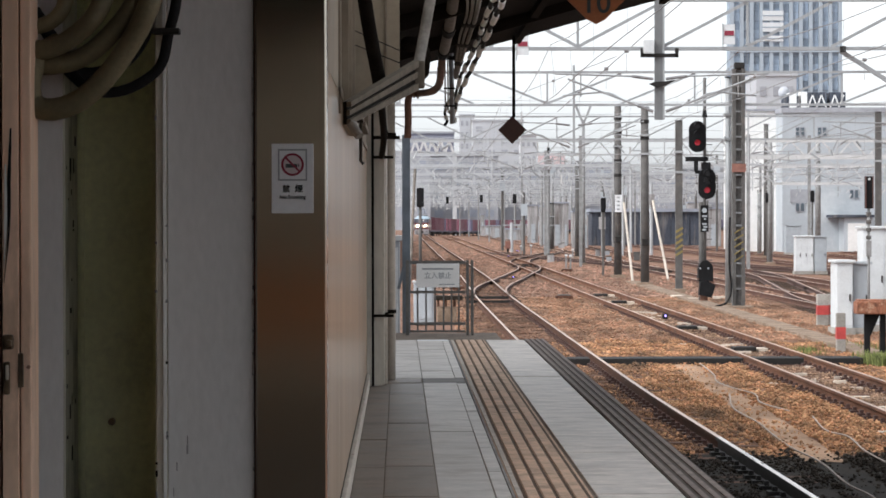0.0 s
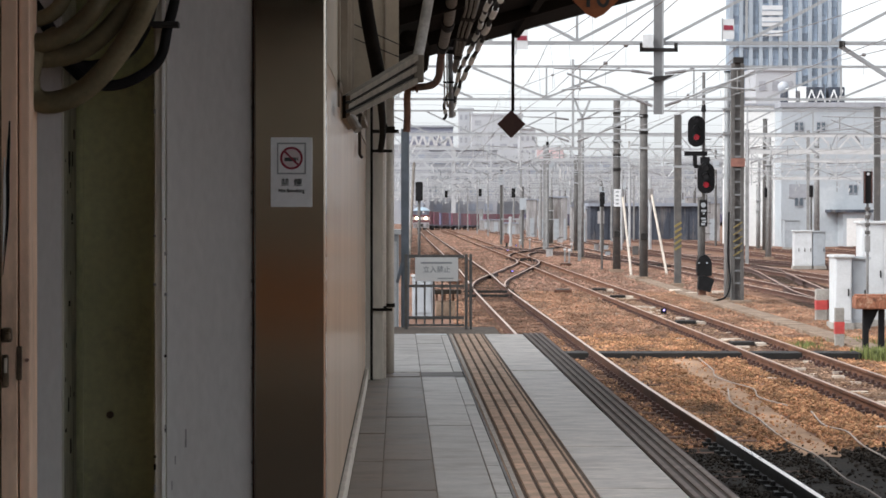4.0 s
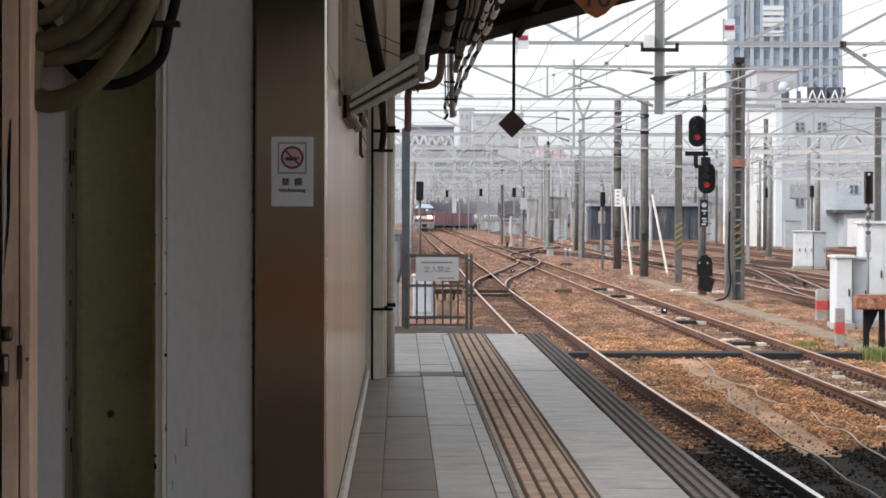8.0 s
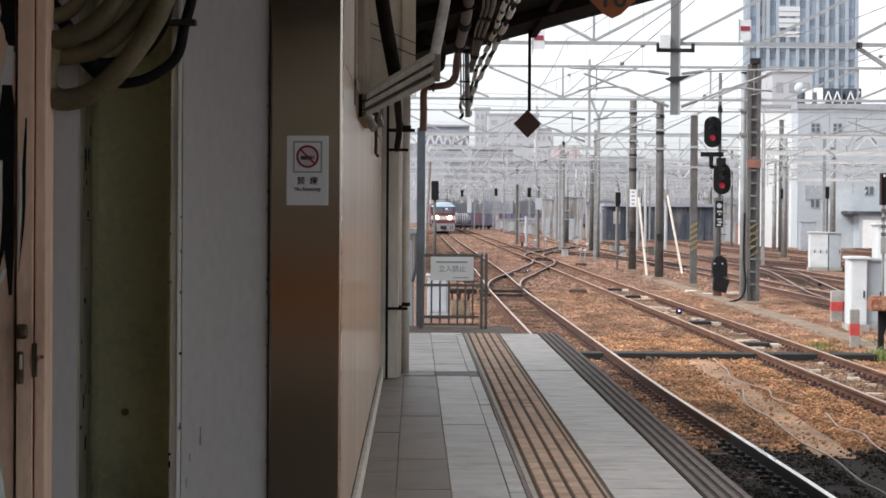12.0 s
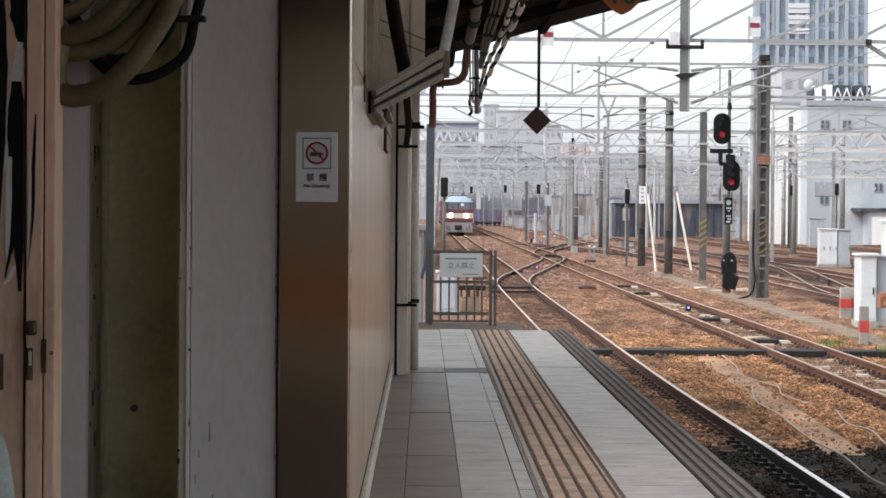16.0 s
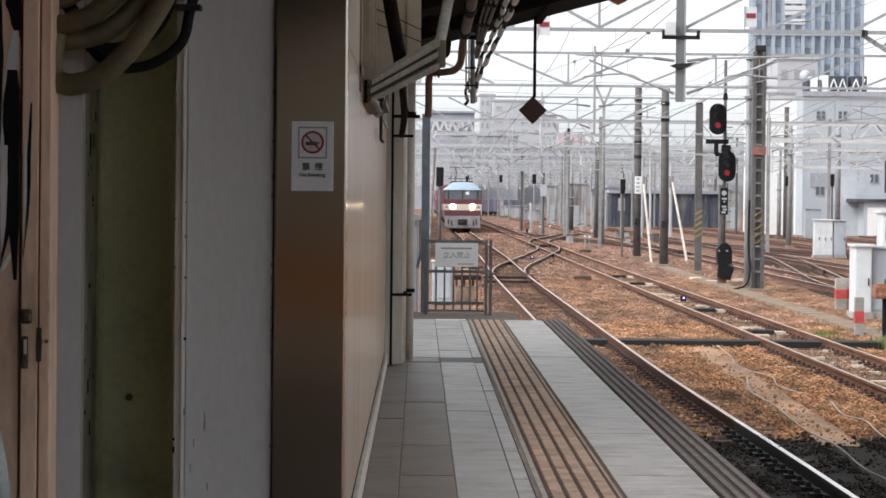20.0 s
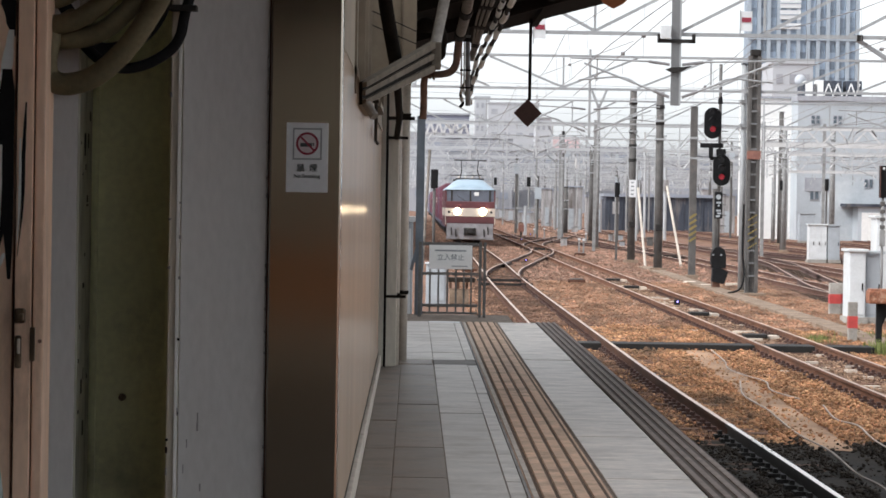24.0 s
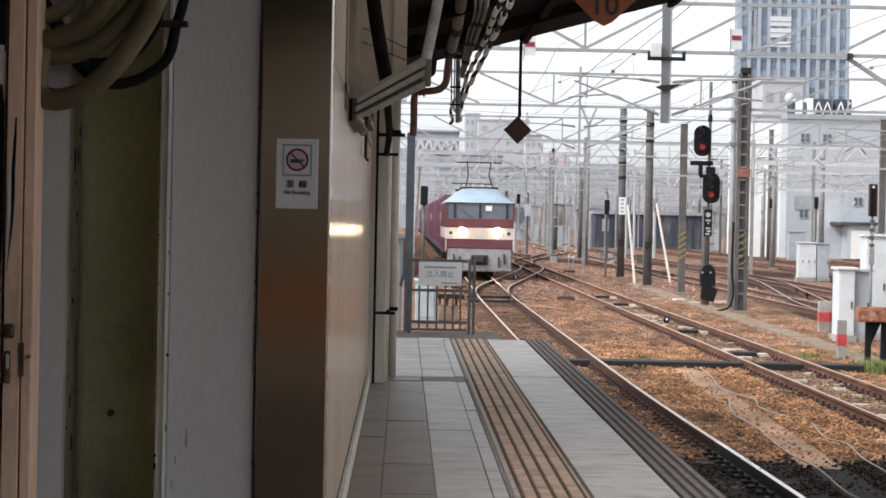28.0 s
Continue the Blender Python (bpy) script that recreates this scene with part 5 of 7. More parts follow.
def line_mast(x, y, top, w, label, material, bands=False, round_=False):
    th = thing("line_mast", (x, y, BED), label, "mast", "masts beside the tracks")
    if round_:
        part("shaft", tb((x, y, BED - 0.05), (x, y, top), w / 2, 14, r2=w / 2 * 0.86), material, th, smooth=True)
    else:
        part("shaft", bx(x - w / 2, x + w / 2, y - w / 2, y + w / 2, BED - 0.05, top, bevel=0.015), material, th)
    part("foot", bx(x - w * 0.9, x + w * 0.9, y - w * 0.9, y + w * 0.9, BED - 0.05, BED + 0.10, bevel=0.02), M_TROUGH, th)
    part("cap", tb((x, y, top), (x, y, top + 0.03), w * 0.55, 12), M_PLATE, th)
    for z in (top - 1.1, top - 1.8):
        part("clamp", bx(x - w / 2 - 0.03, x + w / 2 + 0.03, y - w / 2 - 0.03, y + w / 2 + 0.03, z, z + 0.08), M_GALV, th)
    if round_ and w > 0.3 and y < 150:
        for k in range(5 if y > 130 else 2):
            z = top - 0.6 - 0.62 * k
            part("band", tb((x, y, z), (x, y, z + 0.14), w / 2 + 0.004, 14), M_PLATE, th)
        part("step_box", bx(x - 0.12, x + 0.12, y - w / 2 - 0.12, y - w / 2, BED + 1.5, BED + 1.75, bevel=0.01), M_PLATE, th)
    if bands:
        for k in range(5):
            z = BED + 1.25 + 0.2 * k
            bm = bmesh.new()
            bar(bm, (x - w / 2, y - w / 2 - 0.006, z), (x + w / 2, y - w / 2 - 0.006, z + 0.16), 0.012, 0.075)
            part("warning_stripe", bm, M_YELLOW, th, "yellow warning stripe")
    return th


def lattice_mast(x, y, top, w):
    """The near gantry mast: two channels joined by thin battens."""
    th = thing("lattice_mast", (x, y, BED), "grey-brown steel mast of the gantry beside the tracks", "mast", "masts beside the tracks")
    for s in (-1, 1):
        part("channel", bx(x + s * w / 2 - 0.05, x + s * w / 2 + 0.05, y - 0.15, y + 0.15, BED - 0.05, top, bevel=0.006), M_POLE, th)
    z = BED + 0.5
    while z < top - 0.2:
        part("batten", bx(x - w / 2 + 0.05, x + w / 2 - 0.05, y - 0.152, y - 0.135, z, z + 0.05), M_GALV_DARK, th)
        z += 0.36
    part("web_plate", bx(x - w / 2 + 0.051, x + w / 2 - 0.051, y - 0.06, y - 0.03, BED, top), M_POLE, th)
    part("foot", bx(x - 0.4, x + 0.4, y - 0.4, y + 0.4, BED - 0.05, BED + 0.04, bevel=0.03), M_TROUGH, th)
    part("head", bx(x - 0.12, x + 0.17, y - 0.15, y + 0.15, top, top + 0.18, bevel=0.03), M_PLATE, th)
    for j in range(5):
        z = BED + 1.3 + 0.2 * j
        part("warning_stripe", bar(bmesh.new(), (x - w / 2, y - 0.16, z), (x + w / 2, y - 0.16, z + 0.17), 0.008, 0.03), M_YELLOW, th, "faded yellow warning stripe")
    part("foot_cable", sweep(bmesh.new(), spline([(x - 0.25, y - 0.1, 1.5), (x - 0.27, y - 0.14, 0.2), (x - 0.22, y - 0.2, -0.5), (x - 0.35, y - 0.3, BED + 0.15), (x - 0.7, y - 0.4, BED + 0.02)], 6), 0.028, 8), M_BLACK, th, smooth=True)
    part("red_plate", bx(x - 0.2, x + 0.2, y - 0.19, y - 0.165, 2.78, 3.02), M_REDDULL, th, "small dull red plate")
    return th


def signal_mast():
    y, s = 94.0, 94.0 / 5474
    X = lambda px: (px - 706) * s
    Z = lambda py: 1.45 + (380 - py) * s
    th = thing("signal_mast", (X(1245), y, BED), "black railway signal mast showing two red lights", "signal")
    part("shaft", tb((X(1246), y, BED - 0.05), (X(1246), y, Z(130)), 0.05, 10), M_POLE, th, smooth=True)
    part("lower_shaft", tb((X(1241), y + 0.1, BED - 0.05), (X(1241), y + 0.1, Z(350)), 0.09, 10), M_POLE, th, smooth=True)
    part("finial", tb((X(1246), y, Z(200)), (X(1246), y, Z(186)), 0.085, 10, r2=0.05), M_BLACK, th)
    for cx, top, bot, lamp in ((1232, 207, 262, 245), (1249, 290, 345, 329)):
        w = 15
        out = []
        for k in range(13):
            a = math.pi * k / 12
            out.append((X(cx) + w * s * math.cos(a), Z(top + 15) + w * s * math.sin(a)))
        for k in range(13):
            a = math.pi + math.pi * k / 12
            out.append((X(cx) + w * s * math.cos(a), Z(bot - 14) + 14 * s * math.sin(a)))
        hd = part("signal_head", prism(bmesh.new(), out, y - 0.25, y - 0.12), M_BLACK_GLOSS, th)
        for py in (lamp, lamp - 15, lamp - 30):
            part("lens", tb((X(cx), y - 0.25, Z(py)), (X(cx), y - 0.262, Z(py)), 5.2 * s, 16), M_RED_LAMP if py == lamp else M_LENS, hd, "lit red lens" if py == lamp else "")
            hood = bmesh.new()
            n = 10
            va = [hood.verts.new((X(cx) + 6.8 * s * math.cos(math.pi * k / n), y - 0.25, Z(py) + 6.8 * s * math.sin(math.pi * k / n))) for k in range(n + 1)]
            vb = [hood.verts.new((v.co.x, y - 0.47, v.co.z - 0.01)) for v in va]
            vc = [hood.verts.new((X(cx) + (v.co.x - X(cx)) * 0.9, v.co.y, Z(py) + (v.co.z - Z(py)) * 0.9)) for v in vb]
            for k in range(n):
                hood.faces.new((va[k], va[k + 1], vb[k + 1], vb[k]))
                hood.faces.new((vb[k], vb[k + 1], vc[k + 1], vc[k]))
            part("hood", hood, M_BLACK, hd)
    part("side_bracket", bx(X(1212), X(1252), y - 0.1, y + 0.05, Z(278), Z(270)), M_BLACK, th)
    part("bracket_leg", bx(X(1227), X(1234), y - 0.1, y + 0.05, Z(296), Z(278)), M_BLACK, th)
    part("bracket_hook", bx(X(1229), X(1238), y - 0.1, y + 0.05, Z(300), Z(294)), M_BLACK, th)
    part("head_bracket", bx(X(1240), X(1256), y - 0.14, y + 0.05, Z(292), Z(280)), M_BLACK, th)
    pl = part("marker_plate", bx(X(1238), X(1252), y - 0.12, y - 0.09, Z(403), Z(356)), M_BLACK, th, "narrow dark marker plate")
    part("text_disc", tb((X(1245), y - 0.12, Z(365)), (X(1245), y - 0.128, Z(365)), 4.5 * s, 12), M_CABGREY, pl)
    for px0, px1, py in ((1241, 1250, 375), (1244, 1247, 380), (1241, 1249, 389), (1243, 1250, 394), (1241, 1248, 399)):
        part("text_bar", bx(X(px0), X(px1), y - 0.128, y - 0.12, Z(py + 1.6), Z(py - 1.6)), M_CABGREY, pl)
    dome = [(X(1233), Z(490)), (X(1259), Z(490))] + [(X(1246) + 13 * s * math.cos(math.pi * k / 10), Z(470) + 17 * s * math.sin(math.pi * k / 10)) for k in range(11)]
    bx0 = part("control_box", prism(bmesh.new(), dome, y - 0.35, y + 0.1), M_BLACK, th, "round-topped black signal case")
    part("cable_box", prism(bmesh.new(), [(X(1234), Z(514)), (X(1256), Z(519)), (X(1263), Z(497)), (X(1250), Z(490)), (X(1236), Z(491))], y - 0.4, y + 0.0), M_BLACK, th, "tilted black cable box")
    part("case_arm", bar(bmesh.new(), (X(1232), y - 0.3, Z(486)), (X(1262), y - 0.3, Z(492)), 0.06), M_RUSTPIPE, th)
    for px in (1236, 1250):
        part("round_cover", tb((X(px), y - 0.35, Z(467)), (X(px), y - 0.38, Z(467)), 0.028, 12), M_CABGREY, bx0)
    part("base", bx(X(1237), X(1250), y - 0.15, y + 0.15, BED - 0.05, BED + 0.28), M_RUSTPIPE, th)
    for k in range(14):
        z = BED + 0.6 + 0.32 * k
        part("rung", bx(X(1241) + 0.1, X(1241) + 0.32, y + 0.02, y + 0.05, z, z + 0.025), M_POLE, th)


def small_signal(x, y, z, h, label):
    th = thing("small_signal", (x, y, z), label, "signal", "small dark signals hung in the yard")
    part("head", bx(x - h * 0.2, x + h * 0.2, y - 0.1, y + 0.1, z, z + h, bevel=h * 0.06), M_BLACK, th)
    part("hanger", bx(x - 0.03, x + 0.03, y - 0.02, y + 0.02, z + h, max(z + h + 0.3, LOW - 0.1)), M_GALV_FAR, th)


def post_signal(x, y, top, h):
    th = thing("post_signal", (x, y, BED), "small dark signal on a slim post", "signal", "post signals")
    part("post", tb((x, y, BED - 0.05), (x, y, top), 0.05, 8), M_POLE, th)
    part("head", bx(x - 0.10, x + 0.10, y - 0.1, y + 0.1, top - h, top, bevel=0.04), M_BLACK, th)


def strut(a, b, label):
    th = thing("pole_strut", (a[0], a[1], BED), label, "strut", "slanting pole struts")
    part("shaft", tb(a, b, 0.052, 10), M_TACT_EDGE, th)


def cabinet(x0, x1, y, depth, z1, material, label, legs=False, lid=True, seams=2):
    th = thing("relay_cabinet", ((x0 + x1) / 2, y, BED), label, "cabinet", "track-side cabinets")
    part("body", bx(x0, x1, y, y + depth, BED + 0.1, z1, bevel=0.015), material, th)
    part("plinth", bx(x0 - 0.05, x1 + 0.05, y - 0.05, y + depth + 0.05, BED - 0.05, BED + 0.1), M_CONC, th)
    if lid:
        part("roof", bx(x0 - 0.05, x1 + 0.05, y - 0.07, y + depth + 0.05, z1, z1 + 0.06, bevel=0.015), material, th)
    w = (x1 - x0) / seams
    for i in range(seams):
        d = part("door", bx(x0 + i * w + 0.02, x0 + (i + 1) * w - 0.02, y - 0.015, y, BED + 0.16, z1 - 0.05, bevel=0.005), material, th)
        part("handle", bx(x0 + (i + 1) * w - 0.09, x0 + (i + 1) * w - 0.06, y - 0.04, y - 0.015, (BED + z1) / 2 - 0.08, (BED + z1) / 2 + 0.08), M_PLATE, d)


def marker_post(x, y, z1, w, label):
    th = thing("marker_post", (x, y, BED), label, "post", "red-banded marker posts")
    part("post", bx(x - w / 2, x + w / 2, y - w / 2, y + w / 2, BED - 0.05, z1, bevel=0.012), M_CONC, th)
    h = z1 - BED
    part("red_band", bx(x - w / 2 - 0.004, x + w / 2 + 0.004, y - w / 2 - 0.004, y + w / 2 + 0.004, BED + 0.30 * h, BED + 0.62 * h), M_REDBAND, th, "red painted band")


def buffer_frame():
    y, s = 57.0, 57.0 / 5474
    X = lambda px: (px - 706) * s
    Z = lambda py: 1.45 + (380 - py) * s
    th = thing("rusty_trough_stand", (X(1540), y, BED), "rusted iron trough on black legs beside the track", "stand")
    part("trough", bx(X(1513), X(1640), y - 0.25, y + 0.25, Z(549), Z(526), bevel=0.03), M_RUST, th)
    part("rust_crust", bx(X(1516), X(1630), y - 0.2, y + 0.2, Z(527), Z(523), bevel=0.015), M_RUST, th)
    for px in (1534, 1562, 1600):
        part("leg", bx(X(px - 5), X(px + 5), y - 0.06, y + 0.06, BED - 0.05, Z(549)), M_BLACK, th)
    part("gusset", prism(bmesh.new(), [(X(1539), Z(549)), (X(1557), Z(549)), (X(1539), Z(590))], y - 0.03, y + 0.03), M_BLACK, th)


def weeds(cx, cy, rx, ry, n, h, seed):
    rnd = random.Random(seed)
    bm = bmesh.new()
    for _ in range(n):
        x, y = cx + rnd.gauss(0, rx), cy + rnd.gauss(0, ry)
        a, hh, w = rnd.uniform(0, 6.28), h * rnd.uniform(0.4, 1.2), rnd.uniform(0.006, 0.014)
        dx, dy = math.cos(a), math.sin(a)
        lean = rnd.uniform(0.1, 0.5) * hh
        v = [bm.verts.new((x - w * dy, y + w * dx, BED - 0.03)), bm.verts.new((x + w * dy, y - w * dx, BED - 0.03)),
             bm.verts.new((x + w * dy * 0.6 + lean * 0.4 * dx, y - w * dx * 0.6 + lean * 0.4 * dy, BED + hh * 0.6)),
             bm.verts.new((x - w * dy * 0.6 + lean * 0.4 * dx, y + w * dx * 0.6 + lean * 0.4 * dy, BED + hh * 0.6)),
             bm.verts.new((x + lean * dx, y + lean * dy, BED + hh))]
        bm.faces.new(v[:4])
        bm.faces.new((v[3], v[2], v[4]))
    solo("weeds", bm, M_GRASS, "tuft of green weeds in the gravel", "weeds", kind="stuff")


def scatter_stones():
    """Loose ballast stones between and beside the near tracks."""
    rng = np.random.RandomState(3)
    ph = (1 + 5 ** 0.5) / 2
    ico = np.array([(-1, ph, 0), (1, ph, 0), (-1, -ph, 0), (1, -ph, 0), (0, -1, ph), (0, 1, ph), (0, -1, -ph), (0, 1, -ph),
                    (ph, 0, -1), (ph, 0, 1), (-ph, 0, -1), (-ph, 0, 1)]) / 1.9
    tri = np.array([(0, 11, 5), (0, 5, 1), (0, 1, 7), (0, 7, 10), (0, 10, 11), (1, 5, 9), (5, 11, 4), (11, 10, 2), (10, 7, 6), (7, 1, 8),
                    (3, 9, 4), (3, 4, 2), (3, 2, 6), (3, 6, 8), (3, 8, 9), (4, 9, 5), (2, 4, 11), (6, 2, 10), (8, 6, 7), (9, 8, 1)])
    octa = np.array([(1, 0, 0), (-1, 0, 0), (0, 1, 0), (0, -1, 0), (0, 0, 1), (0, 0, -1)]) * 1.15
    octa_tri = np.array([(0, 2, 4), (2, 1, 4), (1, 3, 4), (3, 0, 4), (2, 0, 5), (1, 2, 5), (3, 1, 5), (0, 3, 5)])
    for y0, y1, xa, xb, n, size in ((24, 33.3, 1.8, 6.0, 17000, 0.019), (33.0, 45, 1.85, 7.6, 43000, 0.018), (45, 64, 1.85, 10.5, 66000, 0.018),
                                    (64, 100, 1.3, 11, 76000, 0.0215), (100, 200, 0.5, 14, 52000, 0.038), (200, 360, 0.5, 16, 36000, 0.062)):
        shape, sides = (ico, tri) if y0 < 45 else (octa, octa_tri)
        nv = len(shape)
        y = rng.uniform(y0, y1, n)
        x = rng.uniform(xa, xb, n)
        if y1 == 33.3:
            y = np.where(y > 32, y + 0.4 * np.sin(x * 2.1) * rng.rand(n), y)
        on_rail = np.zeros(n, bool)
        line = [np.array([track_x(t, v) for v in y]) for t in TRACKS[:2]]
        for t in line:
            for s in (-HALF, HALF):
                on_rail |= np.abs(x - t - s) < 0.10
        sand = (np.abs(x - (4.42 + (y - 30) * 0.022)) < 0.22) & (y < 56)
        inside = np.abs(x - line[1]) < 0.5
        keep = ~on_rail & ~(inside & (rng.rand(n) < 0.3)) & ~(sand & (rng.rand(n) < 0.9))
        x, y = x[keep], y[keep]
        line = [t[keep] for t in line]
        m = len(x)
        sc = size * (0.45 + 1.3 * rng.rand(m, 1) ** 3) * rng.uniform(0.65, 1.3, (m, 3))
        sc[:, 2] *= 0.75
        z = BED - 0.055 + rng.uniform(0, 0.03, m)
        z += 0.05 * (np.abs(x - 4.95) < 0.9) * rng.rand(m)
        z += 0.011 * (np.sin(x * 9 + 1.3 * y) + np.sin(x * 5.3 - 2.1 * y) + np.sin(2.9 * y + x))
        v = shape[None] * sc[:, None, :] * rng.uniform(0.65, 1.25, (m, nv, 1))
        a = rng.uniform(0, 6.28, m)
        c, s = np.cos(a)[:, None], np.sin(a)[:, None]
        vx, vy = v[:, :, 0] * c - v[:, :, 1] * s, v[:, :, 0] * s + v[:, :, 1] * c
        v = np.stack([vx + x[:, None], vy + y[:, None], v[:, :, 2] + z[:, None]], 2)
        kind = np.where((np.abs(x - line[1]) < 0.55) & (y0 > 30) & (y0 < 90), 1, 0)
        kind = np.where((x < line[0] + HALF) & (x > line[0] - 1.0 - 0.3 * rng.rand(m)) & (y0 > 60) & (y0 < 200), 2, kind)
        # band of dark stones stands in for the near rail's shadow
        shade = x - line[0] - HALF
        kind = np.where((shade < -0.08) & (shade > -0.30 - 0.22 * rng.rand(m)) & (rng.rand(m) < 0.7) & (y0 > 30) & (y0 < 60), 2, kind)
        for t in line:
            for s in (-HALF, HALF):
                kind = np.where((np.abs(x - t - s) < 0.13 + 0.14 * rng.rand(m)) & (y0 > 60), 2, kind)
        plain = M_STONE_YARD if y0 > 90 else M_STONE_FAR if y0 > 60 else M_STONE
        for k, mt, lab in ((0, plain, "loose rust-brown ballast stones between the rails"), (1, M_STONE_GREY, "grey-brown ballast stones inside the second track"),
                           (2, M_STONE_DARK, "ballast stones along the rails, dark with grime and painted rail shade")):
            own = v[kind == k]
            m = len(own)
            if m == 0:
                continue
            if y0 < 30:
                mt, lab = M_BLACK_STONE, "near-black ballast stones beside the platform"
            f = (sides[None] + nv * np.arange(m)[:, None, None]).reshape(-1, 3)
            me = bpy.data.meshes.new("ballast_stones")
            me.from_pydata(own.reshape(-1, 3).tolist(), [], f.tolist())
            me.materials.append(mt)
            tagged(new("ballast_stones", me), lab, "gravel", kind="stuff")


def ground_details():
    # near-black ballast beside the platform
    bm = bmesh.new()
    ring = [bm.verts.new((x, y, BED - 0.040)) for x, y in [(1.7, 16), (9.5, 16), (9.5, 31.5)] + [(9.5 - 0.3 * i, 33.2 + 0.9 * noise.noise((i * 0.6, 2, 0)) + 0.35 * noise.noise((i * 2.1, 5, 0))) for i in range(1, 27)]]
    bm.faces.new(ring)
    solo("black_ballast", bm, M_BLACK_BED, "near-black gravel beside the platform", "ground", kind="structure")
    # sandy strip between the tracks
    bm = bmesh.new()
    rows = []
    for i in range(29):
        y = 32.2 + i * 0.85
        c = 4.42 + (y - 30) * 0.022
        h = 0.20 + 0.05 * noise.noise((y * 0.7, 0, 0))
        rows.append([bm.verts.new((c + o + 0.05 * noise.noise((y, o * 9, 3)), y, BED - 0.045 + dz)) for o, dz in ((-h - 0.08, -0.02), (-h, 0.012), (0, 0.02), (h, 0.012), (h + 0.08, -0.02))])
    for a, b in zip(rows, rows[1:]):
        for k in range(4):
            bm.faces.new((a[k], a[k + 1], b[k + 1], b[k]))
    solo("sandy_path", bm, M_DIRT, "pale sandy strip between two tracks", "path", kind="structure", smooth=True)
    # cables that lie on the gravel
    for pts, lab in ((((5.01, 39.8), (4.86, 41.6), (5.01, 43.6), (4.89, 45.1), (4.82, 46.9), (4.99, 49.2), (5.14, 53.0)), "pale cable lying loosely on the gravel"),
                     (((3.98, 23.3), (4.15, 26.0), (4.20, 27.6), (4.17, 28.8), (4.27, 31.4), (4.23, 33.4), (4.28, 35.6), (4.35, 37.6), (4.36, 40.4), (4.65, 43.6)), "long pale cable winding over the gravel"),
                     (((4.91, 28.8), (4.93, 31.3), (4.96, 33.0), (5.09, 35.1), (4.98, 36.1), (5.16, 38.6)), "pale cable end lying beside the second track")):
        th = thing("ground_cable", (pts[0][0], pts[0][1], BED), lab, "cable")
        part("cable_run", sweep(bmesh.new(), spline([(x, y, BED + 0.035) for x, y in pts], 10), 0.011, 6), M_WIRE_PALE, th, smooth=True)
    # dark cable duct across the tracks
    th = thing("cable_duct", (5.5, 54.3, BED), "dark cable duct crossing under the rails", "duct", kind="structure")
    for x0, x1 in ((2.75, 3.32), (3.50, 6.00), (6.20, 7.06), (7.26, 8.1)):
        part("duct_cover", bx(x0, x1, 53.95, 54.75, BED - 0.05, BED + 0.075, bevel=0.015), M_PLATE, th)
    # trough along the masts
    th = thing("cable_trough", (8.9, 70, BED), "concrete cable trough beside the track", "trough", kind="structure")
    for k in range(60):
        y = 52 + k * 1.2
        part("trough_lid", bx(8.50 + (y - 52) * 0.008, 9.02 + (y - 52) * 0.008, y + 0.01, y + 1.19, BED - 0.06, BED + 0.03, bevel=0.01), M_TROUGH, th)
    # boxes between the rails of the second track
    for y in (59.0, 70.6, 92.5, 101.0):
        th = thing("track_beacon", (6.69, y, BED), "flat dark beacon with white end blocks between the rails", "beacon", "beacons between the rails")
        part("plate", bx(6.34, 6.77, y - 0.3, y + 0.3, BED, BED + 0.07, bevel=0.01), M_PLATE, th)
        part("end_block", bx(6.80, 7.00, y - 0.25, y + 0.25, BED - 0.02, BED + 0.045, bevel=0.01), M_CONC_SLEEPER, th, "pale end block")
    for k, (x, y) in enumerate(((4.8, 131), (6.69, 78), (7.2, 205), (9.1, 240))):
        th = thing("ground_lamp", (x, y, BED), "small ground signal lamp in the gravel", "lamp", "ground lamps")
        part("body", bx(x - 0.07, x + 0.07, y - 0.1, y + 0.1, BED - 0.02, BED + 0.11, bevel=0.02), M_BLACK, th)
        part("lens", tb((x, y - 0.1, BED + 0.07), (x, y - 0.108, BED + 0.07), 0.025, 10), M_BLUE_LED, th, "glowing blue-white lens")
    # a switch machine and a low post by the points
    for x, y in ((2.05, 112), (8.1, 150), (5.2, 98)):
        th = thing("point_machine", (x, y, BED), "low rusty brown point machine beside the rails", "machine", "point machines")
        part("case", bx(x - 0.27, x + 0.27, y - 0.25, y + 0.25, BED - 0.04, BED + 0.09, bevel=0.03), M_RAIL_RUST, th)
        part("cover", bx(x - 0.2, x + 0.2, y - 0.2, y + 0.2, BED + 0.09, BED + 0.12, bevel=0.012), M_POLE, th)


M_BLUE_LED = mat("blue_white_led", (0.35, 0.28, 1.0), 0.3, 0, 3, 0, 0, emit=1.3)


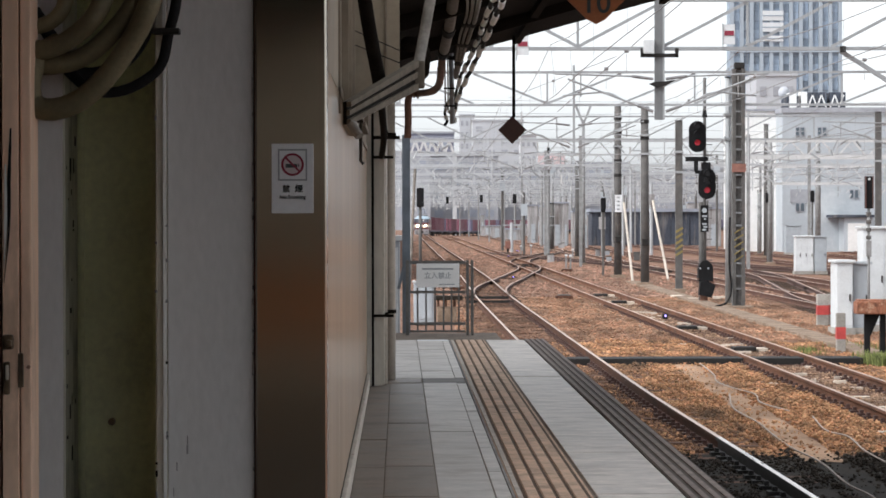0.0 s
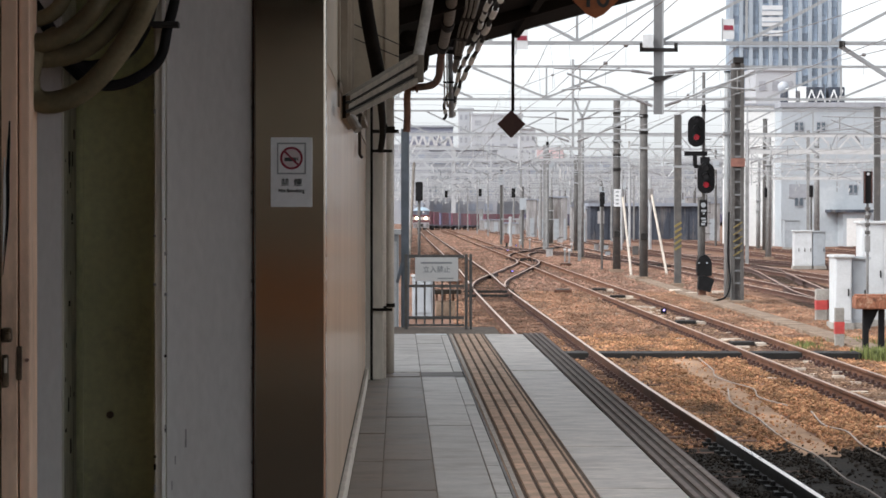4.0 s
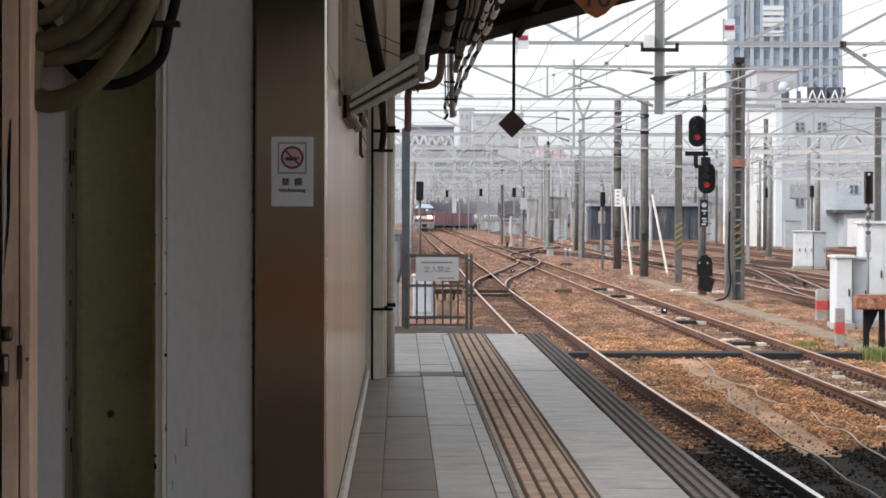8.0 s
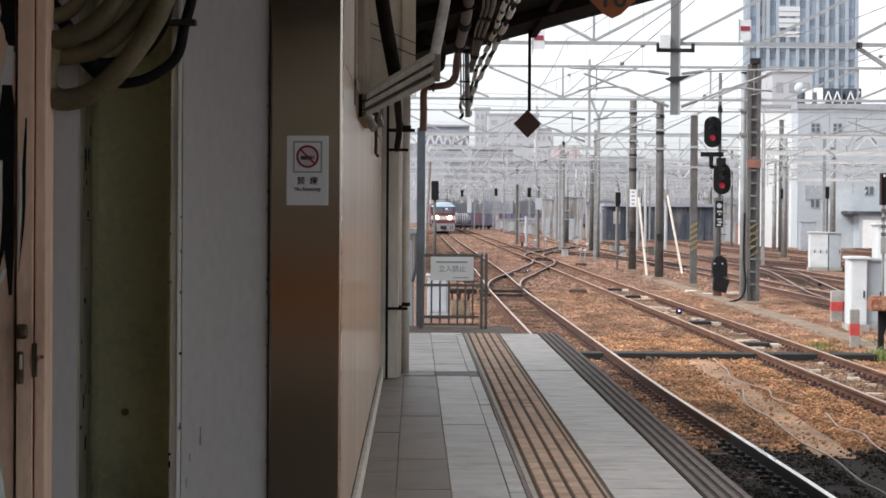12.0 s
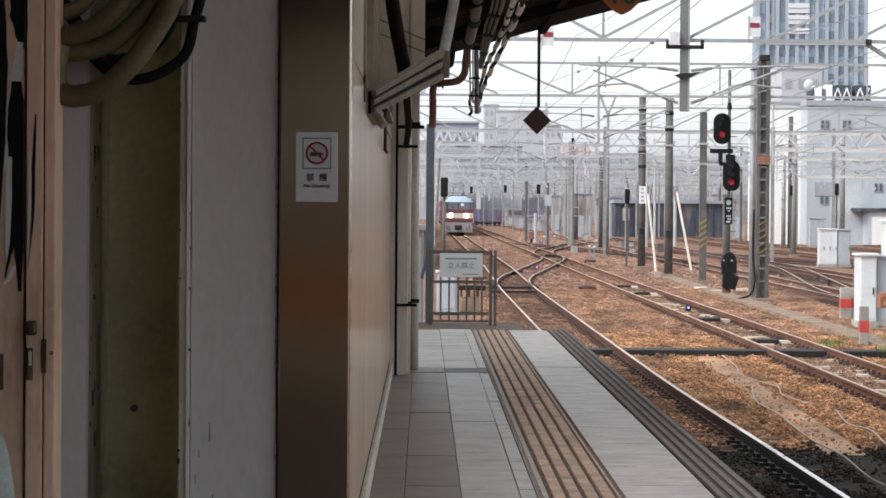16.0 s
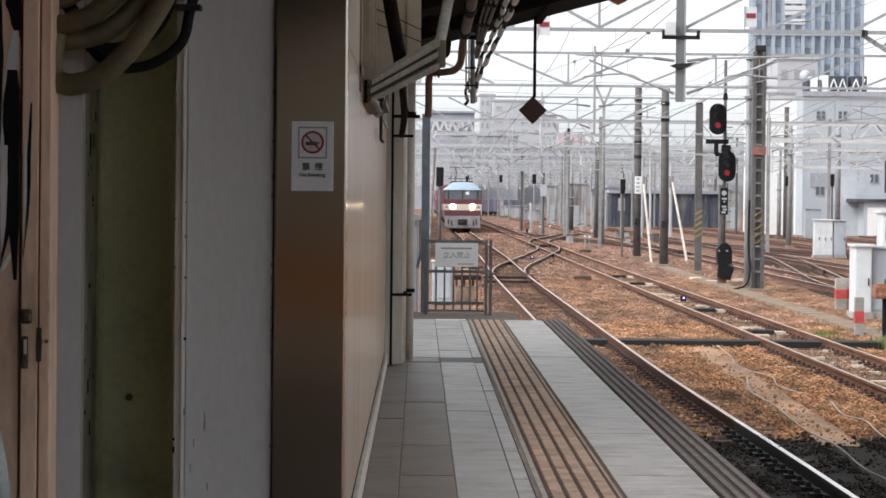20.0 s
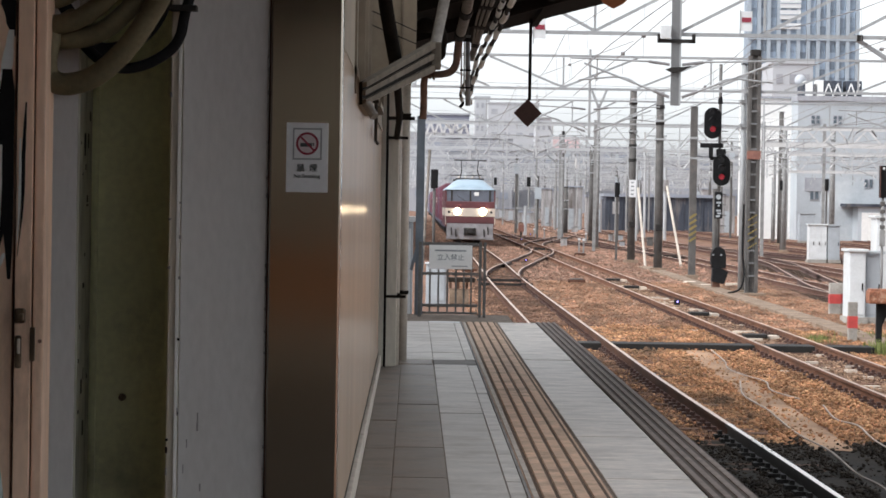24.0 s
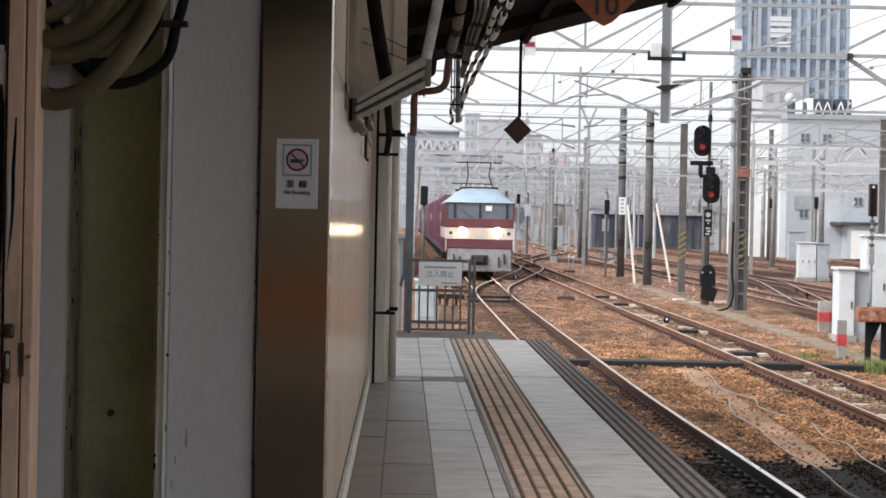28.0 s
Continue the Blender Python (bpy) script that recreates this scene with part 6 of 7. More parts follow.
def yard():
    gantry(59, (9.9, 22.0, 36.0), -2.4, 40, 3.40, 1.62, M_GALV)
    gantry(88, (-2.2, 24.0, 38.0), -2.4, 42, 4.2, 2.1, M_GALV)
    gantry(126, (-2.2, 24.0, 40.0), -2.4, 46, 2.9, 1.75, M_GALV)
    far = (166, 206, 246, 290, 340, 390, 450, 530)
    for k, y in enumerate(far):
        dx = (track_x(0, y))
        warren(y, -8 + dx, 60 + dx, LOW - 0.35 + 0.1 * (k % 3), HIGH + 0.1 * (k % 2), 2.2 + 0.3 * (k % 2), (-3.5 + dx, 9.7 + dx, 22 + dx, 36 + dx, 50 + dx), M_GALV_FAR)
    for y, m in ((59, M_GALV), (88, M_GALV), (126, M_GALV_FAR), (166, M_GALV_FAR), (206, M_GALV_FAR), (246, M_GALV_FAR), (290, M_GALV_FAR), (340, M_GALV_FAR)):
        drop_post(4.95, y, 1.75, 3.34, m, slim=y > 60)
        for x in (14.2, 23.5, 30.9):
            if y > 80:
                drop_post(x, y, 1.9, 3.34, m)
    for k, y in enumerate((126,) + far):
        cross_span(y, -6 + track_x(0, y), 44 + track_x(0, y), 60 + k)
        if y > 126:
            cross_span(y + 19, -6 + track_x(0, y), 44 + track_x(0, y), 80 + k)
    for k, x0 in enumerate(TRACKS):
        overhead_wire(x0, 20, min(600, TRACK_END[k]), 300)
    a, b = P(1340, 318, 228), P(1760, 288, 228)
    warren(228, a.x, b.x, a.z, b.z, 2.0, (a.x + 0.2, b.x - 0.2), M_TRUSS, 0.10)
    a, b = P(1316, 271, 150), P(1700, 241, 150)
    warren(150, a.x, b.x, a.z, b.z, 1.5, (a.x + 0.2, b.x - 0.2), M_TRUSS, 0.10)
    # masts beside the second track
    lattice_mast(9.64, 88, 5.72, 0.26)
    line_mast(9.42, 88.6, 5.5, 0.19, "pale grey pole beside the lattice mast", M_GALV, round_=True)
    line_mast(9.66, 107, 4.83, 0.24, "grey mast with yellow warning stripes", M_POLE, bands=True)
    line_mast(9.35, 118, 5.70, 0.33, "round weathered concrete mast", M_POLE, round_=True)
    line_mast(9.45, 134, 6.36, 0.34, "tall round weathered concrete mast with a white plate", M_POLE, round_=True)
    line_mast(20.6, 172, 5.9, 0.30, "pale mast among the far tracks", M_POLE_PALE, round_=True)
    line_mast(17.35, 112, 5.3, 0.22, "dark mast beside the far tracks", M_POLE)
    pl = thing("mast_plate", (9.45, 133.8, 1.5), "white plate with dark marks on a mast", "plate")
    part("plate", bx(9.31, 9.60, 133.78, 133.81, 1.75, 2.5), M_SIGN_PLATE, pl)
    for k in range(4):
        part("text_bar", bx(9.39, 9.52, 133.77, 133.781, 1.84 + 0.17 * k, 1.91 + 0.17 * k), M_SIGN_GREY, pl)
    strut(P(1118, 490, 124), P(1103, 352, 132), "slanting white strut of a mast")
    strut(P(1181, 487, 126), P(1154, 348, 132), "slanting white strut of a mast")
    strut(P(1292, 470, 100), P(1284, 395, 101), "short white strut by the gantry mast")
    signal_mast()
    post_signal(9.2, 140, 2.42, 0.66)
    p = P(742, 324, 126)
    th = thing("post_signal", (p.x, 126, BED), "dark signal on a grey post beside the running track", "signal", "post signals")
    part("post", tb((p.x, 126, BED - 0.05), (p.x, 126, p.z - 0.7), 0.062, 10), M_POLE, th, smooth=True)
    part("head", bx(p.x - 0.15, p.x + 0.15, 125.85, 126.05, p.z - 0.78, p.z, bevel=0.05), M_BLACK, th)
    part("base", bx(p.x - 0.14, p.x + 0.14, 125.86, 126.14, BED - 0.05, BED + 0.2, bevel=0.02), M_POLE, th)
    for px, py, y, h in ((790, 352, 246, 0.55), (850, 350, 246, 0.6), (909, 352, 246, 0.75), (969, 263, 166, 0.3)):
        p = P(px, py, y)
        small_signal(p.x, p.y, p.z, h, "small dark signal hanging below a gantry")
    def far_post(px, top_px, y, w, label, material=M_POLE_PALE):
        p = P(px, top_px, y)
        return line_mast(p.x, y, p.z, w, label, material, round_=True)

    far_post(1447, 235, 230, 0.42, "pale mast in front of the depot building")
    far_post(1355, 213, 202, 0.34, "grey mast beyond the signal", M_POLE)
    far_post(1343, 330, 215, 0.3, "short pale mast beside the depot building")
    far_post(1020, 278, 200, 0.3, "weathered mast among the far tracks", M_POLE)
    far_post(1031, 205, 170, 0.2, "slim mast among the far tracks")
    far_post(975, 352, 250, 0.4, "stout weathered mast near the huts", M_POLE)
    for px, top, y, h in ((1437, 330, 165, 0.62), (1357, 334, 172, 0.55), (1068, 342, 205, 0.8)):
        p = P(px, top, y)
        post_signal(p.x, y, p.z, h)
    p = P(1537, 305, 67.2)
    th = thing("post_signal", (p.x, 67.2, BED), "narrow dark signal frame on a slim grey post", "signal", "post signals")
    part("post", tb((p.x, 67.2, BED - 0.05), (p.x, 67.2, p.z - 0.6), 0.03, 10), M_POLE_PALE, th, smooth=True)
    hd = part("head", bx(p.x - 0.085, p.x + 0.085, 67.1, 67.25, p.z - 0.70, p.z, bevel=0.012), M_BLACK, th)
    for q in (-0.078, 0.078):
        part("side_flange", bx(p.x + q - 0.012, p.x + q + 0.012, 67.06, 67.1, p.z - 0.70, p.z), M_BROWN_SIGN, hd)
    part("lens", tb((p.x, 67.1, p.z - 0.06), (p.x, 67.09, p.z - 0.06), 0.03, 10), M_CABINET, hd, "small white lens")
    for k in range(4):
        part("fitting", bx(p.x - 0.05, p.x + 0.05, 67.14, 67.26, p.z - 0.86 - 0.17 * k, p.z - 0.78 - 0.17 * k, bevel=0.008), M_POLE, th)
    part("conduit_box", bx(p.x - 0.06, p.x + 0.05, 67.1, 67.2, p.z - 1.75, p.z - 1.4, bevel=0.01), M_POLE_PALE, th)
    # forked bracket on the third gantry
    a, b = P(1031, 180, 125.6), P(1031, 240, 125.6)
    th = thing("forked_bracket", b, "pale forked steel bracket on a gantry", "bracket")
    part("stem", bx(a.x - 0.05, a.x + 0.05, 125.5, 125.7, b.z, P(1031, 212, 125.6).z), M_GALV, th)
    for px in (1018, 1044):
        part("prong", bar(bmesh.new(), P(1031, 212, 125.6), P(px, 180, 125.6), 0.09), M_GALV, th)
    # knee brace of the near gantry mast
    th = thing("knee_brace", P(1575, 145, 59.1), "grey knee brace of the near gantry mast", "brace")
    part("strut", bar(bmesh.new(), P(1486, 82, 59.1), P(1606, 158, 59.1), 0.08), M_GALV, th)
    part("joint_plate", bx(P(1484, 0, 59.1).x, P(1494, 0, 59.1).x, 58.9, 58.94, P(0, 86, 59.1).z, P(0, 75, 59.1).z), M_PLATE, th)
    # feeder wires with beads
    for k, (a, b, beads) in enumerate(((P(985, 190, 88), P(1230, -25, 59), (0.22, 0.45, 0.6)), (P(900, 165, 126), P(1090, 92, 88), (0.5,)), (P(1490, 108, 88), P(1640, 72, 59), (0.35, 0.7)), (P(1180, 200, 126), P(1300, 105, 88), (0.4,)))):
        th = thing("feeder_wire", a, "thin feeder wire with small insulators", "wire", "feeder wires")
        part("wire", tb(a, b, 0.011, 5), M_WIRE, th)
        for u in beads:
            p = a.lerp(b, u)
            part("bead", tb(p - Vector((0.05, 0, 0)), p + Vector((0.05, 0, 0)), 0.045, 8), M_INSUL, th)
            part("tail_wire", tb(p, p - Vector((0, 0, 0.5)), 0.006, 4), M_WIRE, th)
    # dwarf signal and thin stakes by the far points
    p = P(897, 420, 228)
    th = thing("dwarf_signal", (p.x, 228, BED), "low rust-red dwarf signal between the tracks", "signal")
    part("stem", tb((p.x, 228, BED - 0.05), (p.x, 228, p.z - 0.4), 0.08, 8), M_PLATE, th)
    part("head", bx(p.x - 0.2, p.x + 0.2, 227.8, 228.2, p.z - 0.5, p.z + 0.05, bevel=0.06), M_REDDULL, th)
    for px, y in ((920, 215), (938, 222), (962, 210), (1012, 190), (1000, 160), (1008, 158)):
        p = P(px, 0, y)
        th = thing("marker_stake", (p.x, y, BED), "thin pale stake beside the points", "stake", "stakes by the points")
        part("stake", bx(p.x - 0.04, p.x + 0.04, y - 0.04, y + 0.04, BED - 0.05, BED + 0.7), M_POLE_PALE, th)
        part("stake_top", bx(p.x - 0.07, p.x + 0.07, y - 0.05, y + 0.05, BED + 0.6, BED + 0.7), M_CABINET, th)
    # pale slabs of concrete lying about the signal mast
    for px, py, w, d in ((1228, 522, 0.42, 0.5), (1272, 519, 0.38, 0.4), (1197, 517, 0.36, 0.9), (1283, 532, 0.16, 0.5)):
        y = 2.51 * 5474 / (py - 380)
        p = P(px, py, y)
        th = thing("concrete_slab", (p.x, y, BED), "pale concrete slab lying on the gravel", "slab", "slabs on the gravel")
        part("slab", bx(p.x - w / 2, p.x + w / 2, y - d / 2, y + d / 2, BED - 0.06, BED + 0.035, bevel=0.012), M_CONC_SLEEPER, th)
    # crowd of thin posts, boxes and drop arms in the depth of the yard
    rnd = random.Random(77)
    for k in range(54):
        y = rnd.uniform(200, 430)
        px = rnd.uniform(872, 1085) if k < 36 else rnd.uniform(1090, 1330)
        top = rnd.choice((rnd.uniform(300, 345), rnd.uniform(345, 392), rnd.uniform(250, 300)))
        p = P(px, top, y)
        if min(abs(p.x - t) for t in TRACKS) < 1.6:
            p.x += 1.9
        th = thing("yard_post", (p.x, y, BED), "slim weathered post in the depth of the yard", "post", "slim posts of the yard")
        part("shaft", tb((p.x, y, BED - 0.05), (p.x, y, p.z), rnd.uniform(0.05, 0.13), 8), rnd.choice((M_POLE, M_POLE, M_POLE_PALE, M_POLE_PALE, M_GALV_FAR)), th)
        if k % 2:
            part("box", bx(p.x - 0.22, p.x + 0.22, y - 0.3, y - 0.15, max(BED + 0.2, p.z - 1.6), max(BED + 0.9, p.z - 0.8)), rnd.choice((M_CABGREY, M_HUT, M_BLD_WHITE)), th)
        else:
            part("arm", bx(p.x - 0.7, p.x + 0.7, y - 0.05, y + 0.05, p.z - 0.25, p.z - 0.15), M_GALV, th)
    for k in range(16):
        y = rnd.uniform(170, 330)
        p = P(rnd.uniform(890, 1090), 0, y)
        if min(abs(p.x - t) for t in TRACKS) < 1.5:
            p.x += 1.8
        h, w = rnd.uniform(0.2, 0.5), rnd.uniform(0.2, 0.4)
        th = thing("low_track_box", (p.x, y, BED), "low box among the far points", "box", "low boxes among the points")
        part("case", bx(p.x - w / 2, p.x + w / 2, y, y + 0.4, BED - 0.05, BED + h, bevel=0.03), rnd.choice((M_CABGREY, M_HUT, M_POLE, M_HUT)), th)
        part("lid", bx(p.x - w / 2 - 0.03, p.x + w / 2 + 0.03, y - 0.03, y + 0.43, BED + h, BED + h + 0.05), M_POLE, th)
    # red and white plates on the near gantry
    for px, py in ((1292, 51), (925, 70)):
        p = P(px, py, 58.7)
        th = thing("boundary_plate", p, "white plate with a red band on the gantry", "plate", "red and white plates")
        part("plate", bx(p.x - 0.11, p.x + 0.11, 58.93, 58.95, p.z - 0.2, p.z + 0.18), M_CABINET, th)
        part("red_band", bx(p.x - 0.09, p.x + 0.09, 58.92, 58.93, p.z - 0.03, p.z + 0.06), M_SIGN_RED, th)
        part("holder", bx(p.x - 0.13, p.x - 0.11, 58.92, 58.95, p.z - 0.3, p.z + 0.2), M_GALV, th)
    p = P(1147, 75, 58.8)
    th = thing("junction_box", p, "light grey box on the gantry beam", "box")
    part("case", bx(p.x - 0.1, p.x + 0.1, 58.75, 58.9, p.z - 0.12, p.z + 0.13, bevel=0.01), M_CABINET, th)
    # cabinets and posts on the far side
    # one white cabinet: lit and shaded faces made as white and grey boxes
    cabinet(9.62, 9.98, 68.0, 1.0, 0.48, M_CABINET, "lit face of a white track-side cabinet, built as a white box", seams=1)
    cabinet(9.985, 10.36, 68.1, 0.9, 0.44, M_CABGREY, "shaded face of the white track-side cabinet, built as a grey box", seams=1)
    cabinet(10.5, 11.5, 70.0, 0.9, 1.22, M_CABINET, "tall white track-side cabinet", seams=2)
    cabinet(18.2, 19.02, 142, 0.8, 0.62, M_CABINET, "white twin-door cabinet far across the tracks", seams=3)
    cabinet(19.06, 19.62, 142, 0.8, 0.60, M_CABGREY, "grey cabinet far across the tracks", seams=1)
    cabinet(27.5, 28.6, 220, 1.0, 0.95, M_CABGREY, "grey cabinet with a peaked top by the far wall", seams=1)
    marker_post(10.12, 74, -0.36, 0.26, "stout concrete post with a red band")
    marker_post(10.38, 74.3, -0.36, 0.16, "small post with a red band")
    marker_post(8.42, 59.0, -0.35, 0.17, "concrete post with a red band beside the track")
    buffer_frame()
    weeds(8.42, 54.0, 0.16, 0.6, 800, 0.17, 4)
    weeds(9.3, 60.5, 0.4, 1.2, 120, 0.10, 5)
    weeds(7.7, 58.5, 0.15, 0.6, 120, 0.10, 6)


# ---- buildings ----
def window_pair(wall, x, y, z, w, h):
    for s in (-0.62, 0.62):
        f = part("window", bx(x + s * w - w / 2, x + s * w + w / 2, y - 0.06, y + 0.05, z, z + h), M_BLD_PALE, wall)
        part("pane", bx(x + s * w - w * 0.38, x + s * w + w * 0.38, y - 0.075, y - 0.061, z + 0.08, z + h - 0.08), M_DARKWIN, f)


def yard_building():
    y, s = 240.0, 240.0 / 5474
    X = lambda px: (px - 706) * s
    Z = lambda py: 1.45 + (380 - py) * s
    th = thing("depot_building", (X(1480), y, BED), "white three-storey depot building beside the yard", "building", "buildings beyond the yard")
    part("wall", bx(X(1384), X(1680), y, y + 14, BED - 0.1, Z(192)), M_BLD_WHITE, th)
    part("roof", bx(X(1382), X(1682), y - 0.2, y + 14, Z(192), Z(183)), M_BLD_PALE, th)
    # wing's sunlit brightness put into a whiter paint than the front
    part("side_wing", bx(X(1318), X(1384), y + 4, y + 16, BED - 0.1, Z(186)), M_WHITE, th)
    part("wing_roof", bx(X(1316), X(1383.5), y + 3.8, y + 16, Z(186), Z(182)), M_BLD_PALE, th)
    for px, py in ((1415, 234), (1454, 234), (1415, 368), (1511, 345)):
        window_pair(th, X(px), y, Z(py), 7 * s, 17 * s)
    part("grey_panel", bx(X(1398), X(1440), y - 0.08, y, Z(352), Z(328)), M_BLD_PALE, th)
    pc = part("porch", bx(X(1484), X(1534), y - 3.0, y, BED - 0.1, Z(378)), M_BLD_WHITE, th)
    part("porch_roof", bx(X(1462), X(1536), y - 3.3, y, Z(378), Z(373)), M_SHED, pc)
    part("porch_door", bx(X(1490), X(1522), y - 3.06, y - 3.0, BED, Z(388)), M_WHITE, pc)
    for a, b, t, m in ((1396, 1404, 160, M_SHED), (1405, 1418, 154, M_WHITE), (1419, 1424, 160, M_SHED), (1426, 1437, 152, M_WHITE), (1438, 1470, 153, M_SHED), (1478, 1506, 153, M_SHED)):
        part("rooftop_unit", bx(X(a), X(b), y + 3, y + 5, Z(183), Z(t)), m, th)
    for k, a in enumerate((1438, 1446, 1454, 1462, 1478, 1486, 1494)):
        z0, z1 = (180, 158) if k % 2 == 0 else (158, 180)
        part("roof_brace", bar(bmesh.new(), (X(a), y + 2.8, Z(z0)), (X(a + 8), y + 2.8, Z(z1)), 0.10), M_WHITE, th)
    d = thing("rooftop_tank", P(1387, 174, y + 8), "white round rooftop tank", "tank")
    bm = bmesh.new()
    bmesh.ops.create_uvsphere(bm, u_segments=20, v_segments=12, radius=10.5 * s)
    bmesh.ops.translate(bm, verts=bm.verts, vec=P(1387, 156, y + 8))
    part("ball", bm, M_BLD_HAZE, d, smooth=True)
    part("stand", tb(P(1387, 178, y + 8), P(1387, 165, y + 8), 0.3, 10), M_BLD_PALE, d)


def tower():
    y, s = 1100.0, 1100.0 / 5474
    X = lambda px: (px - 706) * s
    Z = lambda py: 1.45 + (380 - py) * s
    th = thing("office_tower", (X(1390), y, BED), "tall blue-grey glass office tower with pale vertical fins", "building", "buildings beyond the yard")
    part("shaft", bx(X(1290), X(1489), y, y + 9, BED - 2.5, Z(-250)), M_TOWER, th)
    cols = 11
    w = (1486 - 1294) / cols
    for k in range(cols + 1):
        px = 1294 + k * w
        part("fin", bx(X(px - 3.3), X(px + 3.3), y - 1.4, y, BED, Z(-246)), M_TOWER_FIN, th)
    z = Z(152)
    fh = 15.2 * s
    while z + fh < Z(-240):
        for k in range(cols):
            px = 1294 + (k + 0.5) * w
            if 3 <= k <= 4 and Z(68) < z + fh / 2 < Z(8):
                continue
            part("window", bx(X(px - 4.9), X(px + 4.9), y - 0.35, y + 0.1, z + 0.16, z + fh), M_TOWER_GLASS, th)
        z += fh
    op = part("high_opening", bx(X(1346), X(1387), y - 0.4, y + 0.1, Z(68), Z(8)), M_TOWER_GLASS, th, "tall glazed opening in the tower front")
    for p0, p1 in ((29, 12), (49, 33), (66, 56)):
        part("bright_bay", bx(X(1348), X(1385), y - 1.6, y - 0.4, Z(p0), Z(p1)), M_CABINET, op, "bright bay of the opening")
        part("bay_line", bx(X(1348), X(1385), y - 1.75, y - 1.6, Z((p0 + p1) / 2 + 0.8), Z((p0 + p1) / 2 - 0.8)), M_TOWER, op)
    for py in (82, -150):
        part("belt", bx(X(1290), X(1489), y - 1.6, y + 0.1, Z(py + 3.5), Z(py - 3.5)), M_TOWER_FIN, th)


def far_buildings():
    rnd = random.Random(12)
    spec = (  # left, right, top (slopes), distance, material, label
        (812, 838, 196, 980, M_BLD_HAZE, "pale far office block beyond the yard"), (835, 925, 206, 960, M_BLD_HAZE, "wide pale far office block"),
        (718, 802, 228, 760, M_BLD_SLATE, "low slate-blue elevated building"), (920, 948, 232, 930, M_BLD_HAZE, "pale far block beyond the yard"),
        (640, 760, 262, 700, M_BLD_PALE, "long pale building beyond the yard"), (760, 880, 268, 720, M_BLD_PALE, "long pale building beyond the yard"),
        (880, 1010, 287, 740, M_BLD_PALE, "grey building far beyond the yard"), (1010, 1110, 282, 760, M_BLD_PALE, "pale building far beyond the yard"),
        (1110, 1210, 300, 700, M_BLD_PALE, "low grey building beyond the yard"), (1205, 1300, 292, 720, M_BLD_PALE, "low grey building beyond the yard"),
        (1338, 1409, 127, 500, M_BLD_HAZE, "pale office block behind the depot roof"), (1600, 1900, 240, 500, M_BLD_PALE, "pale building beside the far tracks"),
        (400, 640, 250, 700, M_BLD_PALE, "pale building far beyond the yard"))
    for a, b, t, y, m, lab in spec:
        y *= 1.6
        p, q = P(a, t, y), P(b, t, y)
        th = thing("far_building", ((p.x + q.x) / 2, y, BED), lab, "building", "buildings beyond the yard")
        part("wall", bx(p.x, q.x, y, y + 25, BED - 2, p.z), m, th)
        part("roof", bx(p.x - 0.4, q.x + 0.4, y - 0.4, y + 25, p.z, p.z + 0.8), m if m is M_BLD_HAZE else M_BLD_PALE, th)
        n = max(3, int((q.x - p.x) / 5.2))
        w = (q.x - p.x) / n
        z = p.z - 5.2
        while z > BED + 3:
            for k in range(n):
                if rnd.random() < 0.85:
                    part("window", bx(p.x + (k + 0.25) * w, p.x + (k + 0.75) * w, y - 0.15, y + 0.1, z, z + 2.5), M_BLD_PALE if m is M_BLD_HAZE else M_BLD_BLUE, th)
            z -= 5.8
    th = thing("lineside_shed", (-6, 130, BED), "long pale lineside shed beside the running track", "shed", "sheds beyond the tracks")
    part("wall", bx(-12, -1.5, 130, 420, BED - 0.1, 2.6), M_HUT, th)
    part("roof", bx(-12.3, -1.35, 129.7, 420, 2.6, 2.9), M_BLD_BLUE, th)
    for k in range(18):
        part("pilaster", bx(-1.5, -1.44, 132 + 16 * k, 132.5 + 16 * k, BED, 2.6), M_BLD_WHITE, th)
    for k in range(4):
        part("window", bx(-9.5 + 2.0 * k, -8.3 + 2.0 * k, 129.94, 130.05, 0.4, 1.6), M_DARKWIN, th)
    th = thing("truss_footbridge", P(770, 262, 735), "white lattice truss of a far footbridge", "bridge")
    for py in (240, 263):
        a, b = P(722, py, 735), P(803, py, 735)
        part("chord", bx(a.x, b.x, 735, 735.4, a.z - 0.25, a.z + 0.25), M_GALV_FAR, th)
    for k in range(5):
        a, t, b = P(726 + 15 * k, 263, 735), P(733.5 + 15 * k, 240, 735), P(741 + 15 * k, 263, 735)
        part("diagonal", bar(bmesh.new(), a, t, 0.5), M_TRUSS, th)
        part("diagonal", bar(bmesh.new(), t, b, 0.5), M_TRUSS, th)
    for px in (722, 803):
        a = P(px, 263, 735)
        part("pier", bx(a.x - 0.5, a.x + 0.5, 735, 736, BED - 1.6, a.z), M_GALV_FAR, th)
    th = thing("equipment_box", (-0.3, 44, BED), "pale grey equipment box beyond the platform end", "box")
    part("body", bx(-0.75, 0.0, 44, 44.8, BED - 0.05, 1.15, bevel=0.02), M_CABGREY, th)
    part("lid", bx(-0.80, 0.03, 43.95, 44.85, 1.15, 1.22), M_CABINET, th)
    part("door", bx(-0.40, -0.03, 43.98, 44.0, -0.8, 1.05), M_CABINET, th)
    p = P(974, 275, 600)
    th = thing("roof_billboard", p, "faded red billboard on a far roof", "billboard")
    part("board", bx(p.x - 2.6, p.x + 2.6, 600, 600.3, p.z - 1.0, p.z + 1.2), M_PINK, th)
    part("stand", bx(p.x - 0.2, p.x + 0.2, 600.3, 600.6, BED - 1.2, p.z - 1.0), M_GALV_FAR, th)
    # long dark sheds and pale huts at the far edge of the yard
    th = thing("storage_shed", (24, 300, BED), "long dark blue-grey shed beyond the tracks", "shed", "sheds beyond the tracks")
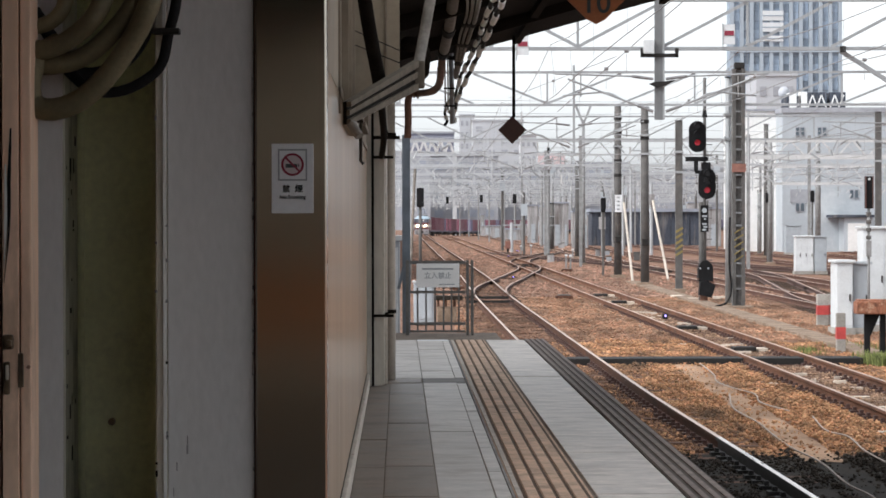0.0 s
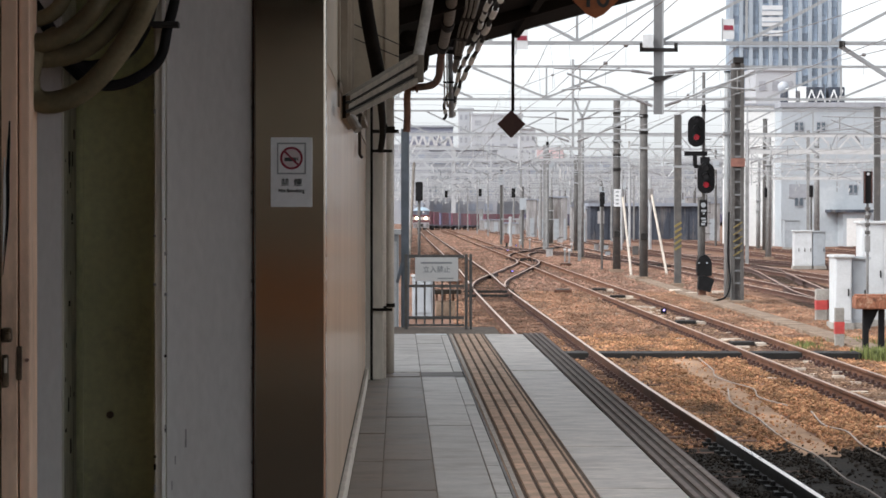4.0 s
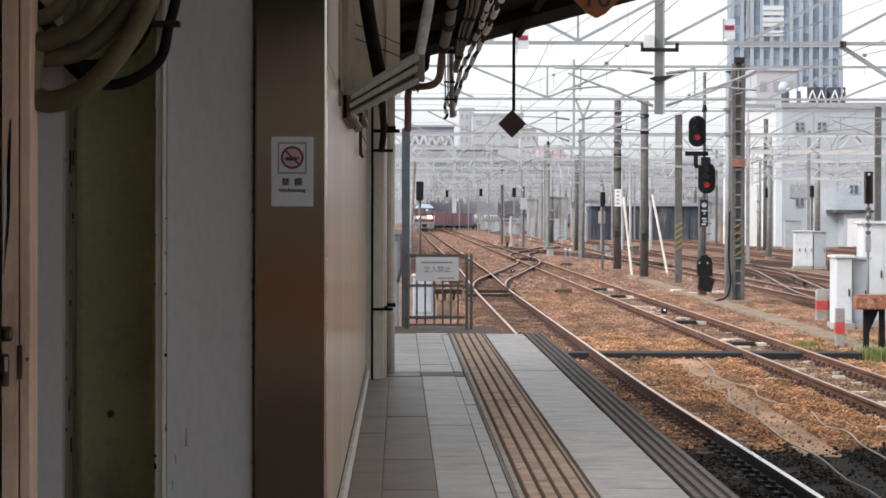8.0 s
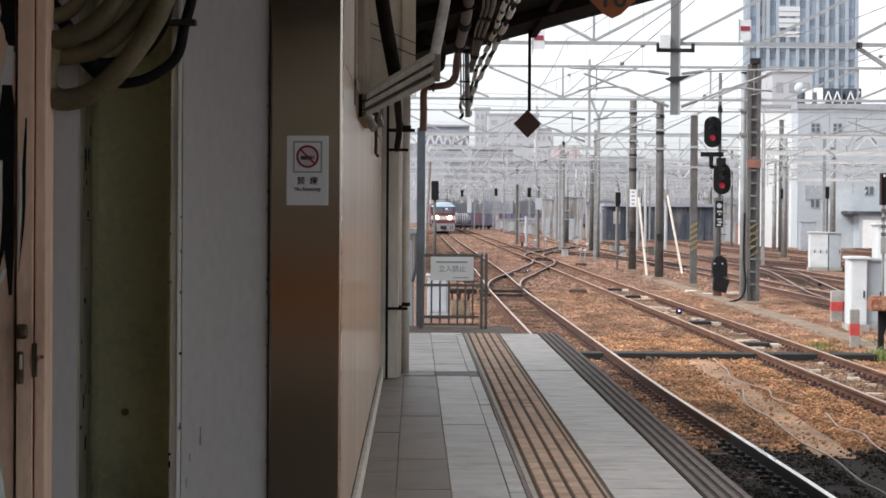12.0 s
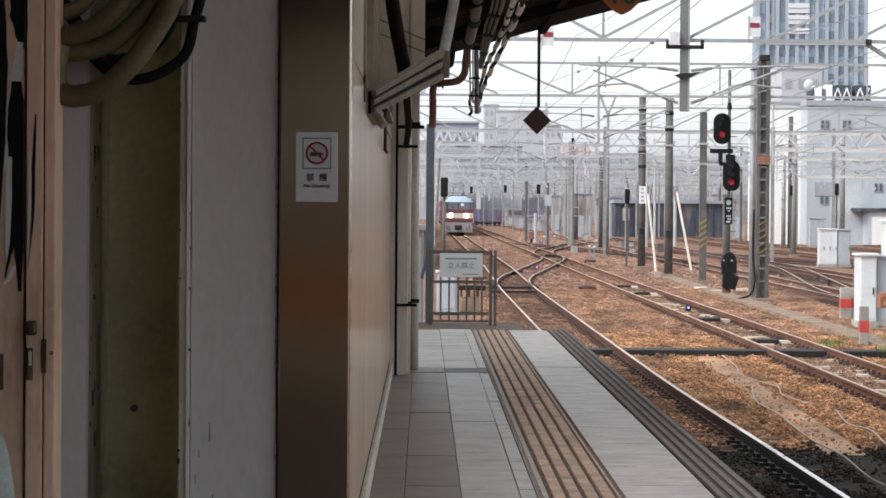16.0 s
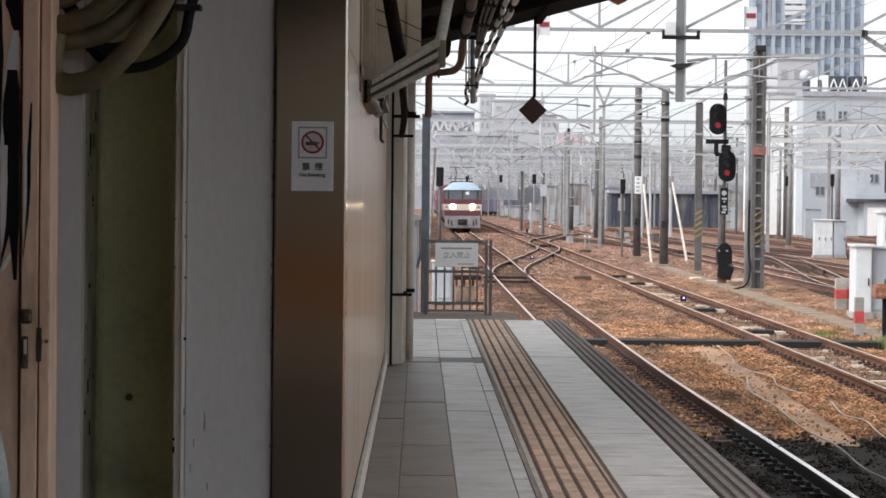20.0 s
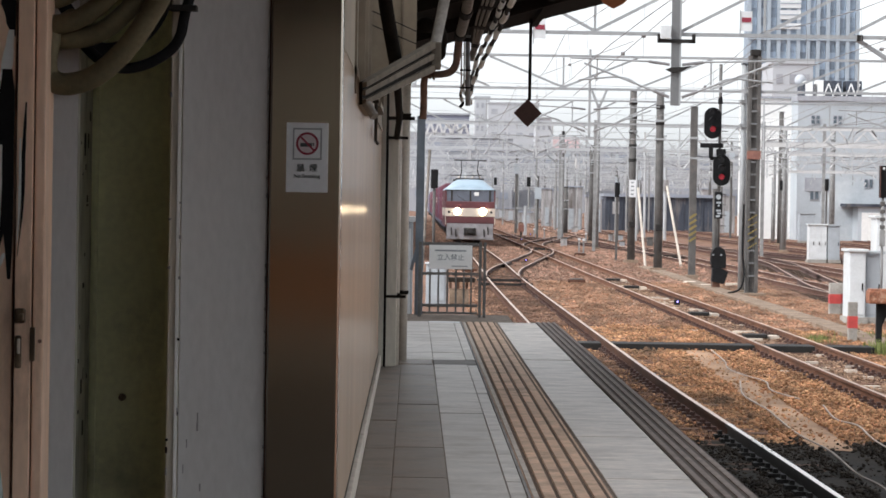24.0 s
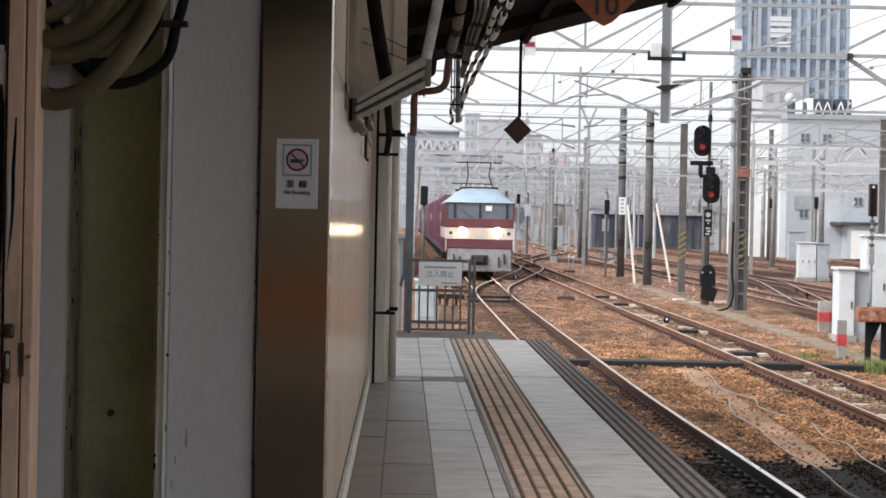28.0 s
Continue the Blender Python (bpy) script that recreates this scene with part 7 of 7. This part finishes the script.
    part("wall", bx(18.6, 30.2, 300, 306, BED - 0.1, 2.15), M_SHED, th)
    part("roof", bx(18.4, 30.5, 299.7, 306.3, 2.15, 2.45), M_BLD_BLUE, th)
    for k in range(9):
        part("wall_rib", bx(18.9 + 1.3 * k, 19.0 + 1.3 * k, 299.93, 300, BED, 2.15), M_SHED, th)
    for px, wd, top, y, m in ((985, 22, 352, 290, M_HUT), (1000, 9, 352, 288, M_HUT), (962, 16, 358, 310, M_HUT), (942, 18, 356, 330, M_HUT), (905, 34, 398, 380, M_HUT),
                              (1020, 16, 368, 270, M_HUT), (1035, 8, 372, 262, M_HUT), (878, 20, 392, 420, M_HUT), (1262, 26, 362, 290, M_HUT), (1228, 22, 352, 330, M_HUT),
                              (862, 22, 392, 520, M_HUT), (897, 27, 397, 505, M_BLD_WHITE), (924, 20, 390, 520, M_HUT), (948, 22, 374, 540, M_HUT), (852, 7, 372, 530, M_POLE_PALE)):
        a, b = P(px - wd / 2, top, y), P(px + wd / 2, top, y)
        th = thing("trackside_hut", ((a.x + b.x) / 2, y, BED), "pale narrow hut at the far edge of the yard", "hut", "huts beyond the tracks")
        part("body", bx(a.x, b.x, y, y + 2, BED - 0.1 - dip(y + 2), a.z), m, th)
        part("roof", bx(a.x - 0.1, b.x + 0.1, y - 0.1, y + 2.1, a.z, a.z + 0.12), M_BLD_BLUE, th)
        part("door", bx(a.x + (b.x - a.x) * 0.3, a.x + (b.x - a.x) * 0.7, y - 0.04, y, BED, min(a.z - 0.3, BED + 2.0)), M_CABGREY, th)


# ---- the freight train ----
def loco():
    th = thing("electric_locomotive", (0, 0, 0), "maroon electric freight locomotive with cream band and lit headlamps", "locomotive")
    lower = [(-1.385, 0.98), (1.385, 0.98), (1.385, 2.38), (-1.385, 2.38)]
    part("body", prism(bmesh.new(), lower, -8.9, 8.9), M_LOCO_RED, th)
    part("upper_body", prism(bmesh.new(), [(-1.38, 2.38), (1.38, 2.38), (1.38, 3.05), (-1.38, 3.05)], -8.6, 8.6), M_LOCO_RED, th)
    # rounded pale roof, its nose sloping back
    bm = bmesh.new()
    sections = ((-9.0, 0.0), (-8.75, 0.35), (-8.2, 0.8), (-7.4, 1.0), (7.4, 1.0), (8.2, 0.8), (9.0, 0.0))
    rings = []
    for y, k in sections:
        ring = []
        for i in range(13):
            a = math.pi * i / 12
            xx = 1.405 * math.cos(a)
            zz = 3.06 + (0.12 + 0.46 * k) * min(1.0, (1 - abs(math.cos(a))) / 0.52)
            ring.append(bm.verts.new((xx, y, zz if 0 < i < 12 else 3.04)))
        rings.append(ring)
    for ra, rb in zip(rings, rings[1:]):
        for i in range(12):
            bm.faces.new((ra[i], rb[i], rb[i + 1], ra[i + 1]))
    bm.faces.new(rings[0])
    bm.faces.new(rings[-1][::-1])
    part("roof", bm, M_LOCO_ROOF, th, "pale blue rounded roof", smooth=True)
    part("roof_lip", bx(-1.41, 1.41, -9.02, -8.94, 3.0, 3.05), M_LOCO_UNDER, th)
    # front: maroon, cream band, windscreen
    part("nose", bx(-1.385, 1.385, -9.04, -8.9, 1.16, 2.40, bevel=0.05), M_LOCO_RED, th)
    part("cream_band", bx(-1.395, 1.395, -9.06, 8.9, 1.56, 2.02), M_LOCO_WHITE, th, "cream band round the body")
    part("lower_edge", bx(-1.35, 1.35, -8.85, 8.9, 0.98, 1.10), M_LOCO_UNDER, th)
    scr = part("windscreen", bx(-1.365, 1.365, -8.96, -8.62, 2.40, 3.01), M_LOCO_GLASS, th, "dark cab windscreen")
    for x, w in ((0.0, 0.045), (-1.04, 0.05), (1.10, 0.05), (-1.365, 0.04), (1.365, 0.04)):
        part("pillar", bx(x - w, x + w, -9.0, -8.95, 2.38, 3.02), M_LOCO_RED if abs(x) > 1.2 else M_LOCO_UNDER, scr)
    part("sun_blind", bx(0.22, 0.48, -8.99, -8.962, 2.72, 2.93), M_WHITE, scr, "pale card behind the windscreen")
    part("wiper", bar(bmesh.new(), (-0.3, -8.99, 2.44), (-0.75, -8.99, 2.72), 0.02), M_LOCO_UNDER, scr)
    for x in (-0.715, 0.715):
        # lamp and glass made oversize: the glow round the lamp put into its shape
        h = part("headlamp", tb((x, -9.06, 1.84), (x, -9.10, 1.84), 0.20, 20), M_LOCO_UNDER, th)
        part("lamp_glass", tb((x, -9.10, 1.84), (x, -9.125, 1.84), 0.188, 20), M_HEADLIGHT, h, "brightly lit lamp glass, widened to imitate its glow")
    for x in (-1.18, 1.18):
        part("tail_lamp", tb((x, -9.06, 1.80), (x, -9.08, 1.80), 0.07, 12), M_LENS, th)
    part("skirt", bx(-1.30, 1.30, -9.02, -8.3, 0.24, 1.18, bevel=0.04), M_LOCO_GREY, th, "grey front skirt")
    part("step", bx(-1.34, 1.34, -9.08, -8.6, 0.30, 0.36), M_LOCO_GREY, th)
    cp = part("coupler", bx(-0.17, 0.17, -9.45, -9.0, 0.62, 0.90, bevel=0.03), M_LOCO_UNDER, th)
    part("coupler_hood", bx(-0.34, 0.34, -9.1, -8.95, 0.50, 0.92, bevel=0.03), M_LOCO_UNDER, cp)
    for x, z in ((-0.8, 0.62), (0.78, 0.62), (1.0, 0.75), (-1.05, 0.7)):
        part("hose", tb((x, -9.05, z + 0.22), (x + 0.03, -9.1, z - 0.2), 0.035, 8), M_LOCO_UNDER, th)
    for x in (-1.375, 1.375):
        part("handrail", tb((x, -9.08, 1.1), (x, -9.08, 1.52), 0.02, 6), M_LOCO_WHITE, th)
    for yb in (-6.2, 0, 6.2):
        bg = part("bogie", bx(-1.15, 1.15, yb - 1.9, yb + 1.9, 0.42, 0.86), M_LOCO_UNDER, th)
        for yy in (yb - 1.25, yb + 1.25):
            for x in (-HALF, HALF):
                part("wheel", tb((x - 0.07, yy, 0.5), (x + 0.07, yy, 0.5), 0.5, 20), M_LOCO_UNDER, bg)
    part("underfloor_gear", bx(-1.2, 1.2, -4, 4, 0.5, 0.97), M_LOCO_UNDER, th)
    for yb in (-5.6, 5.6):
        pg = part("pantograph", bx(-0.8, 0.8, yb - 0.5, yb + 0.5, 3.62, 3.72), M_LOCO_UNDER, th)
        up = yb < 0
        top = 4.72 if up else 3.95
        for x in (-0.55, 0.55):
            part("lower_arm", bar(bmesh.new(), (x, yb - 0.5, 3.72), (x * 0.8, yb + 0.7, 3.72 + (top - 3.72) * 0.5), 0.05), M_LOCO_UNDER, pg)
            part("upper_arm", bar(bmesh.new(), (x * 0.8, yb + 0.7, 3.72 + (top - 3.72) * 0.5), (x * 0.9, yb, top), 0.04), M_LOCO_UNDER, pg)
        part("collector", bx(-0.95, 0.95, yb - 0.05, yb + 0.05, top, top + 0.05), M_LOCO_UNDER, pg)
    for x in (-0.6, -0.2, 0.2, 0.6):
        part("roof_insulator", tb((x, -4.2, 3.6), (x, -4.2, 3.85), 0.06, 8), M_LOCO_WHITE, th)
    return th


def wagon(k):
    cols = (M_CONT_BLUE, M_CONT_BLUE, M_CONT_BLUE, M_CONTAINER) if k > 13 else (M_CONTAINER, M_CONTAINER, M_CONTAINER, M_CONT_BLUE, M_CONTAINER, M_CONT_BLUE, M_CONTAINER)
    tank = 12 <= k <= 13
    th = thing("container_wagon", (0, 0, 0), "flat freight wagon loaded with white tank containers" if tank else "flat freight wagon loaded with dark containers", "wagon", "wagons of the freight train")
    part("underframe", bx(-1.25, 1.25, -9.8, 9.8, 0.78, 1.0), M_WAGON, th)
    part("centre_sill", bx(-0.35, 0.35, -9.9, 9.9, 0.5, 0.78), M_WAGON, th)
    for yb in (-7.0, 7.0):
        bg = part("bogie", bx(-1.1, 1.1, yb - 1.4, yb + 1.4, 0.35, 0.75), M_LOCO_UNDER, th)
        for yy in (yb - 0.95, yb + 0.95):
            for x in (-HALF, HALF):
                part("wheel", tb((x - 0.06, yy, 0.43), (x + 0.06, yy, 0.43), 0.43, 16), M_LOCO_UNDER, bg)
    rnd = random.Random(40 + k)
    for i in range(5):
        if k > 0 and rnd.random() < 0.12:
            continue
        y = -9.75 + 3.92 * i
        if tank:
            shell = part("tank_shell", tb((0, y + 0.15, 2.2), (0, y + 3.6, 2.2), 1.12, 18), M_CONT_WHITE, th, "white round tank shell", smooth=True)
            for e in (y + 0.05, y + 3.6):
                fr = bmesh.new()
                for q in ((-1.2, -1.1, 1.0, 3.4), (1.1, 1.2, 1.0, 3.4), (-1.2, 1.2, 3.3, 3.4), (-1.2, 1.2, 1.0, 1.1)):
                    box(fr, q[0], q[1], e, e + 0.08, q[2], q[3])
                part("end_frame", fr, M_WAGON, shell)
            continue
        m = M_CONTAINER if k < 2 else rnd.choice(cols)
        c = part("container", bx(-1.22, 1.22, y, y + 3.72, 1.0, 3.5, bevel=0.02), m, th)
        for s in (-1.235, 1.235):
            for j in range(7 if k < 6 else 0):
                yy = y + 0.12 + 0.57 * j
                part("side_rib", bx(min(s, s * 0.985), max(s, s * 0.985), yy, yy + 0.09, 1.08, 3.42), m, c)
        part("end_frame", bx(-1.2, 1.2, y - 0.03, y, 3.3, 3.46), m, c)
        if m is not M_CONT_WHITE:
            part("mark_panel", bx(-1.245, -1.238, y + 1.3, y + 2.4, 2.2, 2.7), M_LOCO_WHITE if k % 3 == 0 else m, c)
    return th


def loco_front(t):
    """Distance of the train's front along the track at t seconds: slowing down as it comes in."""
    if t < 6:
        s = 6 - t
        return 464.8 + 19.8 * s - 0.63 * s * s
    u = 28 - t
    return 126 + 11 * u + 0.2 * u * u


def along(s):
    a = math.atan2(track_x(TRACKS[0], s + 2) - track_x(TRACKS[0], s - 2), 4)
    return pose(track_x(TRACKS[0], s), s, RAIL - dip(s), 0, 0, -math.degrees(a))


TRAIN = []


def motions():
    times = [0, 1, 2, 3, 4, 5, 6, 7, 8, 9, 10, 11, 12, 13, 14, 15, 16, 17, 18, 19, 20, 21, 22, 23, 24, 25, 26, 27, 28]
    for ob, offset in TRAIN:
        walk(ob, [(t, along(loco_front(t) + offset)) for t in times])


# ---- build ----
ground()
lay_track(TRACKS[0], -16, 1080, 110, "near running track of rusty rails on brown sleepers")
lay_track(TRACKS[1], -16, 780, 110, "second running track of rusty rails", concrete=True)
for x0, end in list(zip(TRACKS, TRACK_END))[2:]:
    lay_track(x0, -16, end, 0, "yard track of rusty rails")
crossover(TRACKS[0], TRACKS[1], 98, 164, "crossover linking the near track to the second")
crossover(TRACKS[1], TRACKS[2], 168, 250, "crossover linking the second track to the third")
crossover(TRACKS[2], TRACKS[1], 150, 240, "crossover linking the third track to the second")
crossover(TRACKS[2], TRACKS[3], 80, 146, "crossover linking two yard tracks")
crossover(TRACKS[4], TRACKS[3], 120, 190, "crossover linking two yard tracks")
fastenings(TRACKS[0], HALF, 24.3, 34, M_PLATE)
fastenings(TRACKS[0], HALF, 34.5, 96, M_RAIL)
fastenings(TRACKS[1], -HALF, 30.3, 90, M_RAIL)
fastenings(TRACKS[1], HALF, 30.3, 90, M_RAIL)
platform()
building()
steel_column()
canopy()
unseen_walls()
no_smoking_sign()
side_door()
grey_sack()
hose_coil()
hanging_signs()
wall_services()
end_fence()
yard()
yard_building()
tower()
far_buildings()
ground_details()
scatter_stones()
TRAIN.append((loco(), 9.1))
for k in range(24):
    TRAIN.append((wagon(k), 18.4 + 10.0 + 20.3 * k))
motions()
